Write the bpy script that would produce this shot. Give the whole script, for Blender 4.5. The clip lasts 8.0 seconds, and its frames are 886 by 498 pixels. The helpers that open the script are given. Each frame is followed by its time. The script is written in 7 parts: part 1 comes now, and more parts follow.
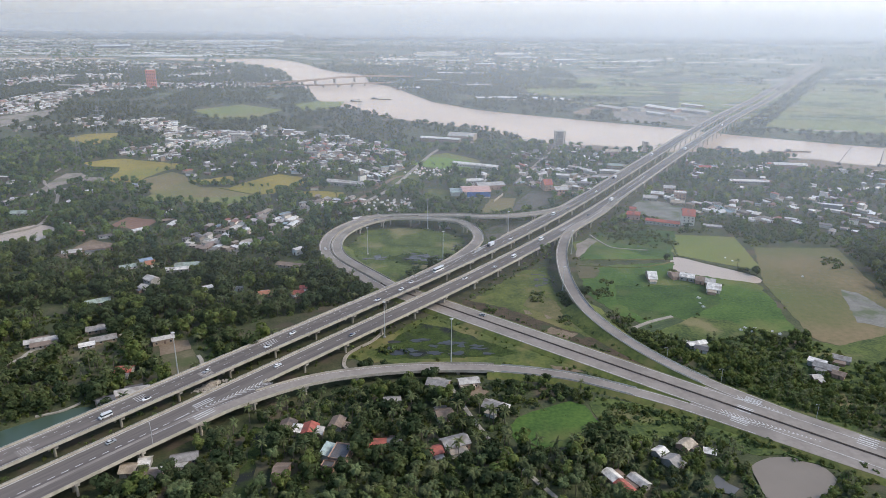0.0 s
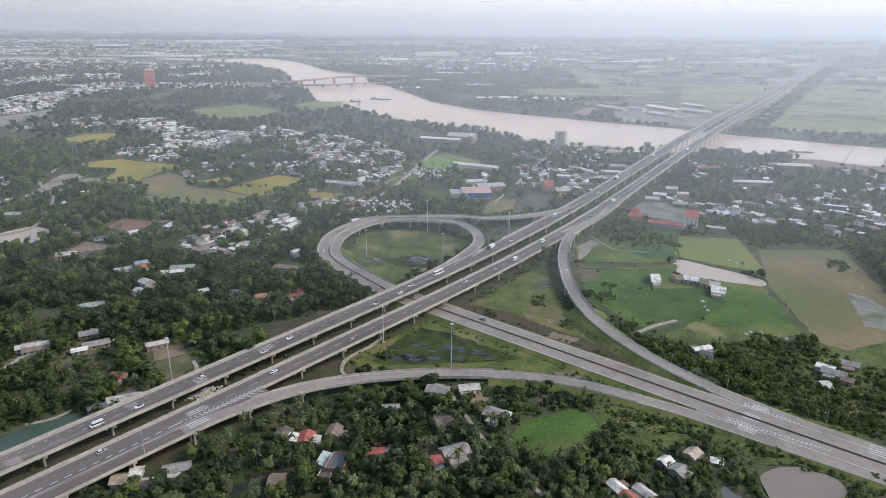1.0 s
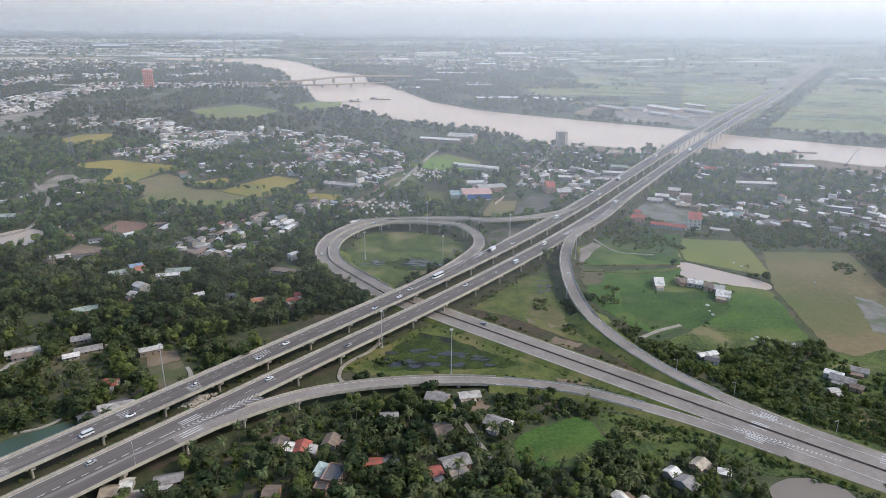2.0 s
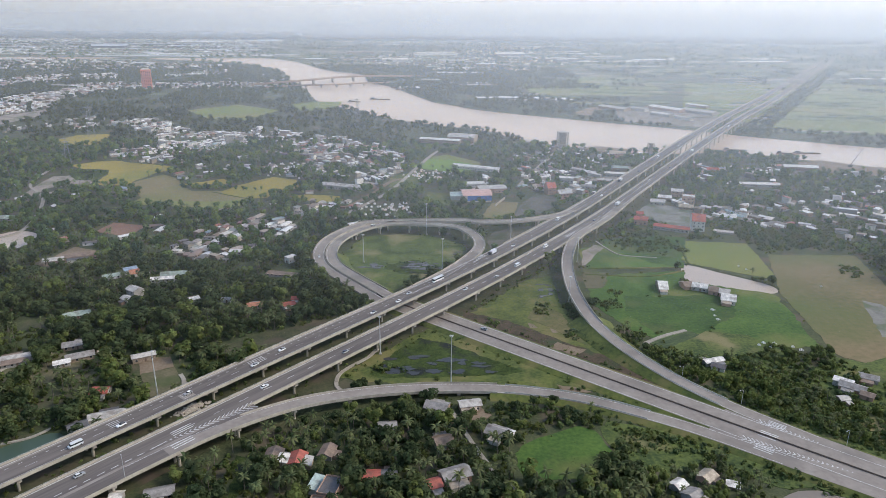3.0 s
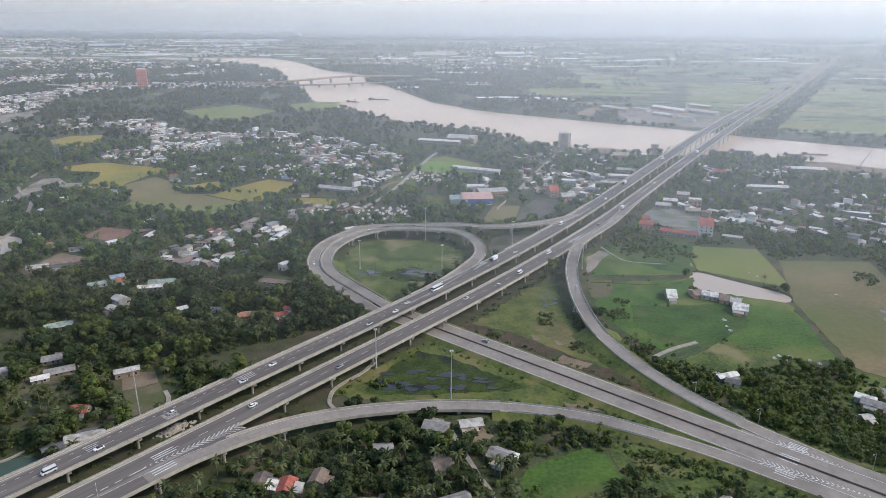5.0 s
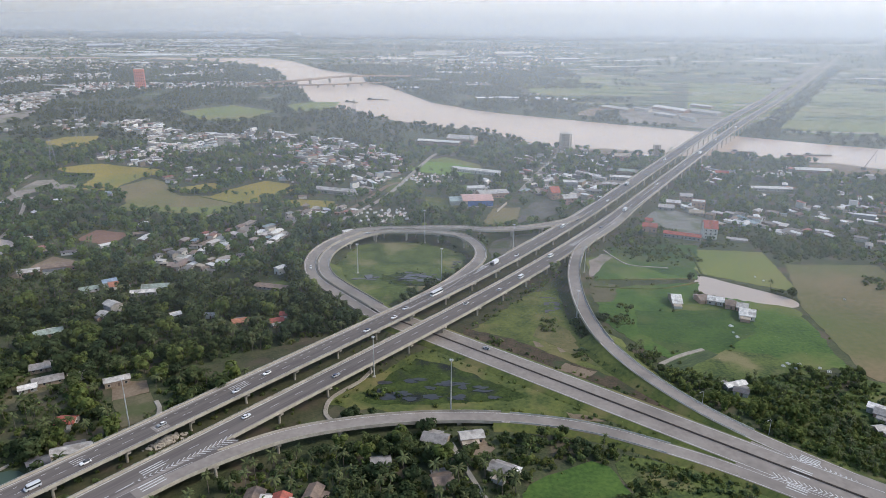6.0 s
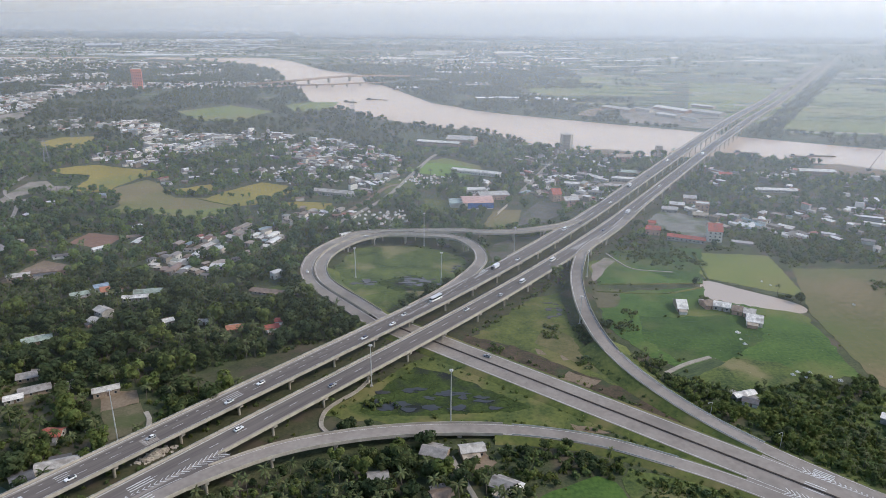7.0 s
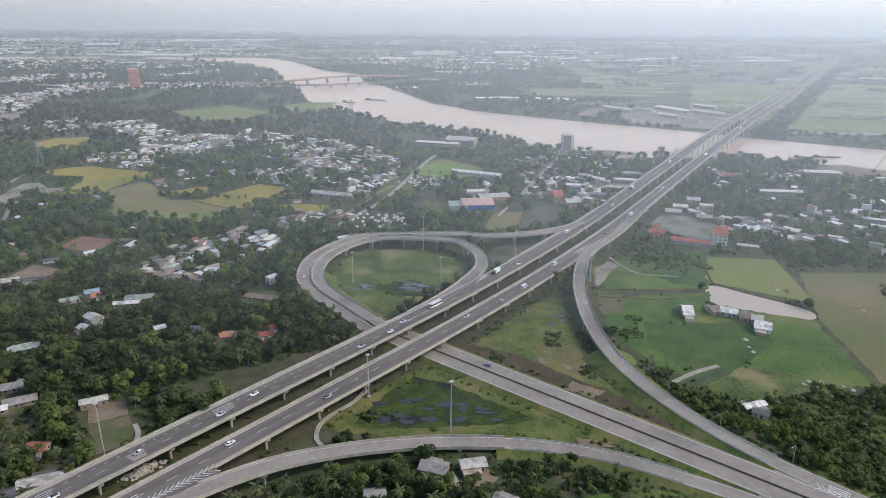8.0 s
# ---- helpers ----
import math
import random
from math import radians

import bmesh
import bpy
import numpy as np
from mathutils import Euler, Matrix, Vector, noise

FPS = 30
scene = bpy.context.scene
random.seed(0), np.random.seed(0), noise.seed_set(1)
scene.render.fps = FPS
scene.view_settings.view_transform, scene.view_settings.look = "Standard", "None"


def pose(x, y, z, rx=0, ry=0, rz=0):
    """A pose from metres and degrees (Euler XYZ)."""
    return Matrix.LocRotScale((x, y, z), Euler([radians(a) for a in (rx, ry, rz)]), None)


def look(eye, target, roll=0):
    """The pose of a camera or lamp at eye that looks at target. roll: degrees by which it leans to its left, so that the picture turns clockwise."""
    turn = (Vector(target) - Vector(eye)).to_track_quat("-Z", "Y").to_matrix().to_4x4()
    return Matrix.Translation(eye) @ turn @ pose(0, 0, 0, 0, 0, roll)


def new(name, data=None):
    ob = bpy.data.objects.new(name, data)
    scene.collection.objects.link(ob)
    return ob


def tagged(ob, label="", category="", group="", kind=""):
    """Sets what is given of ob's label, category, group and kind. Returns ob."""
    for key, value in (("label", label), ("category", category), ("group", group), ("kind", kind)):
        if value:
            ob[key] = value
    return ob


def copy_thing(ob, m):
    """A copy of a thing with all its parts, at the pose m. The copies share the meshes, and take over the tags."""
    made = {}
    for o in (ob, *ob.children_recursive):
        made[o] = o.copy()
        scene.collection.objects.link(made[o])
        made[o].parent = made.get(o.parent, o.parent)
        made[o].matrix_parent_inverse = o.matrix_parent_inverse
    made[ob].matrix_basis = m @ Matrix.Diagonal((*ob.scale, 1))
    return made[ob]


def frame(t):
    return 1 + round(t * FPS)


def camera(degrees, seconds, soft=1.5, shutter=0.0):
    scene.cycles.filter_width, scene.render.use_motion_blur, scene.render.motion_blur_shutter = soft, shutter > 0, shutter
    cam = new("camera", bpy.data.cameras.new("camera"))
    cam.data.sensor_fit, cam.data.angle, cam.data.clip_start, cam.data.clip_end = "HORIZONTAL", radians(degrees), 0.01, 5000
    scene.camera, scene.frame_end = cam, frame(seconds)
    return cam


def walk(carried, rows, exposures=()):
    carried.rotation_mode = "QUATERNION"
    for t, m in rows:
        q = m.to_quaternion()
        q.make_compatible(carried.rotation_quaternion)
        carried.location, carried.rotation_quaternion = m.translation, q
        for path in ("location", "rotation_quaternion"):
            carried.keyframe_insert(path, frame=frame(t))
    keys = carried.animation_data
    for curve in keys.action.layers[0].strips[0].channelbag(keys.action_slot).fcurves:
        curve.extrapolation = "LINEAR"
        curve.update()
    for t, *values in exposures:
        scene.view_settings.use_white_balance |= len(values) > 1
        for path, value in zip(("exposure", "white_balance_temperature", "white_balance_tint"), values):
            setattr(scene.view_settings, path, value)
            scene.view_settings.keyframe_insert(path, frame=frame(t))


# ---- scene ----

# ---------------------------------------------------------------- camera
cam = camera(65.5, 8.0, soft=0.65)


def eye(x, y, z, rx, rz, roll):
    return pose(x, y, z, rx, 0, rz) @ pose(0, 0, 0, 0, 0, roll)


PATH = [
    (0, eye(0.00, 0.00, 190.00, 70.621, 0.000, 0.421)),
    (1, eye(0.12, 8.30, 189.09, 70.617, 0.008, 0.416)),
    (2, eye(0.22, 17.10, 188.17, 70.612, 0.009, 0.412)),
    (3, eye(0.30, 26.41, 187.24, 70.607, 0.002, 0.407)),
    (4, eye(0.36, 36.22, 186.30, 70.602, -0.011, 0.402)),
    (5, eye(0.40, 46.52, 185.34, 70.596, -0.032, 0.398)),
    (6, eye(0.42, 57.34, 184.37, 70.590, -0.061, 0.393)),
    (7, eye(0.42, 68.65, 183.38, 70.583, -0.097, 0.389)),
    (8, eye(0.41, 80.46, 182.39, 70.576, -0.139, 0.384)),
]
walk(cam, PATH, exposures=[(0, 0.53, 6800, 9.5), (8, 0.45, 6800, 9.5)])

# ---------------------------------------------------------------- world and sun
SUN_EL, SUN_AZ = radians(42), radians(92)      # azimuth from +y towards +x
world = bpy.data.worlds.new("hazy_sky")
scene.world = world
world.use_nodes = True
wn, wl = world.node_tree.nodes, world.node_tree.links
sky = wn.new("ShaderNodeTexSky")
sky.sky_type = "NISHITA"
sky.sun_disc = False
sky.sun_elevation, sky.sun_rotation = SUN_EL, SUN_AZ
sky.air_density, sky.dust_density, sky.ozone_density = 1.0, 1.5, 2.0
wn["Background"].inputs["Strength"].default_value = 0.17
wl.new(sky.outputs[0], wn["Background"].inputs["Color"])

sun_data = bpy.data.lights.new("sun", "SUN")
sun_data.energy, sun_data.angle, sun_data.color = 1.45, radians(12), (1.0, 0.95, 0.87)
sun = new("sun", sun_data)
sun.matrix_world = look((math.sin(SUN_AZ) * math.cos(SUN_EL) * 900, math.cos(SUN_AZ) * math.cos(SUN_EL) * 900,
                         math.sin(SUN_EL) * 900), (0, 0, 0))


# ---------------------------------------------------------------- materials
def material(name, a, b, scale=0.2, rough=0.8, fine=3.0, bump=0.0, metal=0.0, spec=0.4, vary=0.0, island=0.0, c=None, stretch=None, glow_through=0.0):
    """A surface between colours a and b by broad noise, with finer grain; c adds stains. vary: by object, island: by piece."""
    m = bpy.data.materials.new(name)
    m.use_nodes = True
    n, l = m.node_tree.nodes, m.node_tree.links
    bs = n["Principled BSDF"]
    geo = n.new("ShaderNodeNewGeometry")
    at = geo.outputs["Position"]
    if stretch:
        for turned, scaled in ((radians(stretch[0]), 1.0), (0.0, stretch[1])):
            mp = n.new("ShaderNodeMapping")
            mp.inputs["Rotation"].default_value = (0, 0, turned)
            mp.inputs["Scale"].default_value = (scaled, 1, 1)
            l.new(at, mp.inputs["Vector"])
            at = mp.outputs[0]
    big = n.new("ShaderNodeTexNoise")
    big.inputs["Scale"].default_value, big.inputs["Detail"].default_value = scale, 4
    l.new(at, big.inputs["Vector"])
    small = n.new("ShaderNodeTexNoise")
    small.inputs["Scale"].default_value, small.inputs["Detail"].default_value = scale * fine, 3
    l.new(at, small.inputs["Vector"])
    mixf = n.new("ShaderNodeMath")
    mixf.operation = "MULTIPLY_ADD"
    mixf.inputs[1].default_value = 0.45
    l.new(small.outputs[0], mixf.inputs[0])
    half = n.new("ShaderNodeMath")
    half.operation = "MULTIPLY"
    half.inputs[1].default_value = 0.55
    l.new(big.outputs[0], half.inputs[0])
    l.new(half.outputs[0], mixf.inputs[2])
    spread = n.new("ShaderNodeMapRange")
    spread.inputs[1].default_value, spread.inputs[2].default_value = 0.36, 0.64
    l.new(mixf.outputs[0], spread.inputs[0])
    mix = n.new("ShaderNodeMix")
    mix.data_type = "RGBA"
    mix.inputs[6].default_value, mix.inputs[7].default_value = (*a, 1), (*b, 1)
    l.new(spread.outputs[0], mix.inputs[0])
    out = mix.outputs[2]
    if c:
        st = n.new("ShaderNodeTexNoise")
        st.inputs["Scale"].default_value, st.inputs["Detail"].default_value = scale * 0.45, 5
        l.new(at, st.inputs["Vector"])
        sr = n.new("ShaderNodeMapRange")
        sr.inputs[1].default_value, sr.inputs[2].default_value = 0.52, 0.66
        l.new(st.outputs[0], sr.inputs[0])
        m2 = n.new("ShaderNodeMix")
        m2.data_type = "RGBA"
        m2.inputs[7].default_value = (*c, 1)
        l.new(out, m2.inputs[6])
        l.new(sr.outputs[0], m2.inputs[0])
        out = m2.outputs[2]
    for amount, source in ((vary, "object"), (island, "island")):
        if amount:
            if source == "object":
                inf = n.new("ShaderNodeObjectInfo").outputs["Random"]
            else:
                inf = geo.outputs["Random Per Island"]
            val = n.new("ShaderNodeMapRange")
            val.inputs[3].default_value, val.inputs[4].default_value = 1 - amount, 1 + amount
            l.new(inf, val.inputs[0])
            hsv = n.new("ShaderNodeHueSaturation")
            hue = n.new("ShaderNodeMapRange")
            hue.inputs[3].default_value, hue.inputs[4].default_value = 0.5 - amount * 0.07, 0.5 + amount * 0.07
            l.new(inf, hue.inputs[0])
            l.new(hue.outputs[0], hsv.inputs["Hue"])
            l.new(val.outputs[0], hsv.inputs["Value"])
            l.new(out, hsv.inputs["Color"])
            out = hsv.outputs[0]
    l.new(out, bs.inputs["Base Color"])
    bs.inputs["Roughness"].default_value = rough
    bs.inputs["Metallic"].default_value = metal
    bs.inputs["Specular IOR Level"].default_value = spec
    if glow_through:
        thin, both = n.new("ShaderNodeBsdfTranslucent"), n.new("ShaderNodeMixShader")
        l.new(out, thin.inputs["Color"])
        both.inputs[0].default_value = glow_through
        l.new(bs.outputs[0], both.inputs[1])
        l.new(thin.outputs[0], both.inputs[2])
        l.new(both.outputs[0], n["Material Output"].inputs[0])
    if bump:
        bp = n.new("ShaderNodeBump")
        bp.inputs["Strength"].default_value, bp.inputs["Distance"].default_value = bump, 0.3
        l.new(small.outputs[0], bp.inputs["Height"])
        l.new(bp.outputs[0], bs.inputs["Normal"])
    return m


M = {
    "ground": material("undergrowth", (0.030, 0.042, 0.017), (0.082, 0.092, 0.038), 0.10, 0.9, 9, 0.6, c=(0.10, 0.082, 0.052)),
    "grass": material("rough_grass", (0.040, 0.064, 0.014), (0.125, 0.14, 0.032), 0.08, 0.9, 6, 0.6, c=(0.17, 0.145, 0.055)),
    "lush": material("lush_grass", (0.024, 0.068, 0.008), (0.085, 0.150, 0.022), 0.035, 0.85, 14, 0.5, c=(0.15, 0.15, 0.045)),
    "lush_dark": material("dark_lush_grass", (0.016, 0.050, 0.006), (0.058, 0.112, 0.016), 0.05, 0.85, 10, 0.5, c=(0.085, 0.105, 0.03)),
    "weeds": material("weedy_slope", (0.028, 0.052, 0.012), (0.115, 0.145, 0.032), 0.07, 0.9, 8, 0.7, c=(0.19, 0.165, 0.075)),
    "rice_bright": material("young_rice", (0.115, 0.20, 0.032), (0.17, 0.25, 0.045), 0.03, 0.85, 12, 0.3),
    "rice": material("ripe_rice", (0.22, 0.175, 0.030), (0.30, 0.23, 0.045), 0.02, 0.85, 12, 0.3, c=(0.17, 0.17, 0.036)),
    "rice_brown": material("cut_rice", (0.165, 0.135, 0.062), (0.215, 0.17, 0.08), 0.02, 0.9, 12, 0.3, c=(0.14, 0.145, 0.045)),
    "rice_green": material("green_rice", (0.115, 0.15, 0.032), (0.18, 0.195, 0.05), 0.02, 0.85, 14, 0.3, c=(0.19, 0.175, 0.06)),
    "stubble": material("stubble_field", (0.115, 0.112, 0.046), (0.215, 0.158, 0.086), 0.012, 0.9, 22, 0.3, c=(0.09, 0.12, 0.032)),
    "scrub": material("brown_scrub", (0.034, 0.032, 0.016), (0.105, 0.068, 0.044), 0.16, 0.9, 5, 0.7, c=(0.042, 0.058, 0.022)),
    "dry_grass": material("dry_grass", (0.095, 0.092, 0.034), (0.165, 0.140, 0.060), 0.07, 0.9, 6, 0.6, c=(0.06, 0.085, 0.024)),
    # near-black ground colour that stands in for the shade between the decks
    "gap_shade": material("painted_gap_shade", (0.020, 0.018, 0.014), (0.058, 0.050, 0.036), 0.12, 0.8, 6, 0.5, c=(0.035, 0.045, 0.018)),
    # weedy ground; its patch colour is lowered to imitate shade under the decks
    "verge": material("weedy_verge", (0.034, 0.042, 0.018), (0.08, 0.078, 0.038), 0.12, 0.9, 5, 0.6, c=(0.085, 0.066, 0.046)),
    "marsh_green": material("plot_rows", (0.03, 0.05, 0.02), (0.075, 0.105, 0.035), 0.3, 0.85, 5, 0.4, stretch=(-30, 0.15)),
    "garden": material("garden_ground", (0.085, 0.082, 0.042), (0.15, 0.128, 0.075), 0.12, 0.95, 6, 0.4, c=(0.075, 0.092, 0.034)),
    "soil_red": material("red_soil", (0.19, 0.105, 0.075), (0.25, 0.15, 0.105), 0.05, 0.95, 8, 0.4),
    "mud": material("dried_mud", (0.20, 0.165, 0.14), (0.31, 0.265, 0.225), 0.08, 0.9, 6, 0.3, c=(0.13, 0.14, 0.075)),
    "mud_grey": material("grey_wet_mud", (0.15, 0.145, 0.125), (0.24, 0.23, 0.20), 0.12, 0.8, 6, 0.3, c=(0.10, 0.12, 0.06)),
    "wet_waste": material("wet_waste_ground", (0.075, 0.072, 0.055), (0.145, 0.13, 0.10), 0.10, 0.8, 6, 0.4, c=(0.055, 0.07, 0.03)),
    "soil": material("bare_soil", (0.16, 0.115, 0.075), (0.24, 0.185, 0.13), 0.09, 0.95, 8, 0.4),
    "dirt_road": material("dirt_road", (0.25, 0.22, 0.18), (0.36, 0.33, 0.28), 0.15, 0.95, 8),
    "marsh": material("marsh", (0.024, 0.04, 0.014), (0.07, 0.095, 0.028), 0.14, 0.9, 4, 0.4, spec=0.1, c=(0.026, 0.03, 0.03)),
    "asphalt": material("asphalt", (0.100, 0.085, 0.077), (0.162, 0.138, 0.123), 0.35, 0.85, 5, stretch=(-50.5, 0.04), c=(0.175, 0.15, 0.134)),
    "asphalt_light": material("pale_asphalt", (0.215, 0.184, 0.160), (0.295, 0.260, 0.228), 0.06, 0.85, 7, c=(0.175, 0.152, 0.134)),
    "concrete": material("concrete", (0.31, 0.275, 0.225), (0.44, 0.395, 0.325), 0.3, 0.9, 6, c=(0.29, 0.26, 0.215)),
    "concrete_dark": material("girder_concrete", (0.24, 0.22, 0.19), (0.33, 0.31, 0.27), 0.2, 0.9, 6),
    "paint": material("road_paint", (0.46, 0.45, 0.44), (0.72, 0.72, 0.70), 0.8, 0.7, 4),
    "leaf": material("tree_leaves", (0.046, 0.072, 0.028), (0.140, 0.172, 0.066), 0.03, 0.75, 6, spec=0.12, vary=0.35, island=0.25, glow_through=0.4, c=(0.06, 0.086, 0.05)),
    "palm": material("palm_leaves", (0.055, 0.076, 0.030), (0.160, 0.180, 0.078), 0.04, 0.65, 6, spec=0.15, vary=0.25, island=0.25, glow_through=0.25),
    "leaf_light": material("pale_tree_leaves", (0.085, 0.118, 0.034), (0.190, 0.225, 0.070), 0.05, 0.75, 6, spec=0.12, vary=0.2, island=0.25, glow_through=0.4),
    "leaf_dark": material("dark_tree_leaves", (0.036, 0.058, 0.026), (0.090, 0.118, 0.052), 0.05, 0.75, 6, spec=0.12, vary=0.2, island=0.25, glow_through=0.4),
    "tuft": material("weed_leaves", (0.074, 0.096, 0.027), (0.133, 0.148, 0.046), 0.06, 0.8, 6, spec=0.1, island=0.2, glow_through=0.4),
    "bark": material("bark", (0.10, 0.085, 0.065), (0.19, 0.16, 0.13), 1.5, 0.95, 5),
    "steel": material("galvanised_steel", (0.42, 0.43, 0.43), (0.55, 0.55, 0.54), 0.5, 0.5, 6, metal=0.3),
}


def water(name, colour, rough=0.12, scale=0.4):
    m = material(name, colour, tuple(v * 1.12 for v in colour), 0.01, rough, 9)
    n, l = m.node_tree.nodes, m.node_tree.links
    ripple = n.new("ShaderNodeTexNoise")
    ripple.inputs["Scale"].default_value, ripple.inputs["Detail"].default_value = scale, 3
    geo = n.new("ShaderNodeNewGeometry")
    l.new(geo.outputs["Position"], ripple.inputs["Vector"])
    bp = n.new("ShaderNodeBump")
    bp.inputs["Strength"].default_value, bp.inputs["Distance"].default_value = 0.12, 0.25
    l.new(ripple.outputs[0], bp.inputs["Height"])
    l.new(bp.outputs[0], n["Principled BSDF"].inputs["Normal"])
    return m


M["river"] = water("silty_water", (0.52, 0.38, 0.28), 0.25)
M["pond_silt"] = water("muddy_pond_water", (0.42, 0.335, 0.265), 0.3)
M["pond_brown"] = water("brown_pond_water", (0.19, 0.16, 0.13), 0.6)
M["pond_dark"] = water("dark_pond_water", (0.040, 0.040, 0.042), 0.3)
M["pond_grey"] = water("grey_pond_water", (0.115, 0.11, 0.105), 0.25)
M["canal"] = water("green_canal_water", (0.055, 0.085, 0.058), 0.35)


# ---------------------------------------------------------------- mesh tools
class Shape:
    """Collects vertices and faces, and becomes one mesh."""

    def __init__(self):
        self.v, self.f = [], []

    def add(self, verts, faces):
        k = len(self.v)
        self.v += verts
        self.f += [tuple(i + k for i in f) for f in faces]
        return self

    def box(self, cx, cy, cz, sx, sy, sz, turn=0.0):
        ca, sa = math.cos(radians(turn)), math.sin(radians(turn))
        vs = []
        for dz in (-sz / 2, sz / 2):
            for dx, dy in ((-sx / 2, -sy / 2), (sx / 2, -sy / 2), (sx / 2, sy / 2), (-sx / 2, sy / 2)):
                vs.append((cx + dx * ca - dy * sa, cy + dx * sa + dy * ca, cz + dz))
        return self.add(vs, [(3, 2, 1, 0), (4, 5, 6, 7), (0, 1, 5, 4), (1, 2, 6, 5), (2, 3, 7, 6), (3, 0, 4, 7)])

    def tube(self, p, q, r0, r1, sides=8, cap=True):
        a, b = Vector(p), Vector(q)
        u = (b - a).normalized()
        s = u.cross(Vector((0.31, 0.95, 0.05))).normalized()
        w = u.cross(s)
        vs, fs = [], []
        for base, r in ((a, r0), (b, r1)):
            for i in range(sides):
                t = 2 * math.pi * i / sides
                vs.append(tuple(base + (s * math.cos(t) + w * math.sin(t)) * r))
        for i in range(sides):
            j = (i + 1) % sides
            fs.append((i, j, j + sides, i + sides))
        if cap:
            fs += [tuple(range(sides))[::-1], tuple(range(sides, 2 * sides))]
        return self.add(vs, fs)

    def prism(self, ring, z0, z1):
        n = len(ring)
        vs = [(x, y, z0) for x, y in ring] + [(x, y, z1) for x, y in ring]
        fs = [tuple(range(n, 2 * n))]
        fs += [(i, (i + 1) % n, n + (i + 1) % n, n + i) for i in range(n)]
        return self.add(vs, fs)

    def sweep(self, line, profile, closed=True):
        """profile: (offset to the left, height) pairs, drawn along line, a list of (x, y, z, tx, ty)."""
        n = len(profile)
        vs, fs = [], []
        for x, y, z, tx, ty in line:
            for o, h in profile:
                vs.append((x - ty * o, y + tx * o, z + h))
        for i in range(len(line) - 1):
            for j in range(n if closed else n - 1):
                k = (j + 1) % n
                fs.append((i * n + j, i * n + k, (i + 1) * n + k, (i + 1) * n + j))
        if closed:
            fs += [tuple(range(n)), tuple(range((len(line) - 1) * n, len(line) * n))[::-1]]
        return self.add(vs, fs)

    def mesh(self, name, mat):
        me = bpy.data.meshes.new(name)
        me.from_pydata(self.v, [], self.f)
        me.materials.append(mat)
        bm = bmesh.new()
        bm.from_mesh(me)
        bmesh.ops.recalc_face_normals(bm, faces=bm.faces)
        bm.to_mesh(me)
        bm.free()
        return me


def part(name, shape, mat, parent=None, label=""):
    me = shape if isinstance(shape, bpy.types.Mesh) else shape.mesh(name, mat)
    ob = new(name, me)
    if parent:
        ob.parent = parent
    if label:
        ob["label"] = label
    return ob


def thing(name, label, category, group="", kind="", at=None):
    ob = new(name)
    ob.empty_display_size = 1
    if at is not None:
        ob.matrix_basis = at
    return tagged(ob, label, category, group, kind)


def curve(points, step=4.0, closed=False):
    """A smooth line through the points (Catmull-Rom), evenly stepped: (x, y, z, tx, ty)."""
    p = [np.array((*q, 0.0)[:3], float) for q in points]
    p = [p[-1], *p, p[0], p[1]] if closed else [2 * p[0] - p[1], *p, 2 * p[-1] - p[-2]]
    raw = []
    for i in range(1, len(p) - 2):
        for u in np.arange(0, 1, 0.05):
            a, b, c_, d = p[i - 1:i + 3]
            raw.append(0.5 * (2 * b + (c_ - a) * u + (2 * a - 5 * b + 4 * c_ - d) * u * u + (3 * b - a - 3 * c_ + d) * u ** 3))
    if not closed:
        raw.append(p[-2])
    raw = np.array(raw)
    if closed:
        raw = np.vstack([raw, raw[:1]])
    run = np.concatenate([[0], np.cumsum(np.linalg.norm(np.diff(raw[:, :2], axis=0), axis=1))])
    at = np.linspace(0, run[-1], max(2, int(run[-1] / step) + 1))
    q = np.stack([np.interp(at, run, raw[:, k]) for k in range(3)], 1)
    t = np.gradient(q[:, :2], axis=0)
    t /= np.linalg.norm(t, axis=1)[:, None] + 1e-9
    return [(*q[i], *t[i]) for i in range(len(q) - (1 if closed else 0))]


def shifted(line, off, dz=0.0):
    return [(x - ty * off, y + tx * off, z + dz, tx, ty) for x, y, z, tx, ty in line]


def rim(points, step=4.0, rough=0.0, seed=1):
    """A closed smooth outline in the plan, a little uneven."""
    rng = random.Random(seed)
    return [(x + rng.uniform(-rough, rough), y + rng.uniform(-rough, rough)) for x, y, *_ in curve(points, step, True)]


def ragged(points, step=3.0, rough=0.8, seed=1):
    """A closed outline with straight sides, worn and uneven along its edge."""
    rng = random.Random(seed)
    out = []
    for (ax, ay), (bx, by) in zip(points, points[1:] + points[:1]):
        n = max(1, int(math.hypot(bx - ax, by - ay) / step))
        for i in range(n):
            u = i / n
            out.append((ax + (bx - ax) * u + rng.gauss(0, rough), ay + (by - ay) * u + rng.gauss(0, rough)))
    return out


def inside(ring, x, y):
    hit, j = False, len(ring) - 1
    for i in range(len(ring)):
        (xi, yi), (xj, yj) = ring[i], ring[j]
        if (yi > y) != (yj > y) and x < (xj - xi) * (y - yi) / (yj - yi) + xi:
            hit = not hit
        j = i
    return hit


# ---------------------------------------------------------------- the viaduct's own axes: s along it, n to its left
AX, AY = math.cos(radians(50.5)), math.sin(radians(50.5))
MID = 286.7


def bend(s):
    if s < 300:
        return 0.0
    if s < 600:
        return (s - 300) ** 2 / 600 * 0.1263
    return 18.95 + (s - 600) * 0.1263


def rise(s):
    return float(np.interp(s, (-200, 600, 1000, 1230, 1600, 3600), (8, 8, 14, 14, 6.5, 5)))


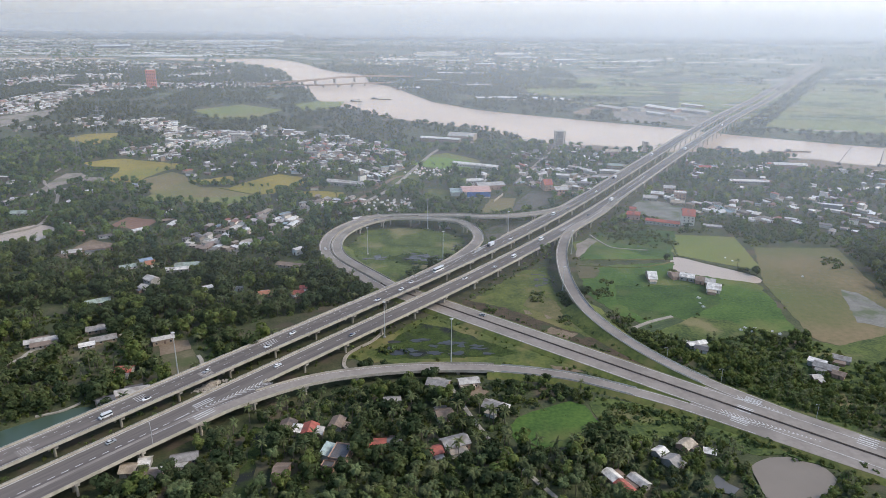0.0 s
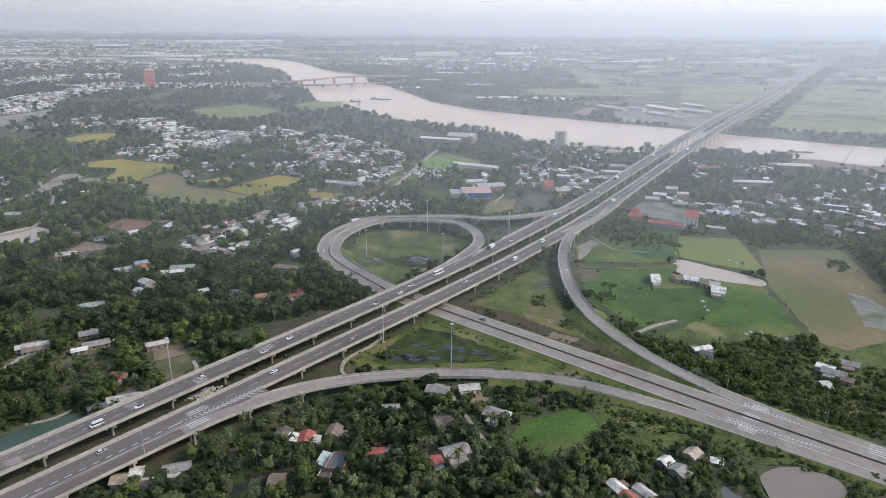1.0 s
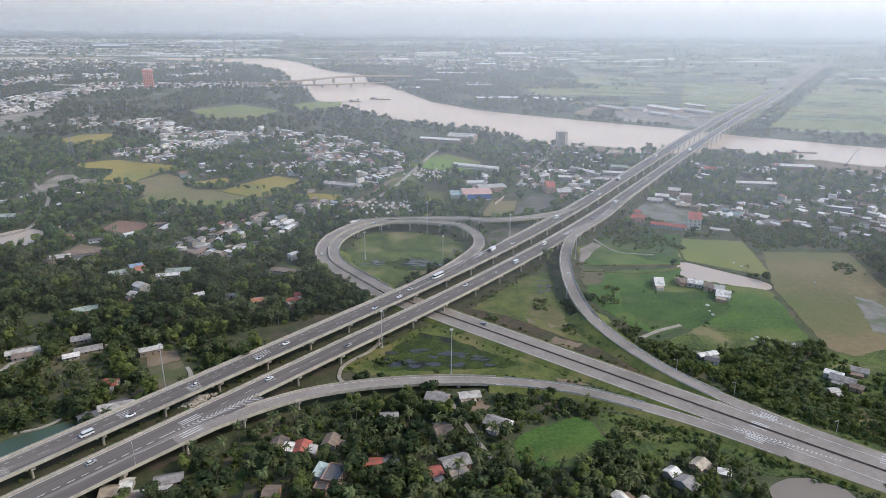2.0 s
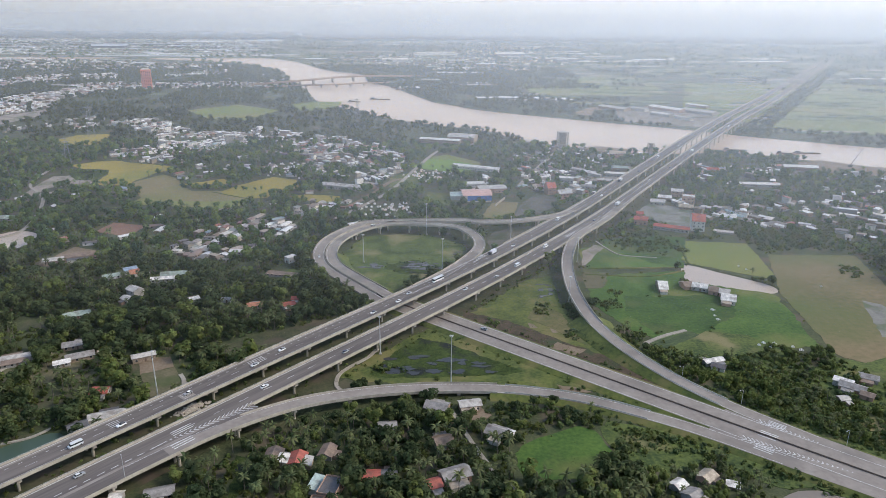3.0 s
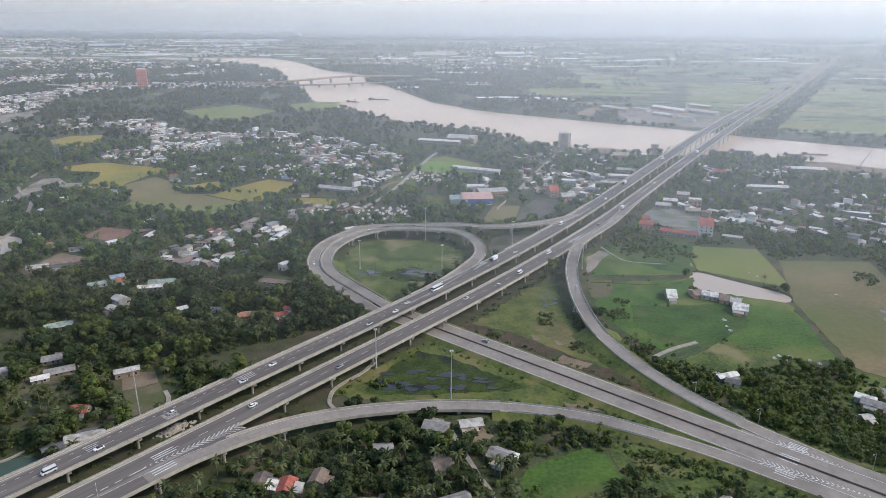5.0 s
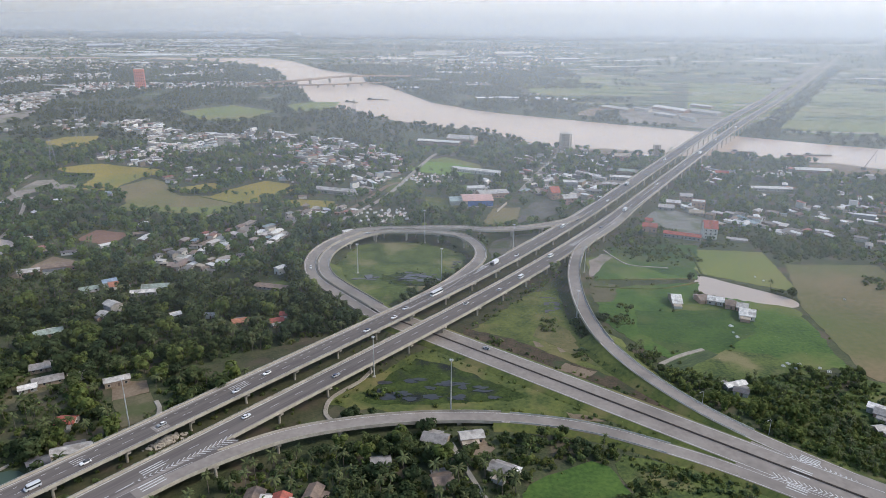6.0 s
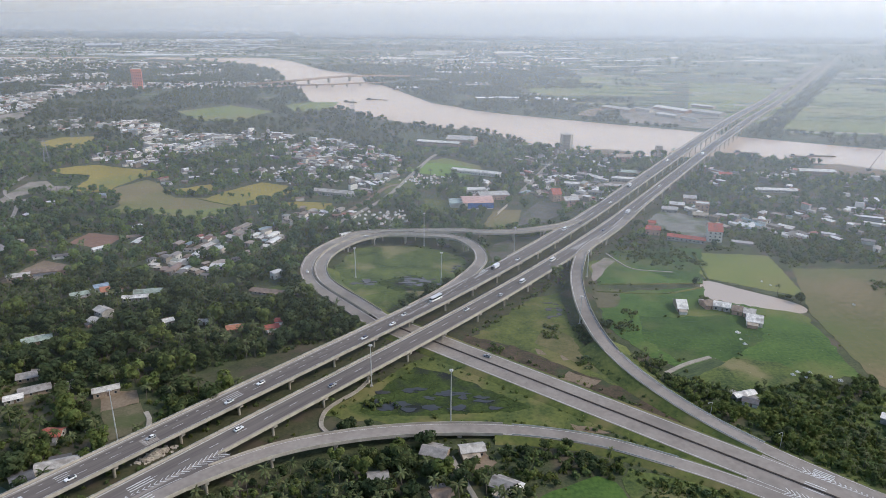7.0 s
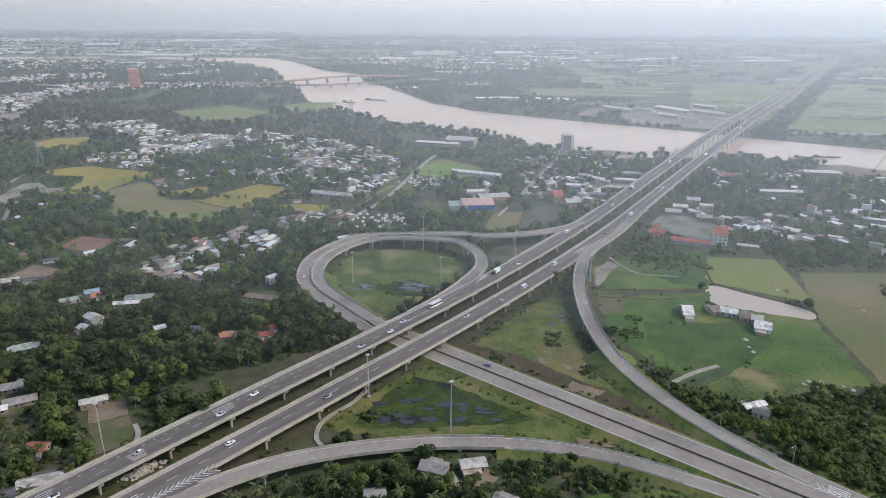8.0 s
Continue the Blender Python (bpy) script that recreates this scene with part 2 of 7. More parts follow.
def at_sn(s, n):
    return s * AX - n * AY, s * AY + n * AX


def deck_line(off, s0, s1, step=5.0):
    out = []
    for s in np.linspace(s0, s1, int((s1 - s0) / step) + 1):
        x, y = at_sn(s, MID + off + bend(s))
        x2, y2 = at_sn(s + 1, MID + off + bend(s + 1))
        h = math.hypot(x2 - x, y2 - y)
        out.append((x, y, rise(s), (x2 - x) / h, (y2 - y) / h))
    return out


def cross(s, n, z):
    return (*at_sn(s, n), z)


LEFT_DECK = deck_line(13.0, -160, 3300)
RIGHT_DECK = deck_line(-13.1, -160, 3300)
SOUTH_RAMP = curve([cross(-160, 264.4, 7.97), cross(60, 264.4, 7.97), cross(140, 263.4, 7.97), (-93, 296, 7.8), (-68, 315, 6.4), (-40, 327, 4.9), (-10, 334.2, 3.5),
                    (21, 337, 2.2), (45, 335, 1.7), (70, 329, 1.5), (94, 317.5, 1.46), (119, 303, 1.46), (150, 280, 1.46)])
EAST_RAMP = curve([cross(740, 307.5, 10.07), cross(690, 301, 9.32), cross(640, 294, 8.57), cross(575, 283, 8.0), (112, 571, 8.1), (102, 545, 8.0), (93.5, 511, 7.5), (89.5, 474, 6.8), (89.5, 445, 6.0), (93, 414, 5.0),
                   (101, 388, 4.0), (112.5, 365, 3.0), (126, 344, 2.2), (142, 324.5, 1.7), (157, 309, 1.47), (172, 294, 1.46)])
LOOP_MID = [cross(325, 318, 1.5), (-60, 478, 2.6), (-78.5, 500, 3.6), (-88, 517, 4.2), (-92.5, 541, 5.0), (-87, 570, 5.8), (-68, 597, 6.9), (-45, 608, 7.6), (-20, 609.5, 8.0)]
LOOP = curve(LOOP_MID, 3.0)
NORTH_RAMP = curve([(x, y, z) for x, y, z, _, _ in shifted(LOOP, 4.9)[:-8:6]] + [(8, 612.5, 8.0), (34, 608.5, 8.0), (60, 611, 8.0), (88, 621, 8.0), (113, 637, 8.05), cross(600, 322, 8.0), cross(650, 325.5, 8.6)], 3.0)
INNER_RAMP = curve([(x, y, z) for x, y, z, _, _ in shifted(LOOP, -4.9)[:-6:6]] + [(3, 597, 8.2), (18, 587, 8.2), (28, 565, 8.2), (29, 541, 8.1), cross(412, 313, 7.97), cross(375, 306, 7.97), cross(330, 303, 7.97)], 3.0)
GROUND_ROAD = curve([cross(325, 319, 1.5), cross(325, 200, 1.5), cross(325, 80, 1.5), cross(326, -60, 1.5), cross(328, -260, 1.5)])


# ---------------------------------------------------------------- ground with its river, canal and ponds
NEAR_BANK = [(-3200, 2330), (-2100, 2450)] + [(-1224, 2638), (-1002, 2602), (-770, 2516), (-635, 2379), (-521, 2214), (-451, 2050), (-393, 1850), (-323, 1673), (-278, 1516), (-210, 1404), (-157, 1335), (-109, 1273), (-81, 1241), (-40, 1211), (4, 1176)] + [(60, 1142), (147, 1024), (282, 961), (387, 960), (474, 925), (569, 873), (800, 800), (1500, 620), (3000, 300)]
FAR_BANK = [(3000, 480), (1500, 800), (800, 945), (646, 1000), (472, 1096), (392, 1157), (220, 1260)] + [(70, 1362), (16, 1433), (-19, 1466), (-51, 1549), (-87, 1642), (-120, 1735), (-152, 1797), (-194, 1849), (-241, 2067), (-339, 2170), (-415, 2308), (-526, 2539), (-674, 2694), (-819, 2679), (-1034, 2687), (-1250, 2695)] + [(-2100, 2600), (-3200, 2480)]
RIVER = [(x, y) for x, y, *_ in curve(NEAR_BANK, 25)] + [(x, y) for x, y, *_ in curve(FAR_BANK, 25)]
CANAL = [(-330, 190), (-240, 252), (-205, 280), (-182, 298), (-170, 292), (-176, 276), (-205, 245), (-300, 165)]
PONDS = {
    "pond_by_farm": ([(187, 525), (210, 508), (236, 484), (231, 470), (204, 474), (179, 494)], "pond_silt"),
    "pond_south": ([(137, 255), (142, 259), (151, 262), (160, 261), (166, 258), (169, 253), (170, 247), (165, 241), (157, 235), (145, 231), (135, 234), (135, 245)], "pond_brown"),
    "pond_small": ([(115, 249), (119, 250), (122, 243), (127, 239), (125, 236), (117, 238)], "pond_grey"),
    "pond_west": ([(-388, 570), (-373, 597), (-349, 589), (-344, 556), (-368, 545)], "pond_silt"),
}


def spaced(lo, a, b, hi, fine, grow):
    mid = list(np.arange(a, b + fine, fine))
    left, right = [], []
    x, d = a, fine
    while x > lo:
        d *= grow
        x -= d
        left.append(x)
    x, d = mid[-1], fine
    while x < hi:
        d *= grow
        x += d
        right.append(x)
    return np.array(left[::-1] + mid + right)


def edge_distance(ring, px, py):
    """Signed distance to an outline, positive inside, for arrays of places."""
    r = np.array(ring)
    q = np.roll(r, -1, axis=0)
    best = np.full(px.shape, 1e9)
    odd = np.zeros(px.shape, bool)
    for (ax, ay), (bx, by) in zip(r, q):
        ex, ey = bx - ax, by - ay
        u = np.clip(((px - ax) * ex + (py - ay) * ey) / (ex * ex + ey * ey + 1e-9), 0, 1)
        best = np.minimum(best, np.hypot(px - ax - u * ex, py - ay - u * ey))
        if ay != by:
            odd ^= ((ay > py) != (by > py)) & (px < ex * (py - ay) / ey + ax)
    return np.where(odd, best, -best)


gx, gy = spaced(-5000, -420, 420, 5000, 6.0, 1.08), spaced(-5000, 180, 640, 5000, 6.0, 1.045)
GX, GY = np.meshgrid(gx, gy)
sink = np.clip(edge_distance(RIVER[::2], GX, GY) / 12, -0.15, 1) * 4
for ring in [CANAL] + [p[0] for p in PONDS.values()]:
    sink = np.maximum(sink, np.clip(edge_distance(rim(ring), GX, GY) / 3, -0.25, 1) * 1.6)
GZ = -np.maximum(sink, 0) + 0.0
nx, ny = len(gx), len(gy)
ground_mesh = bpy.data.meshes.new("ground")
idx = np.arange(nx * ny).reshape(ny, nx)
quads = np.stack([idx[:-1, :-1], idx[:-1, 1:], idx[1:, 1:], idx[1:, :-1]], -1).reshape(-1, 4)
ground_mesh.from_pydata(np.stack([GX, GY, GZ], -1).reshape(-1, 3).tolist(), [], quads.tolist())
ground_mesh.materials.append(M["ground"])
tagged(new("ground", ground_mesh), "green undergrowth and soil between the trees", "ground", kind="structure")


def sheet(name, ring, z, mat, label, category, kind="structure", step=4.0, thick=0.25, rough=0.6, straight=False):
    out = ragged(ring, 4.0, 0.8 if "marsh" in name or name == "meadow" else 0.5) if straight else rim(ring, step, rough)
    sh = Shape().prism(out, z - thick, z)
    return tagged(part(name, sh, mat), label, category, kind=kind)


river_sheet = Shape().prism(RIVER, -1.2, -0.35)
tagged(part("water_river", river_sheet, M["river"]), "wide silty brown river with a calm surface", "river", kind="structure")
sheet("water_canal", CANAL, -0.2, M["canal"], "still green canal water beside the viaduct", "canal", rough=0.2)
for name, (ring, mat) in PONDS.items():
    sheet("water_" + name, ring, -0.15, M[mat], "shallow pond with still muddy water", "pond", rough=0.3)


# ---------------------------------------------------------------- fields and open ground
FIELDS = [
    ("rice_field", [(-461, 858), (-436, 880), (-417, 887), (-386, 874), (-335, 859), (-328, 837), (-339, 818), (-347, 781), (-345, 767), (-368, 756), (-388, 769), (-391, 811), (-400, 835), (-434, 840)], "rice", "ripening yellow-green rice field among trees"),
    ("marsh_pool", [(-446, 824), (-433, 837), (-404, 835), (-393, 817), (-396, 790), (-414, 784), (-432, 806)], "marsh", "dark flooded hollow beside the rice field"),
    ("rice_field", [(-346, 775), (-327, 813), (-306, 796), (-282, 754), (-267, 739), (-238, 740), (-203, 736), (-193, 729), (-195, 712), (-199, 690), (-214, 670), (-261, 684), (-313, 684), (-310, 709), (-327, 737)], "rice_brown", "pale harvested rice field with low bunds"),
    ("rice_field", [(-313, 684), (-309, 707), (-266, 697), (-225, 698), (-198, 712), (-199, 688), (-213, 668), (-260, 679)], "rice_green", "greenish strip of rice along a tree row"),
    ("rice_field", [(-237, 735), (-226, 763), (-214, 782), (-197, 805), (-168, 792), (-154, 773), (-155, 757), (-176, 739), (-182, 715), (-196, 710), (-225, 723)], "rice", "ripening yellow-green rice field beside the village"),
    ("rice_field", [(-289, 769), (-269, 780), (-251, 795), (-242, 781), (-240, 757), (-267, 754)], "rice", "small yellow-green rice field between tree rows"),
    ("rice_field", [(-161, 720), (-143, 728), (-108, 722), (-105, 706), (-120, 696), (-135, 702)], "rice", "narrow yellow-green strip of rice"),
    ("rice_field", [(-306, 1423), (-269, 1469), (-210, 1473), (-207, 1370), (-267, 1336)], "rice_green", "pale green rice field near the river bend"),
    ("rice_field", [(-565, 1031), (-553, 1066), (-510, 1078), (-485, 1003), (-511, 980), (-529, 975)], "rice", "ripening yellow-green rice field among trees"),
    ("rice_field", [(-22, 919), (4, 939), (46, 896), (47, 876), (33, 846), (36, 882), (4, 898)], "rice_green", "dull green rice field beside the village"),
    ("rice_field", [(-40, 863), (-20, 912), (11, 902), (36, 882), (33, 843), (24, 833), (-10, 844)], "rice_bright", "bright green rice field beside the village street"),
    ("rice_field", [(-483, 1332), (-409, 1417), (-311, 1341), (-344, 1220), (-407, 1230)], "rice_green", "bright green rice field near the river"),
    ("meadow", [(-80, 540), (-69, 588), (-40, 596), (-13, 594), (18, 570), (18, 535), (-2, 508), (-35, 470), (-62, 495)], "weeds", "rough grass inside the loop ramp"),
    ("meadow", [(-58, 350), (-9, 410), (30, 385), (85, 338), (40, 343), (-14, 342)], "grass", "rough grass between ramp and road"),
    ("meadow", [(12, 426), (60, 393), (102, 356), (118, 343), (104, 372), (86, 410), (79, 450), (80, 500), (60, 490)], "grass", "rough grass between road and ramp"),
    ("rice_field", [(204, 584), (257, 577), (246, 494), (190, 530), (186, 560)], "rice_green", "flat green rice field behind a pond"),
    ("rice_field", [(262, 550), (332, 549), (310, 440), (254, 352), (227, 380), (236, 471)], "stubble", "brown-green harvested rice field"),
    ("meadow", [(106, 500), (182, 512), (176, 492), (232, 468), (222, 390), (190, 385), (146, 376), (117, 410), (100, 450)], "lush", "lush green grass round the farm sheds"),
    ("meadow", [(110, 560), (150, 580), (200, 575), (184, 520), (110, 515)], "lush", "lush green grass beside the ramp"),
    ("meadow", [(32, 284), (40, 294), (50, 300), (65, 305), (72, 303), (74, 293), (78, 283), (73, 276), (59, 269), (43, 266), (34, 272)], "lush", "mown green grass plot among palms"),
    ("meadow", [(74, 304), (81, 312), (99, 305), (128, 290), (149, 277), (180, 260), (191, 251), (186, 244), (173, 252), (156, 264), (141, 262), (131, 271), (119, 281), (98, 272), (83, 274), (80, 283), (76, 293)], "weeds", "weedy green slope below the ramp"),
    ("meadow", [(12, 438), (35, 426), (52, 413), (71, 395), (91, 379), (107, 364), (130, 337), (104, 346), (83, 363), (62, 382), (41, 402), (14, 424)], "scrub", "brown-green weedy verge beside the road"),
    ("meadow", [(-133, 383), (-96, 409), (-55, 427), (-62, 410), (-97, 376)], "verge", "dry brown scrub beside the viaduct"),
    ("marsh_pool", [(-40, 353), (-31, 372), (-14, 397), (6, 389), (44, 359), (38, 355), (6, 352), (-20, 350)], "marsh", "dark reedy marsh inside the grass triangle"),
    ("marsh_pool", [(-48, 518), (-22, 532), (2, 514), (-10, 503), (-30, 502)], "marsh", "dark wet hollow inside the loop ramp"),
    ("bare_field", [(42, 600), (59, 615), (87, 625), (113, 632), (96, 605), (71, 572), (51, 544), (40, 549), (38, 576)], "wet_waste", "grey-brown waste ground between loop and viaduct"),
    ("bare_patch", [(68, 393), (84, 384), (76, 377), (62, 386)], "soil", "bare brown soil patch on the verge"),
    ("bare_patch", [(53, 419), (57, 418), (60, 412), (55, 413)], "soil", "pale bare soil patch in the grass"),
    ("bare_patch", [(66, 411), (73, 412), (74, 407), (68, 406)], "soil", "pale bare soil patch in the grass"),
    ("bare_patch", [(77, 419), (82, 417), (81, 406), (78, 408)], "soil", "pale bare soil patch in the grass"),
    ("bare_field", [(60, 440), (70, 446), (78, 432), (80, 410), (92, 385), (80, 394), (66, 414), (54, 426)], "dry_grass", "dry yellow-brown grass between road and ramp"),
    ("bare_patch", [(60, 344), (72, 342), (78, 337), (62, 338)], "soil", "bare brown soil patch beside the ramp"),
    ("bare_field", [(-303, 597), (-299, 624), (-266, 615), (-269, 584)], "soil_red", "bare reddish-brown field among trees"),
    ("bare_field", [(36, 648), (49, 699), (76, 704), (66, 645)], "rice_brown", "dry grass plot beside the hall"),
    ("bare_field", [(68, 653), (78, 695), (99, 737), (118, 724), (108, 684), (92, 662)], "wet_waste", "ploughed grey-brown plots beside the ramp"),
    ("bare_field", [(-309, 510), (-301, 557), (-271, 545), (-285, 517)], "soil", "bare brown yard beside a long shed"),
    ("meadow", [(106, 514), (123, 508), (120, 490), (112, 476), (102, 476), (102, 500)], "garden", "brown trodden ground beside the ramp"),
    ("meadow", [(124, 464), (149, 462), (201, 468), (190, 433), (159, 406), (131, 405), (120, 432)], "lush_dark", "darker lush grass round the farm"),
    ("meadow", [(132, 586), (178, 594), (210, 594), (184, 521), (162, 530), (144, 554)], "lush_dark", "dark green patch behind the bund"),
    ("vegetable_plot", [(122, 394), (152, 409), (162, 398), (130, 378)], "marsh_green", "dark green vegetable plot with planting rows"),
    ("bare_field", [(286, 458), (296, 452), (300, 405), (281, 396), (267, 404)], "mud_grey", "pale cracked mud flat beside the rice field"),
    ("bare_field", [(-446, 767), (-448, 800), (-432, 804), (-413, 782), (-393, 782), (-386, 763), (-423, 749), (-424, 710), (-433, 703)], "mud", "pale dried mud flat beside a dirt road"),
    ("bare_field", [(248, 1341), (280, 1397), (316, 1432), (301, 1351), (268, 1305), (246, 1297)], "soil", "bare orange-brown yard across the river"),
    ("bare_field", [(325, 1346), (345, 1400), (430, 1430), (510, 1310), (440, 1175), (312, 1238)], "mud", "pale grey factory yard across the river"),
    ("bare_field", [(459, 907), (495, 919), (526, 892), (565, 867), (610, 843), (582, 801), (537, 820), (497, 839), (455, 860), (449, 882)], "soil", "bare brown bank where sand is loaded"),
    ("rice_field", [(560, 1150), (470, 1400), (640, 1900), (1100, 1900), (1300, 1500), (1000, 1050)], "rice_green", "wide pale green rice fields across the river"),
    ("rice_field", [(200, 1600), (200, 2000), (560, 2100), (520, 1620)], "rice_green", "wide pale green rice fields across the river"),
    ("bare_field", [(-791, 1233), (-770, 1275), (-749, 1320), (-752, 1359), (-725, 1299), (-714, 1230), (-724, 1179), (-723, 1121)], "mud", "pale dusty road and canal bank beside the town"),
    ("yard", [(182, 662), (212, 706), (242, 680), (246, 656), (217, 603), (211, 624), (189, 654)], "mud_grey", "pale concrete yard between the school buildings"),
    ("bare_patch", [(107, 521), (114, 555), (127, 571), (135, 565), (123, 549), (114, 529)], "mud", "pale gravel patch beside the ramp"),
    ("bare_field", [(193, 1000), (225, 1004), (262, 985), (246, 960), (205, 972)], "soil", "brown river bank with heaped sand"),
    ("bare_field", [(165, 800), (196, 822), (206, 808), (182, 776)], "mud", "pale yard between sheds beside the viaduct"),
    ("garden", [(195, 357), (225, 377), (238, 370), (278, 387), (236, 319), (211, 321), (196, 332)], "weeds", "weedy light green ground among bushes"),
    ("grass_plot", [(-61, 811), (-30, 839), (-24, 792), (-39, 756), (-60, 762)], "grass", "rough green grass beside the village road"),
    ("grass_plot", [(-17, 741), (10, 733), (22, 713), (10, 690), (-16, 704)], "grass", "green grass plot below the cemetery"),
    # light weedy floor added to give this wood its hazy paleness
    ("thicket", [(134, 388), (163, 409), (186, 404), (200, 380), (196, 357), (196, 332), (211, 321), (236, 319), (185, 269), (172, 300), (154, 333), (139, 360)], "weeds", "weedy light green ground under scattered bushes"),
    ("garden", [(-230, 370), (-217, 377), (-197, 365), (-197, 345), (-216, 338), (-229, 351)], "garden", "olive-brown garden ground between palms"),
    # no pool: a narrow dark field that stands in for tree shade
    ("marsh_pool", [(-91, 281), (-85, 281), (-82, 266), (-81, 250), (-79, 228), (-86, 228), (-87, 250), (-87, 268)], "marsh", "dark ground painted as the shade between palms"),
    ("garden", [(-223, 446), (-202, 433), (-203, 418), (-221, 423)], "weeds", "light green clearing among trees"),
    ("garden", [(-314, 501), (-296, 510), (-276, 497), (-294, 481)], "garden", "tan bare garden ground among trees"),
    ("garden", [(-192, 362), (-176, 357), (-179, 341), (-194, 344)], "garden", "olive-brown garden ground between palms"),
    ("garden", [(-248, 351), (-238, 359), (-226, 351), (-227, 337), (-236, 331)], "garden", "brown bare ground beside the lane"),
    ("garden", [(-123, 502), (-108, 515), (-99, 505), (-100, 471), (-116, 482)], "weeds", "light green clearing among trees"),
    ("garden", [(9, 318), (20, 322), (25, 316), (20, 310), (11, 311)], "soil", "bare brown yard before a house"),
    ("yard", [(-170, 370), (-153, 372), (-146, 360), (-162, 352)], "soil", "bare brown yard beside the house"),
    ("yard", [(-162, 352), (-146, 360), (-137, 346), (-140, 334), (-147, 329)], "garden", "worn olive ground in the lower yard"),
]
POOLS = random.Random(5)
for count, cx, cy, rx, ry, where in ((30, 2, 365, 32, 11, "marsh"), (9, 71, 471, 5, 13, "meadow"), (20, -14, 520, 11, 8, "loop"), (6, -52, 517, 8, 4, "loop"), (4, 5, 597, 3, 6, "loop"), (4, 11, 546, 2, 8, "loop"), (2, -364, 774, 18, 8, "flooded hollow")):
    for _ in range(count):
        x, y = cx + POOLS.uniform(-1, 1) * rx, cy + POOLS.uniform(-1, 1) * ry
        w, h = (POOLS.uniform(1.6, 5.5), POOLS.uniform(0.9, 3.0)) if where in ("loop", "meadow") else (POOLS.uniform(2.5, 7.5), POOLS.uniform(1.4, 3.4))
        if where == "marsh" and not inside([(-36, 353), (-30, 372), (-14, 393), (6, 386), (40, 359), (6, 353)], x, y):
            continue
        FIELDS.append(("dark_pool", [(x + math.cos(a) * w * POOLS.uniform(0.3, 1.2), y + math.sin(a) * h * POOLS.uniform(0.3, 1.2)) for a in [k * 0.483 for k in range(13)]], "pond_grey" if where in ("loop", "meadow") else "pond_dark", "small dark pool of still water in the " + where))
FIELD_LEVEL = 0.06
for name, ring, mat, label in FIELDS:
    FIELD_LEVEL += 0.0025
    sheet(name, ring, FIELD_LEVEL, M[mat], label, "pool" if "pool" in name else "field", thick=0.3 + FIELD_LEVEL, step=1.2, rough=0.1, straight="dark_pool" not in name)


BUNDS = [((200, 583), (191, 528)), ((106, 503), (150, 500), (182, 512)), ((112, 516), (184, 519)),
         ((-245, 735), (-195, 706))]
for pts in BUNDS:
    line = curve([(*p, 0.0) for p in pts], 3.0)
    line = [(x + random.uniform(-0.5, 0.5), y + random.uniform(-0.5, 0.5), 0.0, tx, ty) for x, y, z, tx, ty in line]
    tagged(part("field_bund", Shape().sweep(line, [(-1.0, 0.1), (1.0, 0.1), (0.4, 0.62), (-0.4, 0.62)]), M["grass"]), "low weedy earth bund between fields", "bund", kind="structure")


# ---------------------------------------------------------------- roads
def run_of(line, a, b):
    n = len(line) - 1
    return line[int(round(a * n)):int(round(b * n)) + 1]


def barrier(name, line, off, parent, height=0.9, wide=0.34):
    sh = Shape().sweep(shifted(line, off), [(-wide / 2, -0.7), (wide / 2, -0.7), (wide * 0.3, height), (-wide * 0.3, height)])
    return part(name, sh, M["concrete"], parent)


def stripe(shape, line, off, wide=0.25, dz=0.035):
    shape.sweep(shifted(line, off), [(-wide / 2, dz), (wide / 2, dz)], closed=False)


def dashes(shape, line, off, on, gap, wide=0.25, step=5.0):
    """Painted dashes along a line."""
    run = np.concatenate([[0], np.cumsum([math.dist(line[i][:2], line[i + 1][:2]) for i in range(len(line) - 1)])])
    arr = np.array(line)
    s = 2.0
    while s + on < run[-1]:
        seg = []
        for u in (s, s + on / 2, s + on):
            seg.append(tuple(np.interp(u, run, arr[:, k]) for k in range(5)))
        stripe(shape, seg, off, wide)
        s += on + gap


def pier(parent, x, y, top, tx, ty, wide, cols=2):
    turn = math.degrees(math.atan2(ty, tx))
    sh = Shape()
    sh.box(x, y, top - 0.55, 1.8, wide, 1.1, turn)
    for k in range(cols):
        o = (k - (cols - 1) / 2) * wide * 0.55
        sh.tube((x - ty * o, y + tx * o, -0.4), (x - ty * o, y + tx * o, top - 1.0), 0.62, 0.62, 10)
    part("pier", sh, M["concrete"], parent)


def elevated(name, label, line, wide, asphalt, spans, left=(0, 1), right=(0, 1), depth=1.7):
    top = thing(name, label, "viaduct")
    h = wide / 2
    part("deck", Shape().sweep(line, [(-h, -0.3), (h, -0.3), (h, 0), (-h, 0)]), M[asphalt], top, "worn grey asphalt deck")
    for o in (-h * 0.62, -h * 0.2, h * 0.2, h * 0.62):
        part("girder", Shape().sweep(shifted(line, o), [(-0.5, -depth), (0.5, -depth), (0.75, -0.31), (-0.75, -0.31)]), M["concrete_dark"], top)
    if left:
        for a, b in (left if isinstance(left[0], tuple) else (left,)):
            barrier("parapet", run_of(line, a, b), h + 0.1, top)
    if right:
        for a, b in (right if isinstance(right[0], tuple) else (right,)):
            barrier("parapet", run_of(line, a, b), -h - 0.1, top)
    for i in spans:
        x, y, z, tx, ty = line[i]
        if z > 2.6:
            pier(top, x, y, z - depth + 0.02, tx, ty, wide * 0.86)
    return top


def by_s(s):
    return (s + 160) / 3460


def index_s(s):
    return int(round(by_s(s) * (len(LEFT_DECK) - 1)))


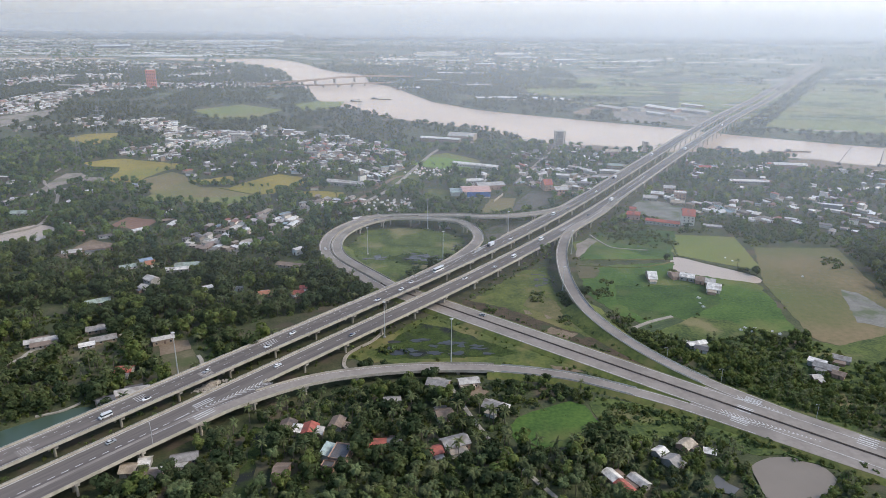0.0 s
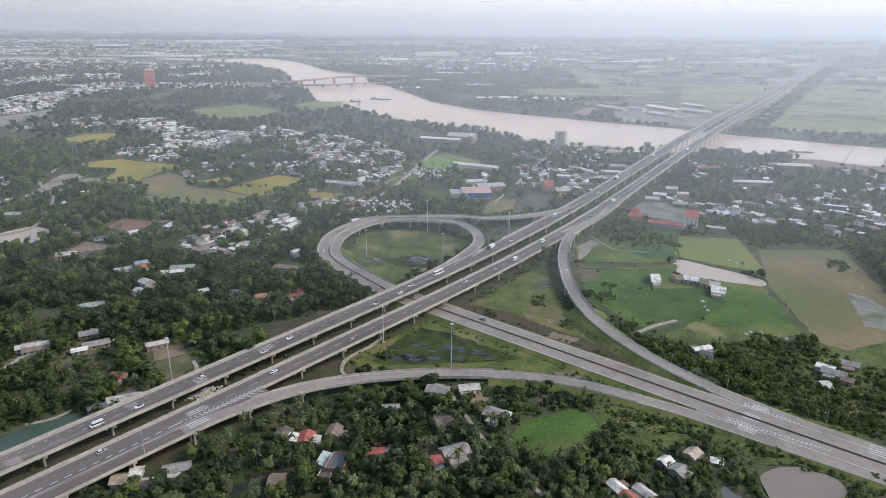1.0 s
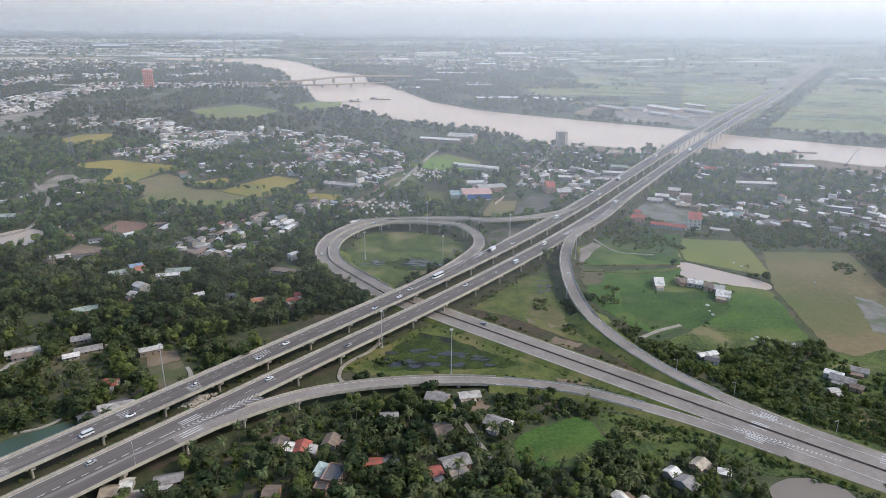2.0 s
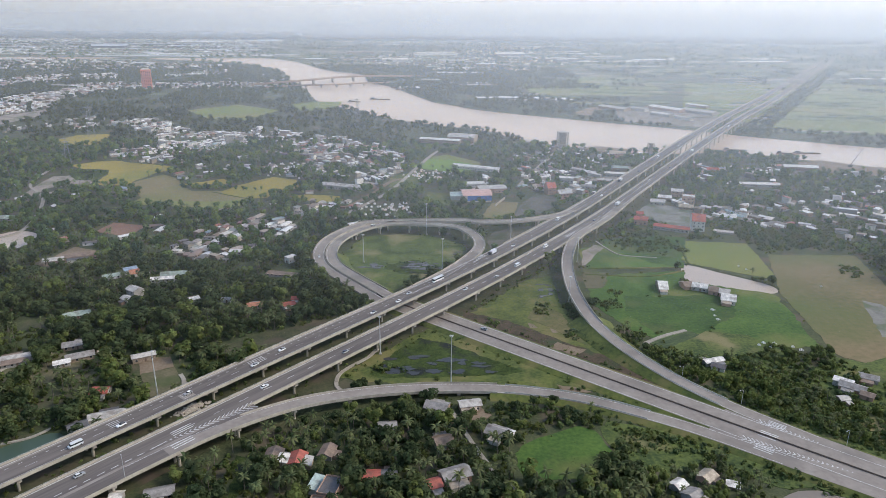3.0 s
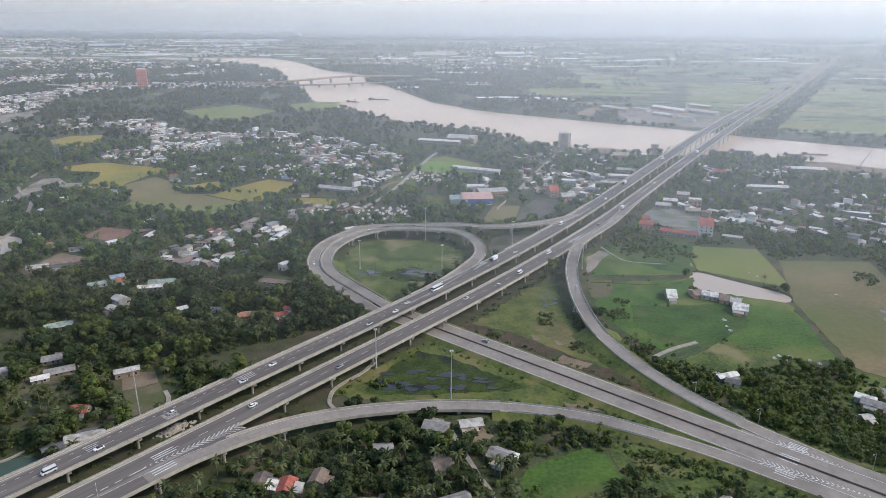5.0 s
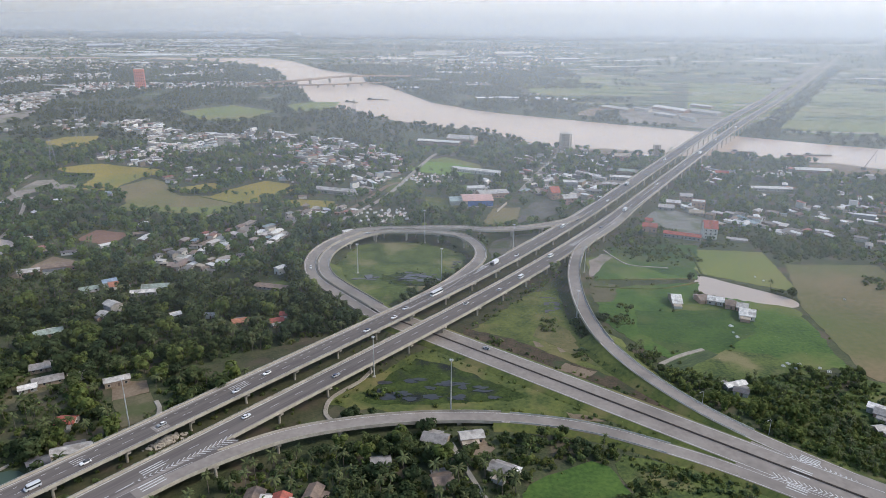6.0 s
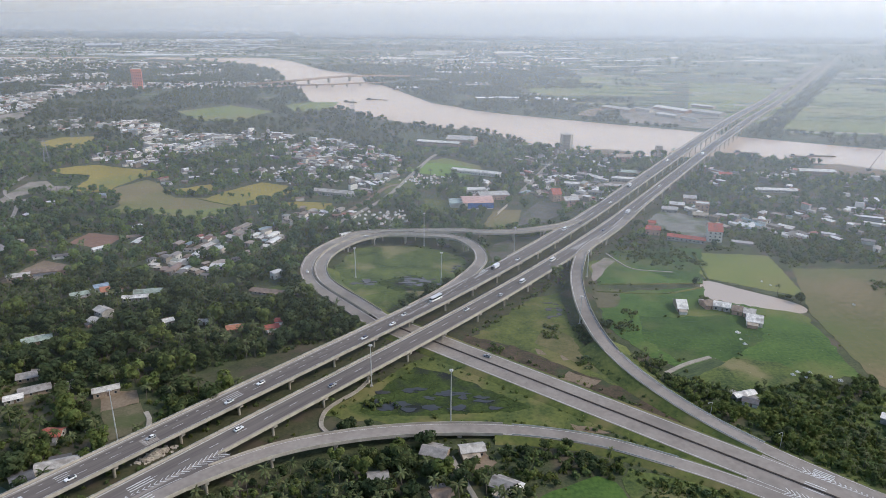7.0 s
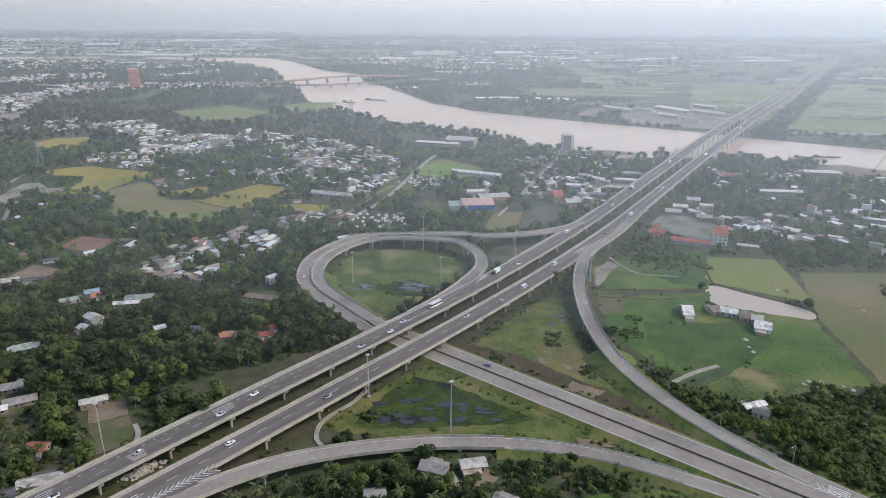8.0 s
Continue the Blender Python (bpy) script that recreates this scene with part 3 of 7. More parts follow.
SPANS = [index_s(90 + 30.3 * k) for k in range(-7, 56)]
left_viaduct = elevated("viaduct", "long concrete viaduct carrying one carriageway over trees and river", LEFT_DECK, 14.0, "asphalt", SPANS,
                        left=((0, by_s(340)), (by_s(455), by_s(545)), (by_s(655), 1)))
right_viaduct = elevated("viaduct", "long concrete viaduct carrying the other carriageway beside its twin", RIGHT_DECK, 12.8, "asphalt", SPANS,
                         right=((by_s(180), by_s(505)), (by_s(735), 1)))
south = elevated("ramp", "curved concrete exit ramp sloping down to the road", SOUTH_RAMP, 8.4, "asphalt_light", range(47, len(SOUTH_RAMP), 7),
                 left=(0.56, 0.77), right=(0, 0.775), depth=1.4)
east = elevated("ramp", "curved concrete ramp sloping down through green fields", EAST_RAMP, 8.2, "asphalt_light", range(48, len(EAST_RAMP), 8),
                right=(0.46, 0.74), left=(0, 0.74), depth=1.4)
elevated("ramp", "outer carriageway of the loop joining the viaduct", NORTH_RAMP, 8.6, "asphalt_light", range(40, len(NORTH_RAMP) - 20, 9),
                 left=(0.02, 0.97), right=(0.02, 0.86), depth=1.4)
inner = elevated("ramp", "inner carriageway of the loop climbing to the viaduct", INNER_RAMP, 8.6, "asphalt_light", range(48, len(INNER_RAMP) - 36, 9),
                 left=(0.02, 0.8), right=(0.02, 0.97), depth=1.4)

for top_, line, o, s1 in ((left_viaduct, LEFT_DECK, 7.1, 338), (left_viaduct, LEFT_DECK, -7.1, 600), (right_viaduct, RIGHT_DECK, 6.5, 600)):
    rail_line = shifted(run_of(line, 0, by_s(s1)), o, 0.9)
    rail = Shape().sweep(rail_line, [(-0.05, 0.26), (0.05, 0.26), (0.05, 0.36), (-0.05, 0.36)])
    for (ax_, ay_, az_, tx_, ty_), (bx_, by_, *_) in zip(rail_line, rail_line[1:]):
        for u_ in (0.0, 0.5):
            rail.box(ax_ + (bx_ - ax_) * u_, ay_ + (by_ - ay_) * u_, az_ + 0.13, 0.16, 0.12, 0.3, 50.5)
    part("railing", rail, M["steel"], top_, "low steel railing on the parapet")
slip = run_of(SOUTH_RAMP, 0, 0.5)
part("lane_surface", Shape().sweep(slip, [(-4.0, -0.05), (4.0, -0.05), (4.0, 0.02), (-4.0, 0.02)]), M["asphalt"], south, "dark worn asphalt slip lane")
plain_dark = material("median_weeds", (0.035, 0.03, 0.026), (0.07, 0.06, 0.05), 0.4, 0.9, 6)
rusty = material("rusty_rail", (0.09, 0.065, 0.05), (0.16, 0.12, 0.095), 0.6, 0.8, 6)
road = thing("road", "pale asphalt dual carriageway passing under the viaduct", "road", kind="structure")
part("carriageway", Shape().sweep(GROUND_ROAD, [(-9.6, -0.6), (9.6, -0.6), (9.6, 0), (-9.6, 0)]), M["asphalt_light"], road)
wide_end = curve([cross(325, 96, 1.47), cross(325, 60, 1.47), cross(326, -60, 1.47), cross(328, -260, 1.47)])
part("carriageway", Shape().sweep(wide_end, [(-13.6, -0.6), (13.6, -0.6), (13.6, 0), (-13.6, 0)]), M["asphalt_light"], road)
MERGE_SOUTH = curve([(150, 280, 1.46), cross(313.5, 20, 1.46), cross(316.5, -40, 1.46), cross(319, -110, 1.46)])
MERGE_EAST = curve([(172, 294, 1.46), cross(335.5, 20, 1.46), cross(333.5, -40, 1.46), cross(331, -110, 1.46)])
for tail in (MERGE_SOUTH, MERGE_EAST):
    part("carriageway", Shape().sweep(tail, [(-4.2, -0.5), (4.2, -0.5), (4.2, 0), (-4.2, 0)]), M["asphalt_light"], road)
part("median_strip", Shape().sweep(GROUND_ROAD, [(-0.3, -0.2), (0.3, -0.2), (0.26, 0.08), (-0.26, 0.08)]), plain_dark, road, "dark weedy median strip")
part("guard_rail", Shape().sweep(GROUND_ROAD, [(-0.12, 0.3), (0.12, 0.3), (0.12, 0.7), (-0.12, 0.7)]), rusty, road, "dull rusty guard rail")
loop_rail = run_of(LOOP, 0.02, 0.98)
part("median_strip", Shape().sweep(loop_rail, [(-0.5, -0.2), (0.5, -0.2), (0.4, 0.5), (-0.4, 0.5)]), plain_dark, road, "dark weedy median strip")


for top_, line, a_, b_, offs in ((south, SOUTH_RAMP, 0.78, 0.9, (-4.0, 4.0)), (east, EAST_RAMP, 0.75, 0.92, (-3.9, 3.9))):
    for o in offs:
        part("guard_rail", Shape().sweep(shifted(run_of(line, a_, b_), o), [(-0.06, 0.3), (0.06, 0.3), (0.06, 0.75), (-0.06, 0.75)]), M["steel"], top_, "thin steel guard rail")


def bank(name, line, wide, a, b, label):
    """A grassy slope under a low road."""
    pts = run_of(line, a, b)
    sh = Shape()
    vs, fs = [], []
    prof = (-1, -0.5, 0.5, 1)
    for x, y, z, tx, ty in pts:
        foot = wide / 2 + 1.2 + z * 1.8
        for o, hh in ((-foot, 0.0), (-wide / 2 - 0.06, z - 0.05), (wide / 2 + 0.06, z - 0.05), (foot, 0.0)):
            vs.append((x - ty * o, y + tx * o, hh))
    for i in range(len(pts) - 1):
        for j in (0, 2):
            fs.append((i * 4 + j, i * 4 + j + 1, i * 4 + j + 5, i * 4 + j + 4))
    sh.add(vs, fs)
    tagged(part(name, sh, M["grass"]), label, "embankment", kind="structure")


bank("embankment_south", SOUTH_RAMP, 8.4, 0.765, 1.0, "grass slope carrying the lower ramp")
bank("embankment_east", EAST_RAMP, 8.2, 0.72, 1.0, "grass slope carrying the lower ramp")
bank("embankment_road", GROUND_ROAD, 19.2, 0.0, 1.0, "grass slope carrying the road")
bank("embankment_merge", wide_end, 27.2, 0.0, 1.0, "grass slope beside the widened road")
bank("embankment_tail", MERGE_SOUTH, 8.4, 0.0, 1.0, "grass slope beside the merging lane")
bank("embankment_tail", MERGE_EAST, 8.2, 0.0, 1.0, "grass slope beside the merging lane")
bank("embankment_loop", LOOP, 18.0, 0.0, 0.45, "grass slope carrying the rising loop")

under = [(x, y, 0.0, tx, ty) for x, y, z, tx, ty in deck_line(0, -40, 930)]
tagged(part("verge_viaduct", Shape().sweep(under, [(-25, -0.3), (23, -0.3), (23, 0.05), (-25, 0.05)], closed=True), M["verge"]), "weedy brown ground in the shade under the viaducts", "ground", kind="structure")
# dark strip laid along the gap, with the decks' shade put into its colour
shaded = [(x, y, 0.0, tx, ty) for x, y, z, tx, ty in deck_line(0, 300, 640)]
tagged(part("verge_mud", Shape().sweep(shaded, [(-8.5, -0.3), (8.5, -0.3), (6.8, 0.12), (-6.8, 0.12)], closed=True), M["gap_shade"]), "dark ground strip painted as the shade between the viaducts", "ground", kind="structure")
for top_, line, a_, b_ in ((left_viaduct, LEFT_DECK, 4.9, 6.9), (left_viaduct, LEFT_DECK, -6.9, -5.7), (right_viaduct, RIGHT_DECK, 5.0, 6.3), (right_viaduct, RIGHT_DECK, -6.3, -4.6)):
    part("shoulder", Shape().sweep(run_of(line, 0, by_s(1700)), [(a_, -0.02), (b_, -0.02), (b_, 0.015), (a_, 0.015)]), M["asphalt_light"], top_, "paler dusty hard shoulder")
paint = Shape()
for line, edge in ((LEFT_DECK, 7.0), (RIGHT_DECK, 6.4)):
    near = run_of(line, 0, by_s(1500))
    stripe(paint, near, edge - 0.9, 0.3)
    stripe(paint, near if line is LEFT_DECK else run_of(line, by_s(180), by_s(1500)), -edge + 0.9, 0.3)
dashes(paint, run_of(LEFT_DECK, by_s(60), by_s(900)), 3.1, 1.6, 3.6, 0.2)
dashes(paint, run_of(LEFT_DECK, 0, by_s(900)), -1.0, 5, 9, 0.16)
dashes(paint, run_of(RIGHT_DECK, by_s(150), by_s(900)), 0.2, 5, 9, 0.2)
dashes(paint, run_of(RIGHT_DECK, 0, by_s(140)), -3.0, 3, 2.6, 0.36)


def bars(shape, line, s, offs, length=9.0, wide=0.3):
    """Short parallel warning bars along the lanes."""
    i = index_s(s)
    j = max(i + 1, index_s(s + length))
    for o in offs:
        stripe(shape, line[i:j + 1], o, wide)


def chevrons(shape, p, q, w0, w1, count, z, lean=1.0, thick=0.5):
    """Painted chevrons that fill a nose from p to q, from width w0 to w1."""
    a, b = Vector(p), Vector(q)
    d = (b - a).normalized()
    side = Vector((-d.y, d.x))
    for k in range(count):
        u = (k + 0.5) / count
        c = a + (b - a) * u
        w = (w0 + (w1 - w0) * u) / 2
        for sg in (-1, 1):
            e = c + side * (w * sg) + d * (w * lean)
            quad = [c - d * thick / 2, c + d * thick / 2, e + d * thick / 2, e - d * thick / 2]
            if sg > 0:
                quad = quad[::-1]
            shape.add([(v.x, v.y, z) for v in quad], [(0, 1, 2, 3)])


bars(paint, RIGHT_DECK, 144, (1.6, 0.2, -1.2), 9, 0.5)
bars(paint, RIGHT_DECK, 141, (-7.2, -8.8, -10.4), 9, 0.5)
bars(paint, LEFT_DECK, 128, (3.4, 2.0, 0.6, -0.8), 8)
bars(paint, LEFT_DECK, 206, (3.4, 2.0, 0.6, -0.8), 8)
for s_ in (77, 165):
    for k in range(5):
        x, y = at_sn(s_ + k * 1.0, MID + 11.5)
        paint.box(x, y, 8.05, 0.1, 5.0, 0.01, 50.5)
for s_ in (79, 167):
    x, y = at_sn(s_, MID + 11.5)
    part("road_patch", Shape().box(x, y, 8.0, 6.5, 6.0, 0.06, 50.5), M["asphalt_light"], left_viaduct, "pale repaired patch of road")
gore = [at_sn(136, MID - 18.0), at_sn(150, MID - 20.6), at_sn(169, MID - 23.0), at_sn(183, MID - 24.0), at_sn(183, MID - 19.0), at_sn(136, MID - 17.0)]
part("gore", Shape().prism(gore, 7.4, 7.985), M["asphalt"], right_viaduct, "dark asphalt nose between deck and ramp")
chevrons(paint, at_sn(139, MID - 15.7), at_sn(181, MID - 20.0), 0.8, 6.2, 19, 8.06, 1.25, 0.5)
stripe(paint, deck_line(-16.0, 134, 140, 2), 0, 0.4, 0.06)
chevrons(paint, (22.8, 504.8), (30.8, 520.4), 0.5, 5.0, 12, 8.3, 1.2, 0.6)
chevrons(paint, (121.7, 643.1), (102.1, 618.3), 0.5, 5.0, 14, 8.3, 1.2, 0.6)
chevrons(paint, (117.5, 590.0), (102.8, 569.1), 0.5, 5.0, 14, 8.12, 1.2, 0.6)
chevrons(paint, (176, 271), (139, 295.5), 0.4, 4.6, 24, 1.6, 0.9)
chevrons(paint, (172, 292), (152, 309), 0.4, 4.2, 14, 1.6, 0.9)


def road_bars(shape, x, y, n0, n1, count):
    for k in range(count):
        n_ = n0 + (n1 - n0) * k / (count - 1)
        px_, py_ = x + AX * n_, y + AY * n_
        shape.box(px_, py_, 1.56, 0.5, 8.0, 0.02, 50.5)


road_bars(paint, 148.5, 295, 1.6, 6.0, 4)
road_bars(paint, 157, 304, 1.0, 4.6, 4)
road_bars(paint, 144, 287, -1.0, 2.2, 3)
road_bars(paint, 197, 271, -3.4, 4.0, 5)
stripe(paint, run_of(GROUND_ROAD, 0, 1), 8.8, 0.25, 0.04)
stripe(paint, run_of(GROUND_ROAD, 0, 1), -8.8, 0.25, 0.04)
tagged(part("lane_marking", paint, M["paint"]), "white painted lane lines on the viaduct decks", "road marking", kind="structure")
ramp_paint = Shape()
for line in (SOUTH_RAMP, EAST_RAMP, NORTH_RAMP, INNER_RAMP):
    stripe(ramp_paint, line if line is not SOUTH_RAMP else run_of(line, 0.47, 1), 3.5, 0.2, 0.04)
    stripe(ramp_paint, line, -3.5, 0.2, 0.04)
tagged(part("ramp_marking", ramp_paint, M["paint"]), "white painted edge lines on the ramps", "road marking", kind="structure")


# ---------------------------------------------------------------- haze and distance: a painted backdrop and see-through sheets in place of haze
def slope_sheet(far, tall, lean, k=30):
    xs = [far * (-1.0 + 2.0 * i / k) for i in range(k + 1)]
    return Shape().add([(x, far, -6.0) for x in xs] + [(x * (1 + lean * tall / far), far + lean * tall, tall) for x in xs], [(i, i + 1, k + 2 + i, k + 1 + i) for i in range(k)])


def height_and_side(n, l, radius, low, high):
    geo, sep = n.new("ShaderNodeNewGeometry"), n.new("ShaderNodeSeparateXYZ")
    l.new(geo.outputs["Position"], sep.inputs[0])
    fade, side = n.new("ShaderNodeMapRange"), n.new("ShaderNodeMapRange")
    fade.interpolation_type = "SMOOTHSTEP"
    fade.inputs[1].default_value, fade.inputs[2].default_value = low, high
    l.new(sep.outputs[2], fade.inputs[0])
    side.inputs[1].default_value, side.inputs[2].default_value = -0.6 * radius, 0.6 * radius
    l.new(sep.outputs[0], side.inputs[0])
    return geo, fade, side


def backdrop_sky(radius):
    """A glowing backdrop: low sky, haze and faint long streaks of fading land painted into its emission."""
    m = bpy.data.materials.new("painted_low_sky")
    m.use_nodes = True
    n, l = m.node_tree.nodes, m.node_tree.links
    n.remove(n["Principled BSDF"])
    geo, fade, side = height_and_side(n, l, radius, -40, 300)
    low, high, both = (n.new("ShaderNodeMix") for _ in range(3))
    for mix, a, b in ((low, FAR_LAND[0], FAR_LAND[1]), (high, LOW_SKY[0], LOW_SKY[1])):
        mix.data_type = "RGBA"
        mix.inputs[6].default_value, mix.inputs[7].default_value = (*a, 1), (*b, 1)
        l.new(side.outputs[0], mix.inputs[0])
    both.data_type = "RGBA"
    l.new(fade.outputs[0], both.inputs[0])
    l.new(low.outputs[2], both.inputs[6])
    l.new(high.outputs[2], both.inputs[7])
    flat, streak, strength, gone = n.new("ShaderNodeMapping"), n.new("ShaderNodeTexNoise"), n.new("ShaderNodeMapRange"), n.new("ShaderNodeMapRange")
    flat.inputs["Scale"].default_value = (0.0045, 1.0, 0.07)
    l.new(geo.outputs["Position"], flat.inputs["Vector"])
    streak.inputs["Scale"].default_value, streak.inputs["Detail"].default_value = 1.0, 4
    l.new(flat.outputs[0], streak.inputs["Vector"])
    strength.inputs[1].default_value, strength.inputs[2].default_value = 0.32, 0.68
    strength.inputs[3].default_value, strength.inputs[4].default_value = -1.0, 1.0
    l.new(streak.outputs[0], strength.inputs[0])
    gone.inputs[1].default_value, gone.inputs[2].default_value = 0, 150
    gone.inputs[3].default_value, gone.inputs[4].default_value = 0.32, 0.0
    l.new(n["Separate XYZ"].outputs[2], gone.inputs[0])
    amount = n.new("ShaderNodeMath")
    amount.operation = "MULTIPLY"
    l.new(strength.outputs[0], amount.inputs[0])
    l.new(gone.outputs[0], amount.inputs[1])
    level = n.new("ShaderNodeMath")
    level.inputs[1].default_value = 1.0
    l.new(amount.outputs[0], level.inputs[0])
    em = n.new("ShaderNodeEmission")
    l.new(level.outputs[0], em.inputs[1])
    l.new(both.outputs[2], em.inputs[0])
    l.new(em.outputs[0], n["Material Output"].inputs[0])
    tagged(part("backdrop_sky", slope_sheet(radius, 900.0, 0.0), m), "glowing backdrop painted with pale hazy sky and fading land", "sky", kind="structure")


def haze_sheet(radius, shade_side, sun_side):
    """A leaning see-through white sheet that imitates haze by scattering the daylight, clear at the ground."""
    m = bpy.data.materials.new("painted_haze")
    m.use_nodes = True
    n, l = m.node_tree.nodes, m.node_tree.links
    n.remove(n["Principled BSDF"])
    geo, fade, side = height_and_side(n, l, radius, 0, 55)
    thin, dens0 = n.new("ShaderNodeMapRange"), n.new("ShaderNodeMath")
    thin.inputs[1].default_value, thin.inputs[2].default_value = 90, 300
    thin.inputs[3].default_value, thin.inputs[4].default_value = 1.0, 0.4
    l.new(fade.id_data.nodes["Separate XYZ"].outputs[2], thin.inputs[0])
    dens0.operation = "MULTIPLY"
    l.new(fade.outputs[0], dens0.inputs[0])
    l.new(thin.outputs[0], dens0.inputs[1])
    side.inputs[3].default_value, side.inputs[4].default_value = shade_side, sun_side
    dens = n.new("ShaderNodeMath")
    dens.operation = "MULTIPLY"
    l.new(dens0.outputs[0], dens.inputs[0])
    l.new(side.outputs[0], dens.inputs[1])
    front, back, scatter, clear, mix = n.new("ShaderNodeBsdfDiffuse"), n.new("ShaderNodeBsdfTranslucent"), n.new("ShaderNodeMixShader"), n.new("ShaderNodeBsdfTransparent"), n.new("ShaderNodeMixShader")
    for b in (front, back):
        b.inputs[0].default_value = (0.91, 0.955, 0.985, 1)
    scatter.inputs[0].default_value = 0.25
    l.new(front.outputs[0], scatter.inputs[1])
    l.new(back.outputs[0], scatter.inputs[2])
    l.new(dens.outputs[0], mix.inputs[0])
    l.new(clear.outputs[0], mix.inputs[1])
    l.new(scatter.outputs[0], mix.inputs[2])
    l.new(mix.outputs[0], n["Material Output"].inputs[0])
    ob = tagged(part("backdrop_haze_sheet", slope_sheet(radius, 300.0, 1.8), m), "leaning see-through white sheet that imitates haze over the land", "mist", kind="structure")
    ob.display_type = "WIRE"


# emission colours, left to right: hazed land and low sky, painted brighter sunward
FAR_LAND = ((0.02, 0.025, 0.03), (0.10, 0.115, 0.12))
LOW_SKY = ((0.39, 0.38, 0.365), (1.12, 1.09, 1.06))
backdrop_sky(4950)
# added sheets whiten the land in steps with distance, more towards the sun
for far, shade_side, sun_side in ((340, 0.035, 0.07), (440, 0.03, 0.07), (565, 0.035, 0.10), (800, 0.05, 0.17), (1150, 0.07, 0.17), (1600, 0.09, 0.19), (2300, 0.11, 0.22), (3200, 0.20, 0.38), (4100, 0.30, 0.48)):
    haze_sheet(far, shade_side, sun_side)



# ---------------------------------------------------------------- where nothing grows
CELL, MX0, MY0, MW, MH = 2.0, -1000, 120, 1000, 800
KEEP = np.zeros((MH, MW), bool)
cgx, cgy = np.meshgrid(MX0 + (np.arange(MW) + 0.5) * CELL, MY0 + (np.arange(MH) + 0.5) * CELL)


def clear_disc(x, y, r):
    i0, i1 = int((x - r - MX0) / CELL), int((x + r - MX0) / CELL) + 2
    j0, j1 = int((y - r - MY0) / CELL), int((y + r - MY0) / CELL) + 2
    if i1 < 0 or j1 < 0 or i0 >= MW or j0 >= MH:
        return
    i0, j0 = max(i0, 0), max(j0, 0)
    sub = (cgx[j0:j1, i0:i1] - x) ** 2 + (cgy[j0:j1, i0:i1] - y) ** 2 < r * r
    KEEP[j0:j1, i0:i1] |= sub


def clear_line(line, r):
    for x, y, *_ in line:
        clear_disc(x, y, r)


def clear_ring(ring, grow=0.0):
    global KEEP
    r = np.array(ring)
    x0, y0 = r.min(0) - grow - 4
    x1, y1 = r.max(0) + grow + 4
    i0, i1 = max(0, int((x0 - MX0) / CELL)), min(MW, int((x1 - MX0) / CELL) + 1)
    j0, j1 = max(0, int((y0 - MY0) / CELL)), min(MH, int((y1 - MY0) / CELL) + 1)
    if i1 > i0 and j1 > j0:
        KEEP[j0:j1, i0:i1] |= edge_distance(ring, cgx[j0:j1, i0:i1], cgy[j0:j1, i0:i1]) > -grow


clear_line(run_of(LEFT_DECK, 0, by_s(1600)), 10)
clear_line(run_of(RIGHT_DECK, 0, by_s(1600)), 9)
clear_line(deck_line(0, -160, 1600), 9)
clear_line(SOUTH_RAMP, 8.5)
for s_, n_ in ((190, 262), (205, 262), (220, 260), (235, 258), (250, 250)):
    clear_disc(*at_sn(s_, n_), 9)
clear_line(run_of(SOUTH_RAMP, 0.62, 1), 9.5)
clear_line(EAST_RAMP, 9)
clear_line(NORTH_RAMP, 8)
clear_line(INNER_RAMP, 8)
clear_line(GROUND_ROAD, 16)
clear_line(wide_end, 22)
for name, ring, mat, label in FIELDS:
    if name not in ("garden", "thicket"):
        clear_ring(rim(ring), 1.0)
for ring in [CANAL] + [p[0] for p in PONDS.values()]:
    clear_ring(rim(ring), 2.0)
clear_ring(RIVER[::3], 4.0)


RIVER_COARSE = RIVER[::4]


def in_river(x, y):
    return inside(RIVER_COARSE, x, y)


def blocked(x, y):
    i, j = int((x - MX0) / CELL), int((y - MY0) / CELL)
    return 0 <= i < MW and 0 <= j < MH and KEEP[j, i]


# ---------------------------------------------------------------- small roads
LANES = [
    ([(5, 319), (11, 301), (23, 272), (47, 233), (70, 200)], 1.2, "dirt_road", "narrow concrete village lane between palms"),
    ([(-198, 289), (-188, 294), (-181, 303)], 0.7, "dirt_road", "pale concrete kerb along the canal bank"),
    ([(-300, 300), (-245, 338), (-237, 358), (-222, 376)], 1.5, "dirt_road", "pale dirt lane curving through trees"),
    ([(-100, 640), (-59, 738), (-34, 850), (-8, 960), (30, 1010), (150, 1040)], 2.4, "dirt_road", "pale village street between fields and houses"),
    ([(-51, 336), (-55, 342), (-55, 353), (-50, 362), (-42, 372), (-37, 383)], 1.1, "dirt_road", "pale gravel path curving under the viaduct"),
    ([(130, 580), (134, 565), (140, 549), (148, 544), (170, 540)], 0.6, "dirt_road", "pale field track beside the ramp"),
    ([(120, 392), (134, 402), (150, 410)], 1.4, "dirt_road", "short pale field track"),
    ([(84, 770), (98, 810), (140, 925), (183, 1030)], 2.8, "dirt_road", "straight pale street leading to the river"),
    ([(-47, 800), (-61, 781), (-73, 737), (-84, 705), (-95, 680)], 2.6, "soil", "brown village road between houses and tombs"),
    ([(-140, 352), (-136, 346), (-134, 338), (-137, 330)], 1.2, "dirt_road", "pale curb along a bare yard"),
    ([(-405, 560), (-387, 568), (-368, 602), (-405, 700), (-452, 760), (-470, 830)], 1.7, "dirt_road", "pale dirt road past a pond"),
]
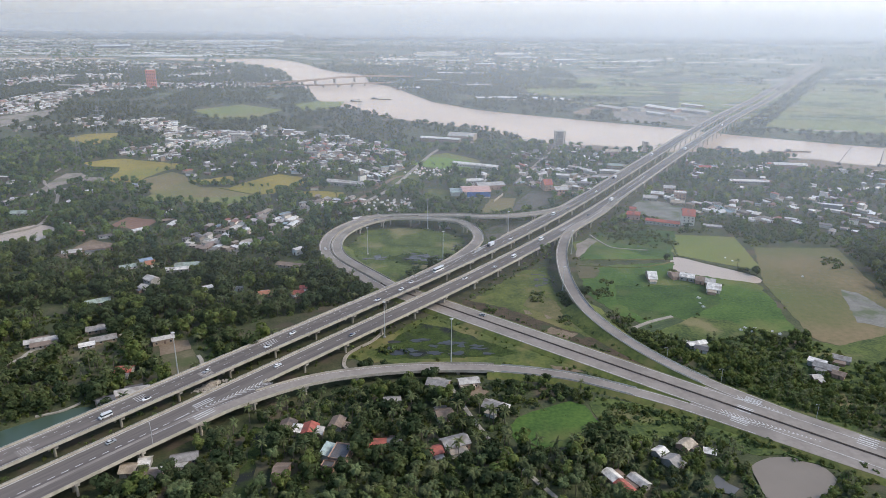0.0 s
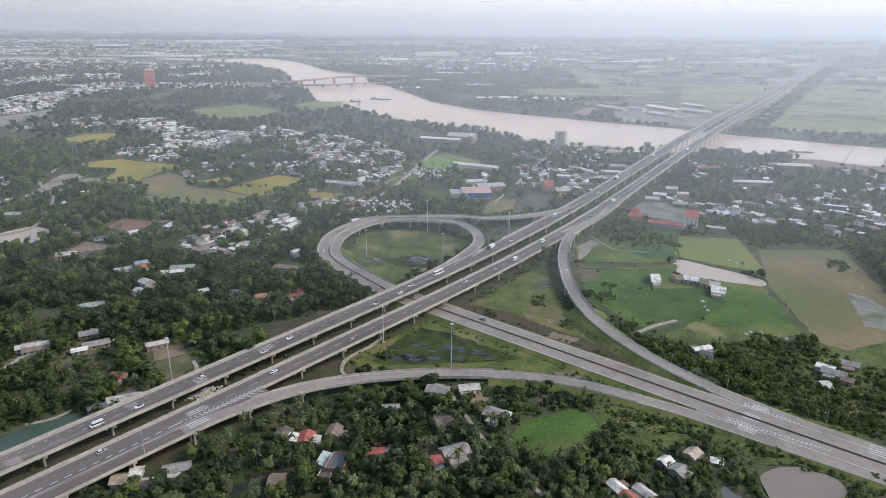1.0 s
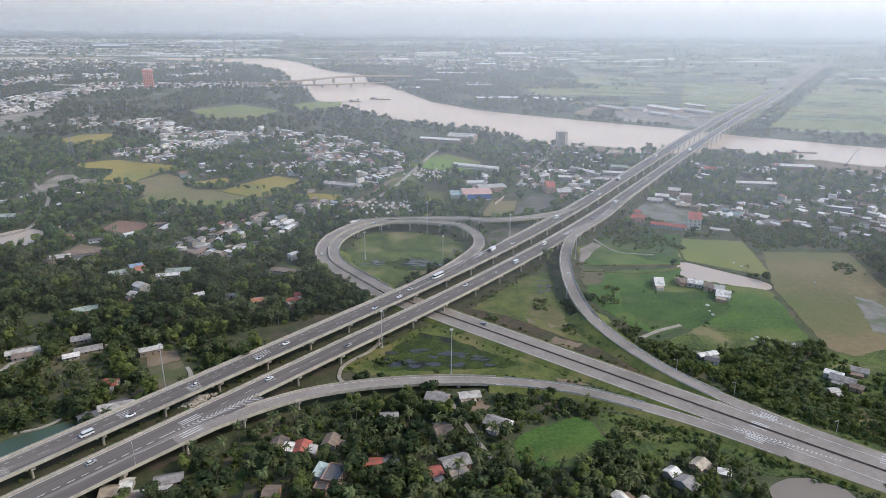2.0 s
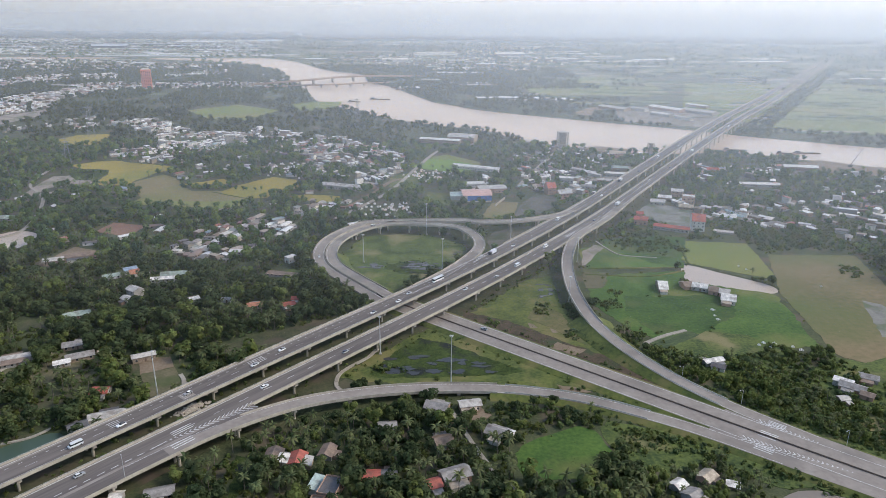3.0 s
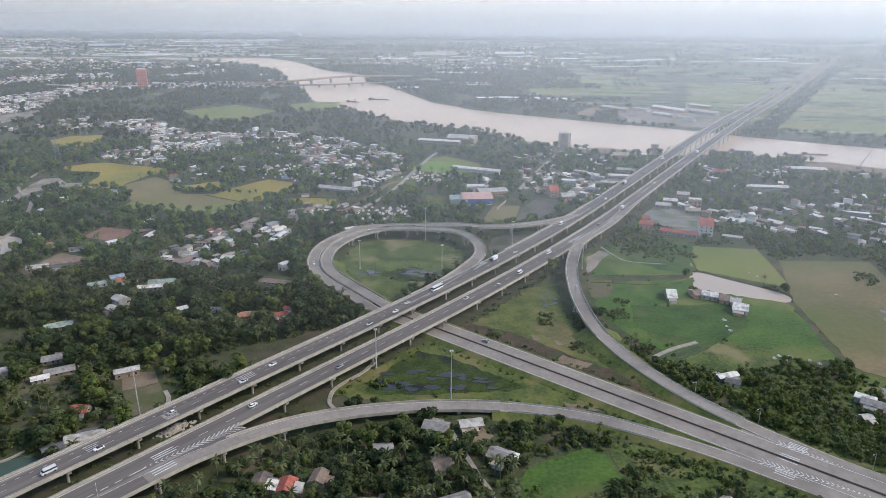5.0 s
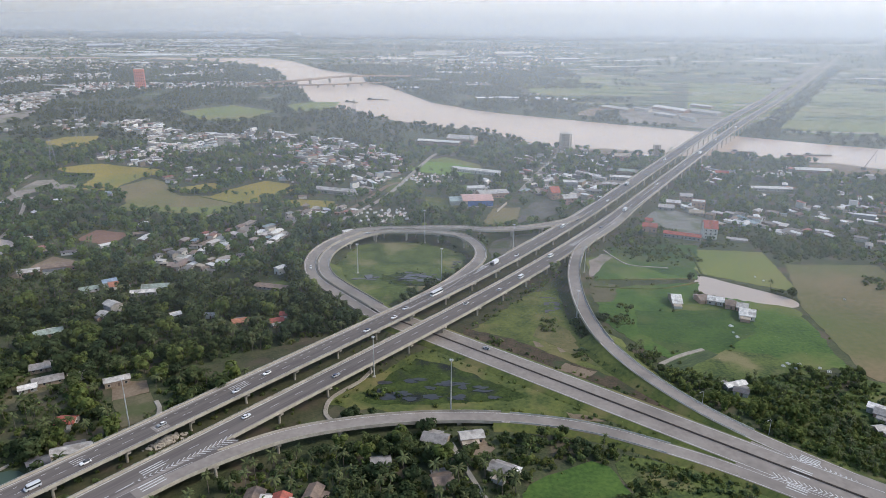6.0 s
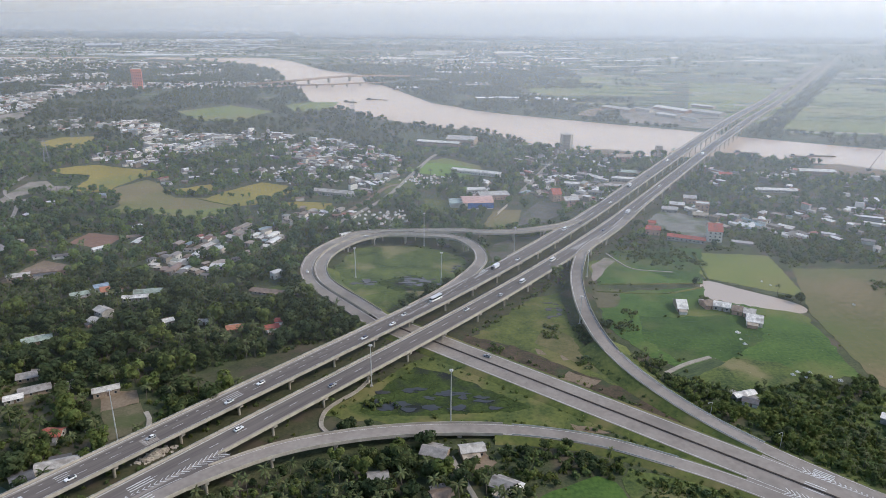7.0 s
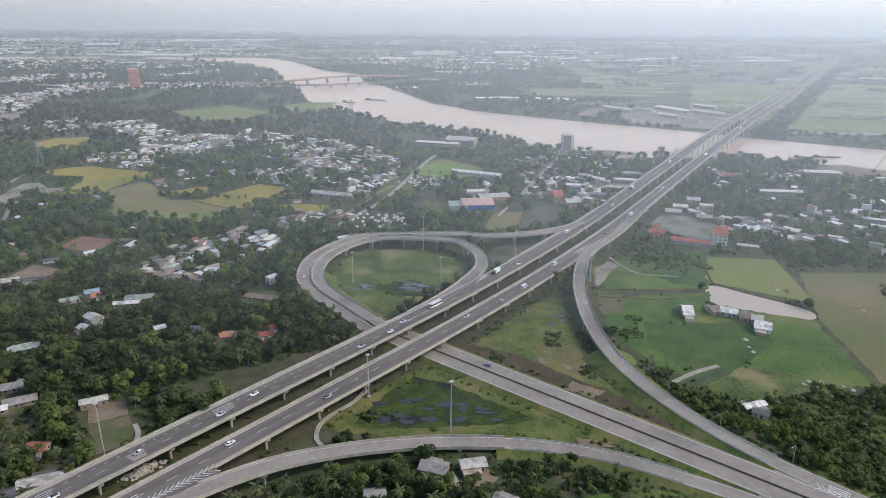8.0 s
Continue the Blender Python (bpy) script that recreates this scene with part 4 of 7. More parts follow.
for i, (pts, wide, mat, label) in enumerate(LANES):
    line = curve(pts, 3.0)
    sh = Shape().sweep(line, [(-wide, -0.6), (wide, -0.6), (wide * 0.9, 0.0), (-wide * 0.9, 0.0)])
    ob = part("road_lane", sh, M[mat])
    ob.location.z = 0.5 + 0.013 * i
    tagged(ob, label, "lane", kind="structure")
    clear_line(line, wide + 1.2)


# ---------------------------------------------------------------- houses
def chooser(name, colours, source, rough=0.6, metal=0.0, stain=0.25):
    """One of several paint colours by object or by piece, with streaks and stains."""
    m = material(name, (1 - stain,) * 3, (1, 1, 1), 0.35, rough, 6, metal=metal)
    n, l = m.node_tree.nodes, m.node_tree.links
    ramp = n.new("ShaderNodeValToRGB")
    ramp.color_ramp.interpolation = "CONSTANT"
    e = ramp.color_ramp.elements
    while len(e) < len(colours):
        e.new(0.5)
    for i, c in enumerate(colours):
        e[i].position, e[i].color = i / len(colours), (*c, 1)
    if source == "object":
        l.new(n.new("ShaderNodeObjectInfo").outputs["Random"], ramp.inputs[0])
    else:
        l.new(n.new("ShaderNodeNewGeometry").outputs["Random Per Island"], ramp.inputs[0])
    mul = n.new("ShaderNodeMix")
    mul.data_type, mul.blend_type = "RGBA", "MULTIPLY"
    mul.inputs[0].default_value = 1.0
    bs = n["Principled BSDF"]
    l.new(bs.inputs["Base Color"].links[0].from_socket, mul.inputs[6])
    l.new(ramp.outputs[0], mul.inputs[7])
    l.new(mul.outputs[2], bs.inputs["Base Color"])
    return m


TOWN_ROOFS = [(0.86, 0.84, 0.79), (0.80, 0.79, 0.77), (0.85, 0.82, 0.75), (0.83, 0.82, 0.80), (0.36, 0.32, 0.27), (0.78, 0.74, 0.68), (0.85, 0.83, 0.76), (0.62, 0.58, 0.53), (0.20, 0.16, 0.13), (0.86, 0.81, 0.73), (0.33, 0.13, 0.085), (0.40, 0.33, 0.26),
              (0.17, 0.15, 0.13), (0.50, 0.46, 0.41), (0.27, 0.19, 0.13), (0.34, 0.35, 0.30), (0.74, 0.67, 0.58), (0.26, 0.22, 0.18), (0.20, 0.16, 0.135), (0.56, 0.50, 0.43), (0.46, 0.18, 0.125), (0.22, 0.155, 0.11), (0.30, 0.37, 0.37), (0.14, 0.125, 0.11), (0.80, 0.78, 0.74)]
TOWN_WALLS = [(0.36, 0.31, 0.25), (0.50, 0.46, 0.40), (0.24, 0.19, 0.14), (0.34, 0.32, 0.29), (0.20, 0.20, 0.19), (0.33, 0.25, 0.18), (0.80, 0.76, 0.70), (0.60, 0.57, 0.52), (0.78, 0.70, 0.60)]
NEAR_ROOFS = [(0.80, 0.78, 0.73), (0.76, 0.74, 0.70), (0.82, 0.79, 0.72), (0.70, 0.67, 0.62), (0.36, 0.14, 0.10), (0.304, 0.267, 0.227), (0.534, 0.493, 0.448), (0.223, 0.184, 0.15), (0.736, 0.694, 0.635), (0.253, 0.12, 0.081), (0.364, 0.304, 0.243), (0.182, 0.156, 0.134), (0.405, 0.359, 0.3), (0.263, 0.193, 0.138), (0.304, 0.313, 0.267), (0.617, 0.56, 0.49), (0.273, 0.23, 0.19), (0.202, 0.17, 0.142), (0.425, 0.359, 0.287), (0.29, 0.20, 0.16), (0.24, 0.17, 0.12), (0.30, 0.37, 0.37), (0.17, 0.15, 0.135), (0.74, 0.72, 0.68), (0.66, 0.64, 0.60)]
M["roofs"] = chooser("mixed_roofs", NEAR_ROOFS, "object", 0.5)
M["walls"] = chooser("mixed_walls", TOWN_WALLS, "object", 0.85)
M["roofs_far"] = chooser("far_roofs", TOWN_ROOFS, "island", 0.5)
M["tombs"] = chooser("pale_tombs", [(0.82, 0.80, 0.76), (0.76, 0.72, 0.66), (0.80, 0.62, 0.52), (0.84, 0.83, 0.80), (0.55, 0.50, 0.44)], "island", 0.7)
M["walls_far"] = chooser("far_walls", TOWN_WALLS, "island", 0.85)


def plain(name, c, rough=0.6, spread=0.2, scale=0.4, stain=None, **kw):
    return material(name, tuple(v * (1 - spread) for v in c), tuple(min(0.9, v * (1 + spread)) for v in c), scale, rough, 6, c=stain, **kw)


for key, c in (("roof_red", (0.38, 0.105, 0.075)), ("roof_orange", (0.40, 0.17, 0.10)), ("roof_grey", (0.27, 0.25, 0.23)), ("roof_dark", (0.12, 0.115, 0.115)), ("roof_white", (0.66, 0.63, 0.58)),
               ("roof_pale", (0.44, 0.41, 0.37)), ("roof_teal", (0.38, 0.46, 0.43)), ("roof_brown", (0.22, 0.16, 0.12)), ("roof_green", (0.30, 0.35, 0.29)), ("roof_blue", (0.10, 0.20, 0.45)), ("roof_tan", (0.40, 0.33, 0.25)), ("roof_slate", (0.28, 0.36, 0.44))):
    M[key] = plain(key, c, 0.6, 0.3, 0.55, stain=tuple(0.45 * v + w for v, w in zip(c, (0.055, 0.04, 0.03))))
M["plaster"] = plain("cream_plaster", (0.56, 0.53, 0.47), 0.85, 0.2)
M["plaster_grey"] = plain("stained_grey_plaster", (0.33, 0.31, 0.28), 0.9, 0.3, 0.5)
M["plaster_brown"] = plain("dirty_brown_plaster", (0.30, 0.23, 0.17), 0.9, 0.3, 0.5)
M["brick_wall"] = plain("weathered_brick", (0.42, 0.27, 0.20), 0.9, 0.2)
M["glass"] = plain("window_glass", (0.03, 0.035, 0.04), 0.1, 0.1)
M["door"] = plain("painted_door", (0.16, 0.11, 0.08), 0.6, 0.2)


def gable(L, W, h, pitch, over=0.5, thick=0.16):
    """A gable roof with eaves along x, as one closed shell."""
    rise_, w2, l2 = W / 2 * pitch, W / 2 + over, L / 2 + over
    drop = over * pitch
    prof = [(-w2, h - drop), (0, h + rise_), (w2, h - drop), (w2, h - drop - thick), (0, h + rise_ - thick), (-w2, h - drop - thick)]
    vs = [(-l2, y, z) for y, z in prof] + [(l2, y, z) for y, z in prof]
    fs = [(i, (i + 1) % 6, 6 + (i + 1) % 6, 6 + i) for i in range(6)] + [(0, 1, 4, 5), (1, 2, 3, 4), (6, 7, 10, 11), (7, 8, 9, 10)]
    return Shape().add(vs, fs)


def gable_walls(L, W, h, pitch):
    r = W / 2 * pitch - 0.2
    vs = [(-L / 2, -W / 2, 0), (L / 2, -W / 2, 0), (L / 2, W / 2, 0), (-L / 2, W / 2, 0), (-L / 2, -W / 2, h - 0.1), (L / 2, -W / 2, h - 0.1), (L / 2, W / 2, h - 0.1), (-L / 2, W / 2, h - 0.1), (-L / 2, 0, h + r), (L / 2, 0, h + r)]
    return Shape().add(vs, [(3, 2, 1, 0), (0, 1, 5, 4), (2, 3, 7, 6), (1, 2, 6, 9, 5), (3, 0, 4, 8, 7), (4, 5, 9, 8), (6, 7, 8, 9)])


def window(parent, x, y, z, w, h, along):
    t = 0.1
    sx, sy = (w, t) if along == "x" else (t, w)
    win = part("window", Shape().box(x, y, z, sx + (0.16 if along == "x" else 0), sy + (0 if along == "x" else 0.16), h + 0.16), M["plaster"], parent)
    part("pane", Shape().box(x, y, z, sx + (0 if along == "x" else 0.05), sy + (0.05 if along == "x" else 0), h), M["glass"], win)


HOMES = []


def house(x, y, L, W, turn, roof="roof_grey", label="", h=2.7, style="gable", wall="", pitch=0.42, detail=True, group="", name="house", low=0.0):
    top = thing(name, label, name.replace("_", " "), group, at=pose(x, y, low, 0, 0, turn))
    wall = wall or ("plaster", "plaster_grey", "brick_wall", "plaster_grey", "plaster_brown")[int(abs(x) * 3 + abs(y) * 7) % 5]
    if style == "gable":
        part("wall", gable_walls(L, W, h, pitch), M[wall], top)
        part("roof", gable(L, W, h, pitch), M[roof], top)
    elif style == "shed":
        part("wall", Shape().add([(-L / 2, -W / 2, 0), (L / 2, -W / 2, 0), (L / 2, W / 2, 0), (-L / 2, W / 2, 0), (-L / 2, -W / 2, h - 0.4), (L / 2, -W / 2, h - 0.4), (L / 2, W / 2, h + 0.3), (-L / 2, W / 2, h + 0.3)],
                                [(3, 2, 1, 0), (4, 5, 6, 7), (0, 1, 5, 4), (1, 2, 6, 5), (2, 3, 7, 6), (3, 0, 4, 7)]), M[wall], top)
        l2, w2 = L / 2 + 0.4, W / 2 + 0.4
        part("roof", Shape().add([(-l2, -w2, h - 0.4), (l2, -w2, h - 0.4), (l2, w2, h + 0.4), (-l2, w2, h + 0.4), (-l2, -w2, h - 0.28), (l2, -w2, h - 0.28), (l2, w2, h + 0.52), (-l2, w2, h + 0.52)],
                                 [(3, 2, 1, 0), (4, 5, 6, 7), (0, 1, 5, 4), (1, 2, 6, 5), (2, 3, 7, 6), (3, 0, 4, 7)]), M[roof], top)
    else:
        part("wall", Shape().box(0, 0, h / 2, L, W, h), M[wall], top)
        part("roof", Shape().box(0, 0, h + 0.1, L + 0.3, W + 0.3, 0.25), M[roof], top)
        for sx, sy, cx, cy in ((L + 0.3, 0.2, 0, W / 2 + 0.05), (L + 0.3, 0.2, 0, -W / 2 - 0.05), (0.2, W - 0.1, L / 2 + 0.05, 0), (0.2, W - 0.1, -L / 2 - 0.05, 0)):
            part("parapet", Shape().box(cx, cy, h + 0.55, sx, sy, 0.7), M[wall], top)
    if detail:
        part("door", Shape().box(0.6, -W / 2 - 0.02, 1.05, 1.0, 0.12, 2.1), M["door"], top)
        floors = max(1, int(h / 3))
        for f in range(floors):
            for k in range(max(1, int(L / 3.2))):
                wx = -L / 2 + (k + 0.5) * L / max(1, int(L / 3.2))
                if f or abs(wx - 0.6) > 1.2:
                    window(top, wx, -W / 2 - 0.01, 1.6 + 3 * f, 1.1, 1.1, "x")
        window(top, L / 2 + 0.01, 0.3, 1.6, 1.1, 1.1, "y")
    odd = random.Random(int(x * 7 + y * 13))
    if detail and style == "gable" and y < 620 and odd.random() < 0.8:
        side, al, aw, ah, ox = odd.choice((-1, 1)), L * odd.uniform(0.4, 0.75), odd.uniform(2.4, 3.8), h * 0.78, L * odd.uniform(-0.15, 0.15)
        y0, y1 = side * (W / 2 + 0.02), side * (W / 2 + aw)
        part("annex_wall", Shape().box(ox, (y0 + y1) / 2, ah * 0.42, al, aw - 0.1, ah * 0.84), M[odd.choice(("plaster", "brick_wall"))], top)
        part("annex_roof", Shape().add([(ox + u * (al / 2 + 0.4), v, z + k) for k in (0.0, 0.12) for u, v, z in ((-1, y0, ah), (1, y0, ah), (1, y1 + side * 0.4, ah * 0.84), (-1, y1 + side * 0.4, ah * 0.84))],
                                       [(3, 2, 1, 0), (4, 5, 6, 7), (0, 1, 5, 4), (1, 2, 6, 5), (2, 3, 7, 6), (3, 0, 4, 7)]), M[odd.choice(("roof_brown", "roof_grey", "roof_pale", "roof_dark", "roof_tan"))], top, "lower lean-to roof")
    HOMES.append((x, y, max(L, W) * 0.5 + 1.5))
    clear_disc(x, y, max(L, W) * 0.5 + 1.0)
    if y > 345:
        clear_disc(x, y - 5.5, min(L, W) * 0.5 + 2.0)
    if y > 560:
        clear_disc(x, y - 11, max(L, W) * 0.4 + 2.0)
    ca, sa = math.cos(radians(turn)), math.sin(radians(turn))
    if L > 1.4 * W:
        for o in (-L * 0.3, L * 0.3):
            clear_disc(x + ca * o, y + sa * o, W * 0.6 + 1.5)
    return top


# homes by the ramp and the lane
house(-62, 277, 8.5, 7, 88, "roof_red", "small house with a red tiled gable roof among palms")
house(-67.5, 277, 6, 5, 88, "roof_white", "lean-to with a bright white metal roof", h=2.8, style="shed", detail=False, name="shed")
house(-57, 275.5, 6, 3, 88, "roof_pale", "narrow lean-to with a pale metal roof", h=2.8, style="shed", detail=False, name="shed")
house(-73, 280, 8, 7, 88, "roof_brown", "low brown thatched hut beside a red-roofed house", h=2.6, name="hut")
house(-50, 283, 8, 6, 80, "roof_brown", "low hut with a weathered brown roof", h=2.6, name="hut")
house(-44.5, 257, 11, 7.5, 78, "roof_dark", "modern house with a dark flat roof and white parapet", h=4.2, style="flat")
house(-51, 261, 9, 4, 78, "roof_teal", "long lean-to with a pale teal metal roof", h=3.0, style="shed", detail=False, name="shed")
house(-49, 250, 4, 5, 78, "roof_dark", "small outbuilding with a dark roof", h=2.8, style="flat", name="shed", detail=False)
house(-29, 266, 7, 7.5, 4, "roof_red", "small house with a bright red tiled roof and white front")
house(-21.5, 267, 6, 6, 4, "roof_dark", "low annex with a dark roof beside a red-roofed house", h=2.8)
house(-68, 244, 5.5, 12, 0, "roof_brown", "long narrow brick house with a brown roof", wall="brick_wall", h=3.6)
house(6, 267, 12, 8, 24, "roof_grey", "large grey-roofed house with a cream verandah", h=3.6)
house(-3, 261, 6, 6, 24, "roof_red", "annex with faded red and white roof", h=3.0)
house(-2, 319, 11, 8, -18, "roof_grey", "grey-roofed house with white walls close to the ramp", h=3.4)
house(14, 321, 10.5, 6, 12, "roof_pale", "long white house with a pale roof beside the ramp", h=3.6)
house(26, 298, 9.5, 8, -30, "roof_grey", "house with weathered grey and rusty roof sheets", h=3.2)
house(30.5, 295.5, 4, 7, -30, "roof_white", "narrow annex with a bright metal roof", h=2.9, style="shed", detail=False, name="shed")
house(-25, 302, 8, 7, 10, "roof_grey", "small house with a slate-grey roof hidden by palms", h=3.0)
house(1, 291, 8, 8, 20, "roof_brown", "dim hut with a brown-grey roof among palms", h=2.8, name="hut")
house(98, 262, 5.5, 5, 35, "roof_white", "small house with a white metal roof", h=2.8)
house(102, 255, 6, 8, 35, "roof_grey", "house with a dull grey roof among bushes", h=2.8)
house(112, 268, 7, 6, 40, "roof_tan", "hut with a tan thatched roof", h=2.4, name="hut")
house(121, 263, 5, 3, -20, "roof_white", "white roof sheets over a low shelter", h=1.8, style="shed", detail=False, name="shed")
house(72.6, 244.5, 7, 5, -63, "roof_white", "shed with a white metal roof", h=3.0)
house(76.4, 237, 8, 5, -63, "roof_red", "shed with a dull red metal roof", h=2.9)
house(83.2, 241.2, 8.5, 4.6, -57, "roof_pale", "narrow shed with a pale metal roof", h=3.0)
# homes by the viaduct's foot
house(-113, 255, 11, 6, 18, "roof_grey", "white house with a grey gable roof below the viaduct")
house(-129, 252, 4.5, 6, 8, "roof_white", "little white-roofed shed below the viaduct", h=2.8, detail=False, name="shed")
house(-134, 247, 6, 7, 5, "roof_tan", "hut with a tan roof below the viaduct", h=2.8, name="hut")
house(-122, 243, 7, 6, 10, "roof_brown", "hut with a brown roof under trees", h=2.8, name="hut")
house(-173, 332, 8, 7, 5, "roof_red", "small house with a faded red and white roof")
house(-159, 309, 16, 6, 22, "roof_pale", "long shed with a pale metal roof beside the viaduct", h=3.4)
house(-168, 299, 8, 9, 40, "roof_dark", "dark-roofed hut beside the canal", h=3.0, name="hut")
house(-166, 368, 12, 5, 28, "roof_pale", "white house with a pale roof beside a bare yard", h=3.6)
house(-211, 383, 14, 7, 24, "roof_grey", "grey-roofed house among coconut palms")
house(-202, 369, 14, 7, 30, "roof_grey", "grey-roofed house among coconut palms")
house(-208, 361, 8, 5, 30, "roof_white", "small house with a whitish metal roof")
house(-189, 374, 9, 5, 30, "roof_tan", "hut with a tan roof among palms", name="hut")
house(-237, 366, 18, 6, 26, "roof_pale", "long house with a pale metal roof")
house(-233, 361, 14, 4, 26, "roof_brown", "long lean-to with a brown roof", h=2.6, style="shed", name="shed")
house(-223, 498, 13, 9, 35, "roof_orange", "house with a blue and orange roof")
house(-230, 500, 9, 5, 35, "roof_slate", "lean-to with a blue metal roof", h=3.6, style="shed", name="shed", detail=False)
house(-239, 489, 12, 6, 30, "roof_green", "house with a faded green metal roof")
house(-196, 494, 17, 7, 12, "roof_green", "long house with a faded green metal roof")
house(-200, 484, 16, 5, 12, "roof_white", "long shed with a whitish roof edge", h=3.0)
house(-208, 456, 9, 7, -35, "roof_pale", "two-storey white house with pale roofs", h=6.2)
house(-209, 447, 8, 6, -35, "roof_pale", "low house with a pale roof", h=3.2)
house(-231, 423, 15, 7, 30, "roof_green", "long house with a mossy green metal roof")
house(-282, 528, 26, 8, 22, "roof_brown", "long brown-roofed shed with white ends", h=4.0)
house(-297, 519, 14, 7, 22, "roof_pale", "shed with a pale roof", h=3.4)
house(-401, 630, 20, 8, 5, "roof_green", "shed with a grey-green metal roof")
house(-166, 449, 6, 5, 40, "roof_white", "small white house in a clearing")
house(-144, 449, 6, 4, 0, "roof_pale", "small pale-roofed shed in a clearing", h=2.6, name="shed")
house(-123, 440, 9, 6, 20, "roof_orange", "house with an orange tiled roof among trees")
house(-101, 441, 8, 6, 25, "roof_red", "house with a red tiled roof among trees")
house(-98, 450, 5, 5, 0, "roof_red", "hut with a small red roof among trees", h=2.8)
house(-116, 495, 26, 5, -14, "roof_brown", "long low brown shed on bare soil", h=2.4, style="shed", name="shed")
# farm in the meadow
house(155, 477, 6, 15, -6, "roof_white", "white-roofed cattle shed in a green meadow", h=3.0, name="shed")
house(173, 479, 6, 9, 10, "roof_brown", "open farm shed with a brown roof beside a pond", h=3.0, name="shed")
house(181.5, 476, 10, 8, -24, "roof_white", "farm house with a white metal roof", h=3.4)
house(189, 470, 6, 9, -24, "roof_brown", "farm shed with weathered brown roof", h=3.2)
house(195, 466, 6.5, 9, -24, "roof_pale", "farm shed with a pale roof", h=3.2)
house(193.5, 455, 9, 12, -22, "roof_white", "broad farm shed with a white metal roof", h=3.4, name="shed")
house(148, 367, 5, 4, 20, "roof_white", "little white-roofed hut hidden by trees", h=2.8)
house(154, 369, 6, 4, 20, "roof_white", "little white-roofed hut hidden by trees", h=2.8)
house(152, 362, 7, 5, -30, "roof_dark", "dark-roofed hut hidden by trees", h=2.6)
house(214, 341, 12, 7, -40, "roof_grey", "farmhouse with dark brick walls and grey roof", wall="brick_wall")
house(211, 345, 9, 4, -40, "roof_white", "lean-to with a bright white metal roof", h=3.6, style="shed", detail=False, name="shed")
house(217, 333, 6, 5, -40, "roof_brown", "hut with dark brown roof", h=2.8)
house(228, 351, 9, 6, -30, "roof_grey", "grey-roofed house at the edge of a rice field")
house(203, 330, 5, 4, 10, "roof_pale", "small shed with pale roof among bushes", h=2.4)


# ---------------------------------------------------------------- landmarks farther off
def hall():
    top = thing("hall", "broad hall with pink and green roofs and a bright blue front", "hall", at=pose(34, 716, 0, 0, 0, 6))
    part("wall", Shape().box(0, 0, 3.4, 28, 24, 6.8), M["plaster"], top)
    part("front", Shape().box(2, -12.2, 3.6, 25, 0.4, 5.4), M["roof_blue"], top, "bright blue painted front")
    part("roof", gable(29, 25, 6.8, 0.18, 0.6), plain("pink_roof", (0.55, 0.35, 0.30), 0.6), top, "faded pink metal roof")
    part("annex_wall", Shape().box(-20, 3, 2.4, 12, 16, 4.8), M["plaster"], top)
    roof = gable(13, 17, 4.8, 0.18, 0.5)
    roof.v = [(x - 20, y + 3, z) for x, y, z in roof.v]
    part("annex_roof", roof, M["roof_teal"], top, "green metal roof")
    part("fence_wall", Shape().box(22, -18, 1.2, 0.6, 32, 2.4, -28), M["concrete"], top, "long pale boundary wall")
    clear_disc(34, 716, 22)
    clear_disc(14, 718, 12)


hall()
house(51.7, 746.0, 30, 16, 12, "roof_pale", "broad pale-roofed market hall behind the blue-fronted hall", h=5, pitch=0.16, name="warehouse")
house(33.9, 769.1, 22, 10, 8, "roof_white", "white-roofed shop row behind the hall", h=4, pitch=0.18, name="warehouse")
house(114, 740, 9, 12, 12, "roof_red", "church-like white house with a red roof", h=7.5, pitch=0.8)
house(126, 722, 14, 12, 10, "roof_pale", "broad white villa with a pale roof", h=6.5)
house(182, 633, 12, 10, -18, "roof_red", "school hall with a red tiled roof and arcade", h=5.0)
house(182, 638, 6, 6, -18, "roof_red", "small upper storey with a red tiled roof", h=9.0, detail=False)
house(204, 613, 30, 7, -24, "roof_red", "long low school wing with a red tiled roof", h=3.6)
house(229, 619, 11, 18, -14, "roof_red", "three-storey white school block with a red roof", h=9.5, pitch=0.5)
house(248, 606, 16, 3, -22, "roof_pale", "low pale wall shed beside the school", h=1.8, style="shed", detail=False, name="shed")
house(-5, 1022, 60, 12, -16, "roof_white", "long white-roofed warehouse near the village street", h=6, pitch=0.25, name="warehouse")
house(28, 1040, 40, 26, -16, "roof_pale", "broad pale-roofed warehouse near the village street", h=8, pitch=0.25, name="warehouse")
house(348, 777, 52, 7, -6, "roof_white", "long white-roofed poultry shed", h=3.4, name="warehouse")
house(440, 862, 40, 9, -10, "roof_white", "long white-roofed shed near the river", h=4.5, name="warehouse")
house(-305, 1008, 14, 12, 20, "roof_white", "tall white townhouse above low roofs", h=12, style="flat")
for x, y, L, W, turn, roof, label in ((332, 1384, 62, 22, -50, "roof_pale", "long pale factory shed across the river"), (377, 1372, 36, 14, -52, "roof_pale", "pale factory shed across the river"),
                                       (434, 1380, 74, 24, -56, "roof_white", "long white factory shed across the river"), (484, 1343, 66, 24, -52, "roof_pale", "long pale factory shed across the river"),
                                       (401, 1305, 42, 15, -53, "roof_white", "white storage shed in a factory yard"), (427, 1262, 40, 9, -66, "roof_pale", "narrow pale shed in a factory yard"),
                                       (508, 1425, 44, 14, -46, "roof_white", "white factory shed behind the others")):
    house(x, y, L, W, turn, roof, label, h=5, pitch=0.2, name="warehouse", detail=False)
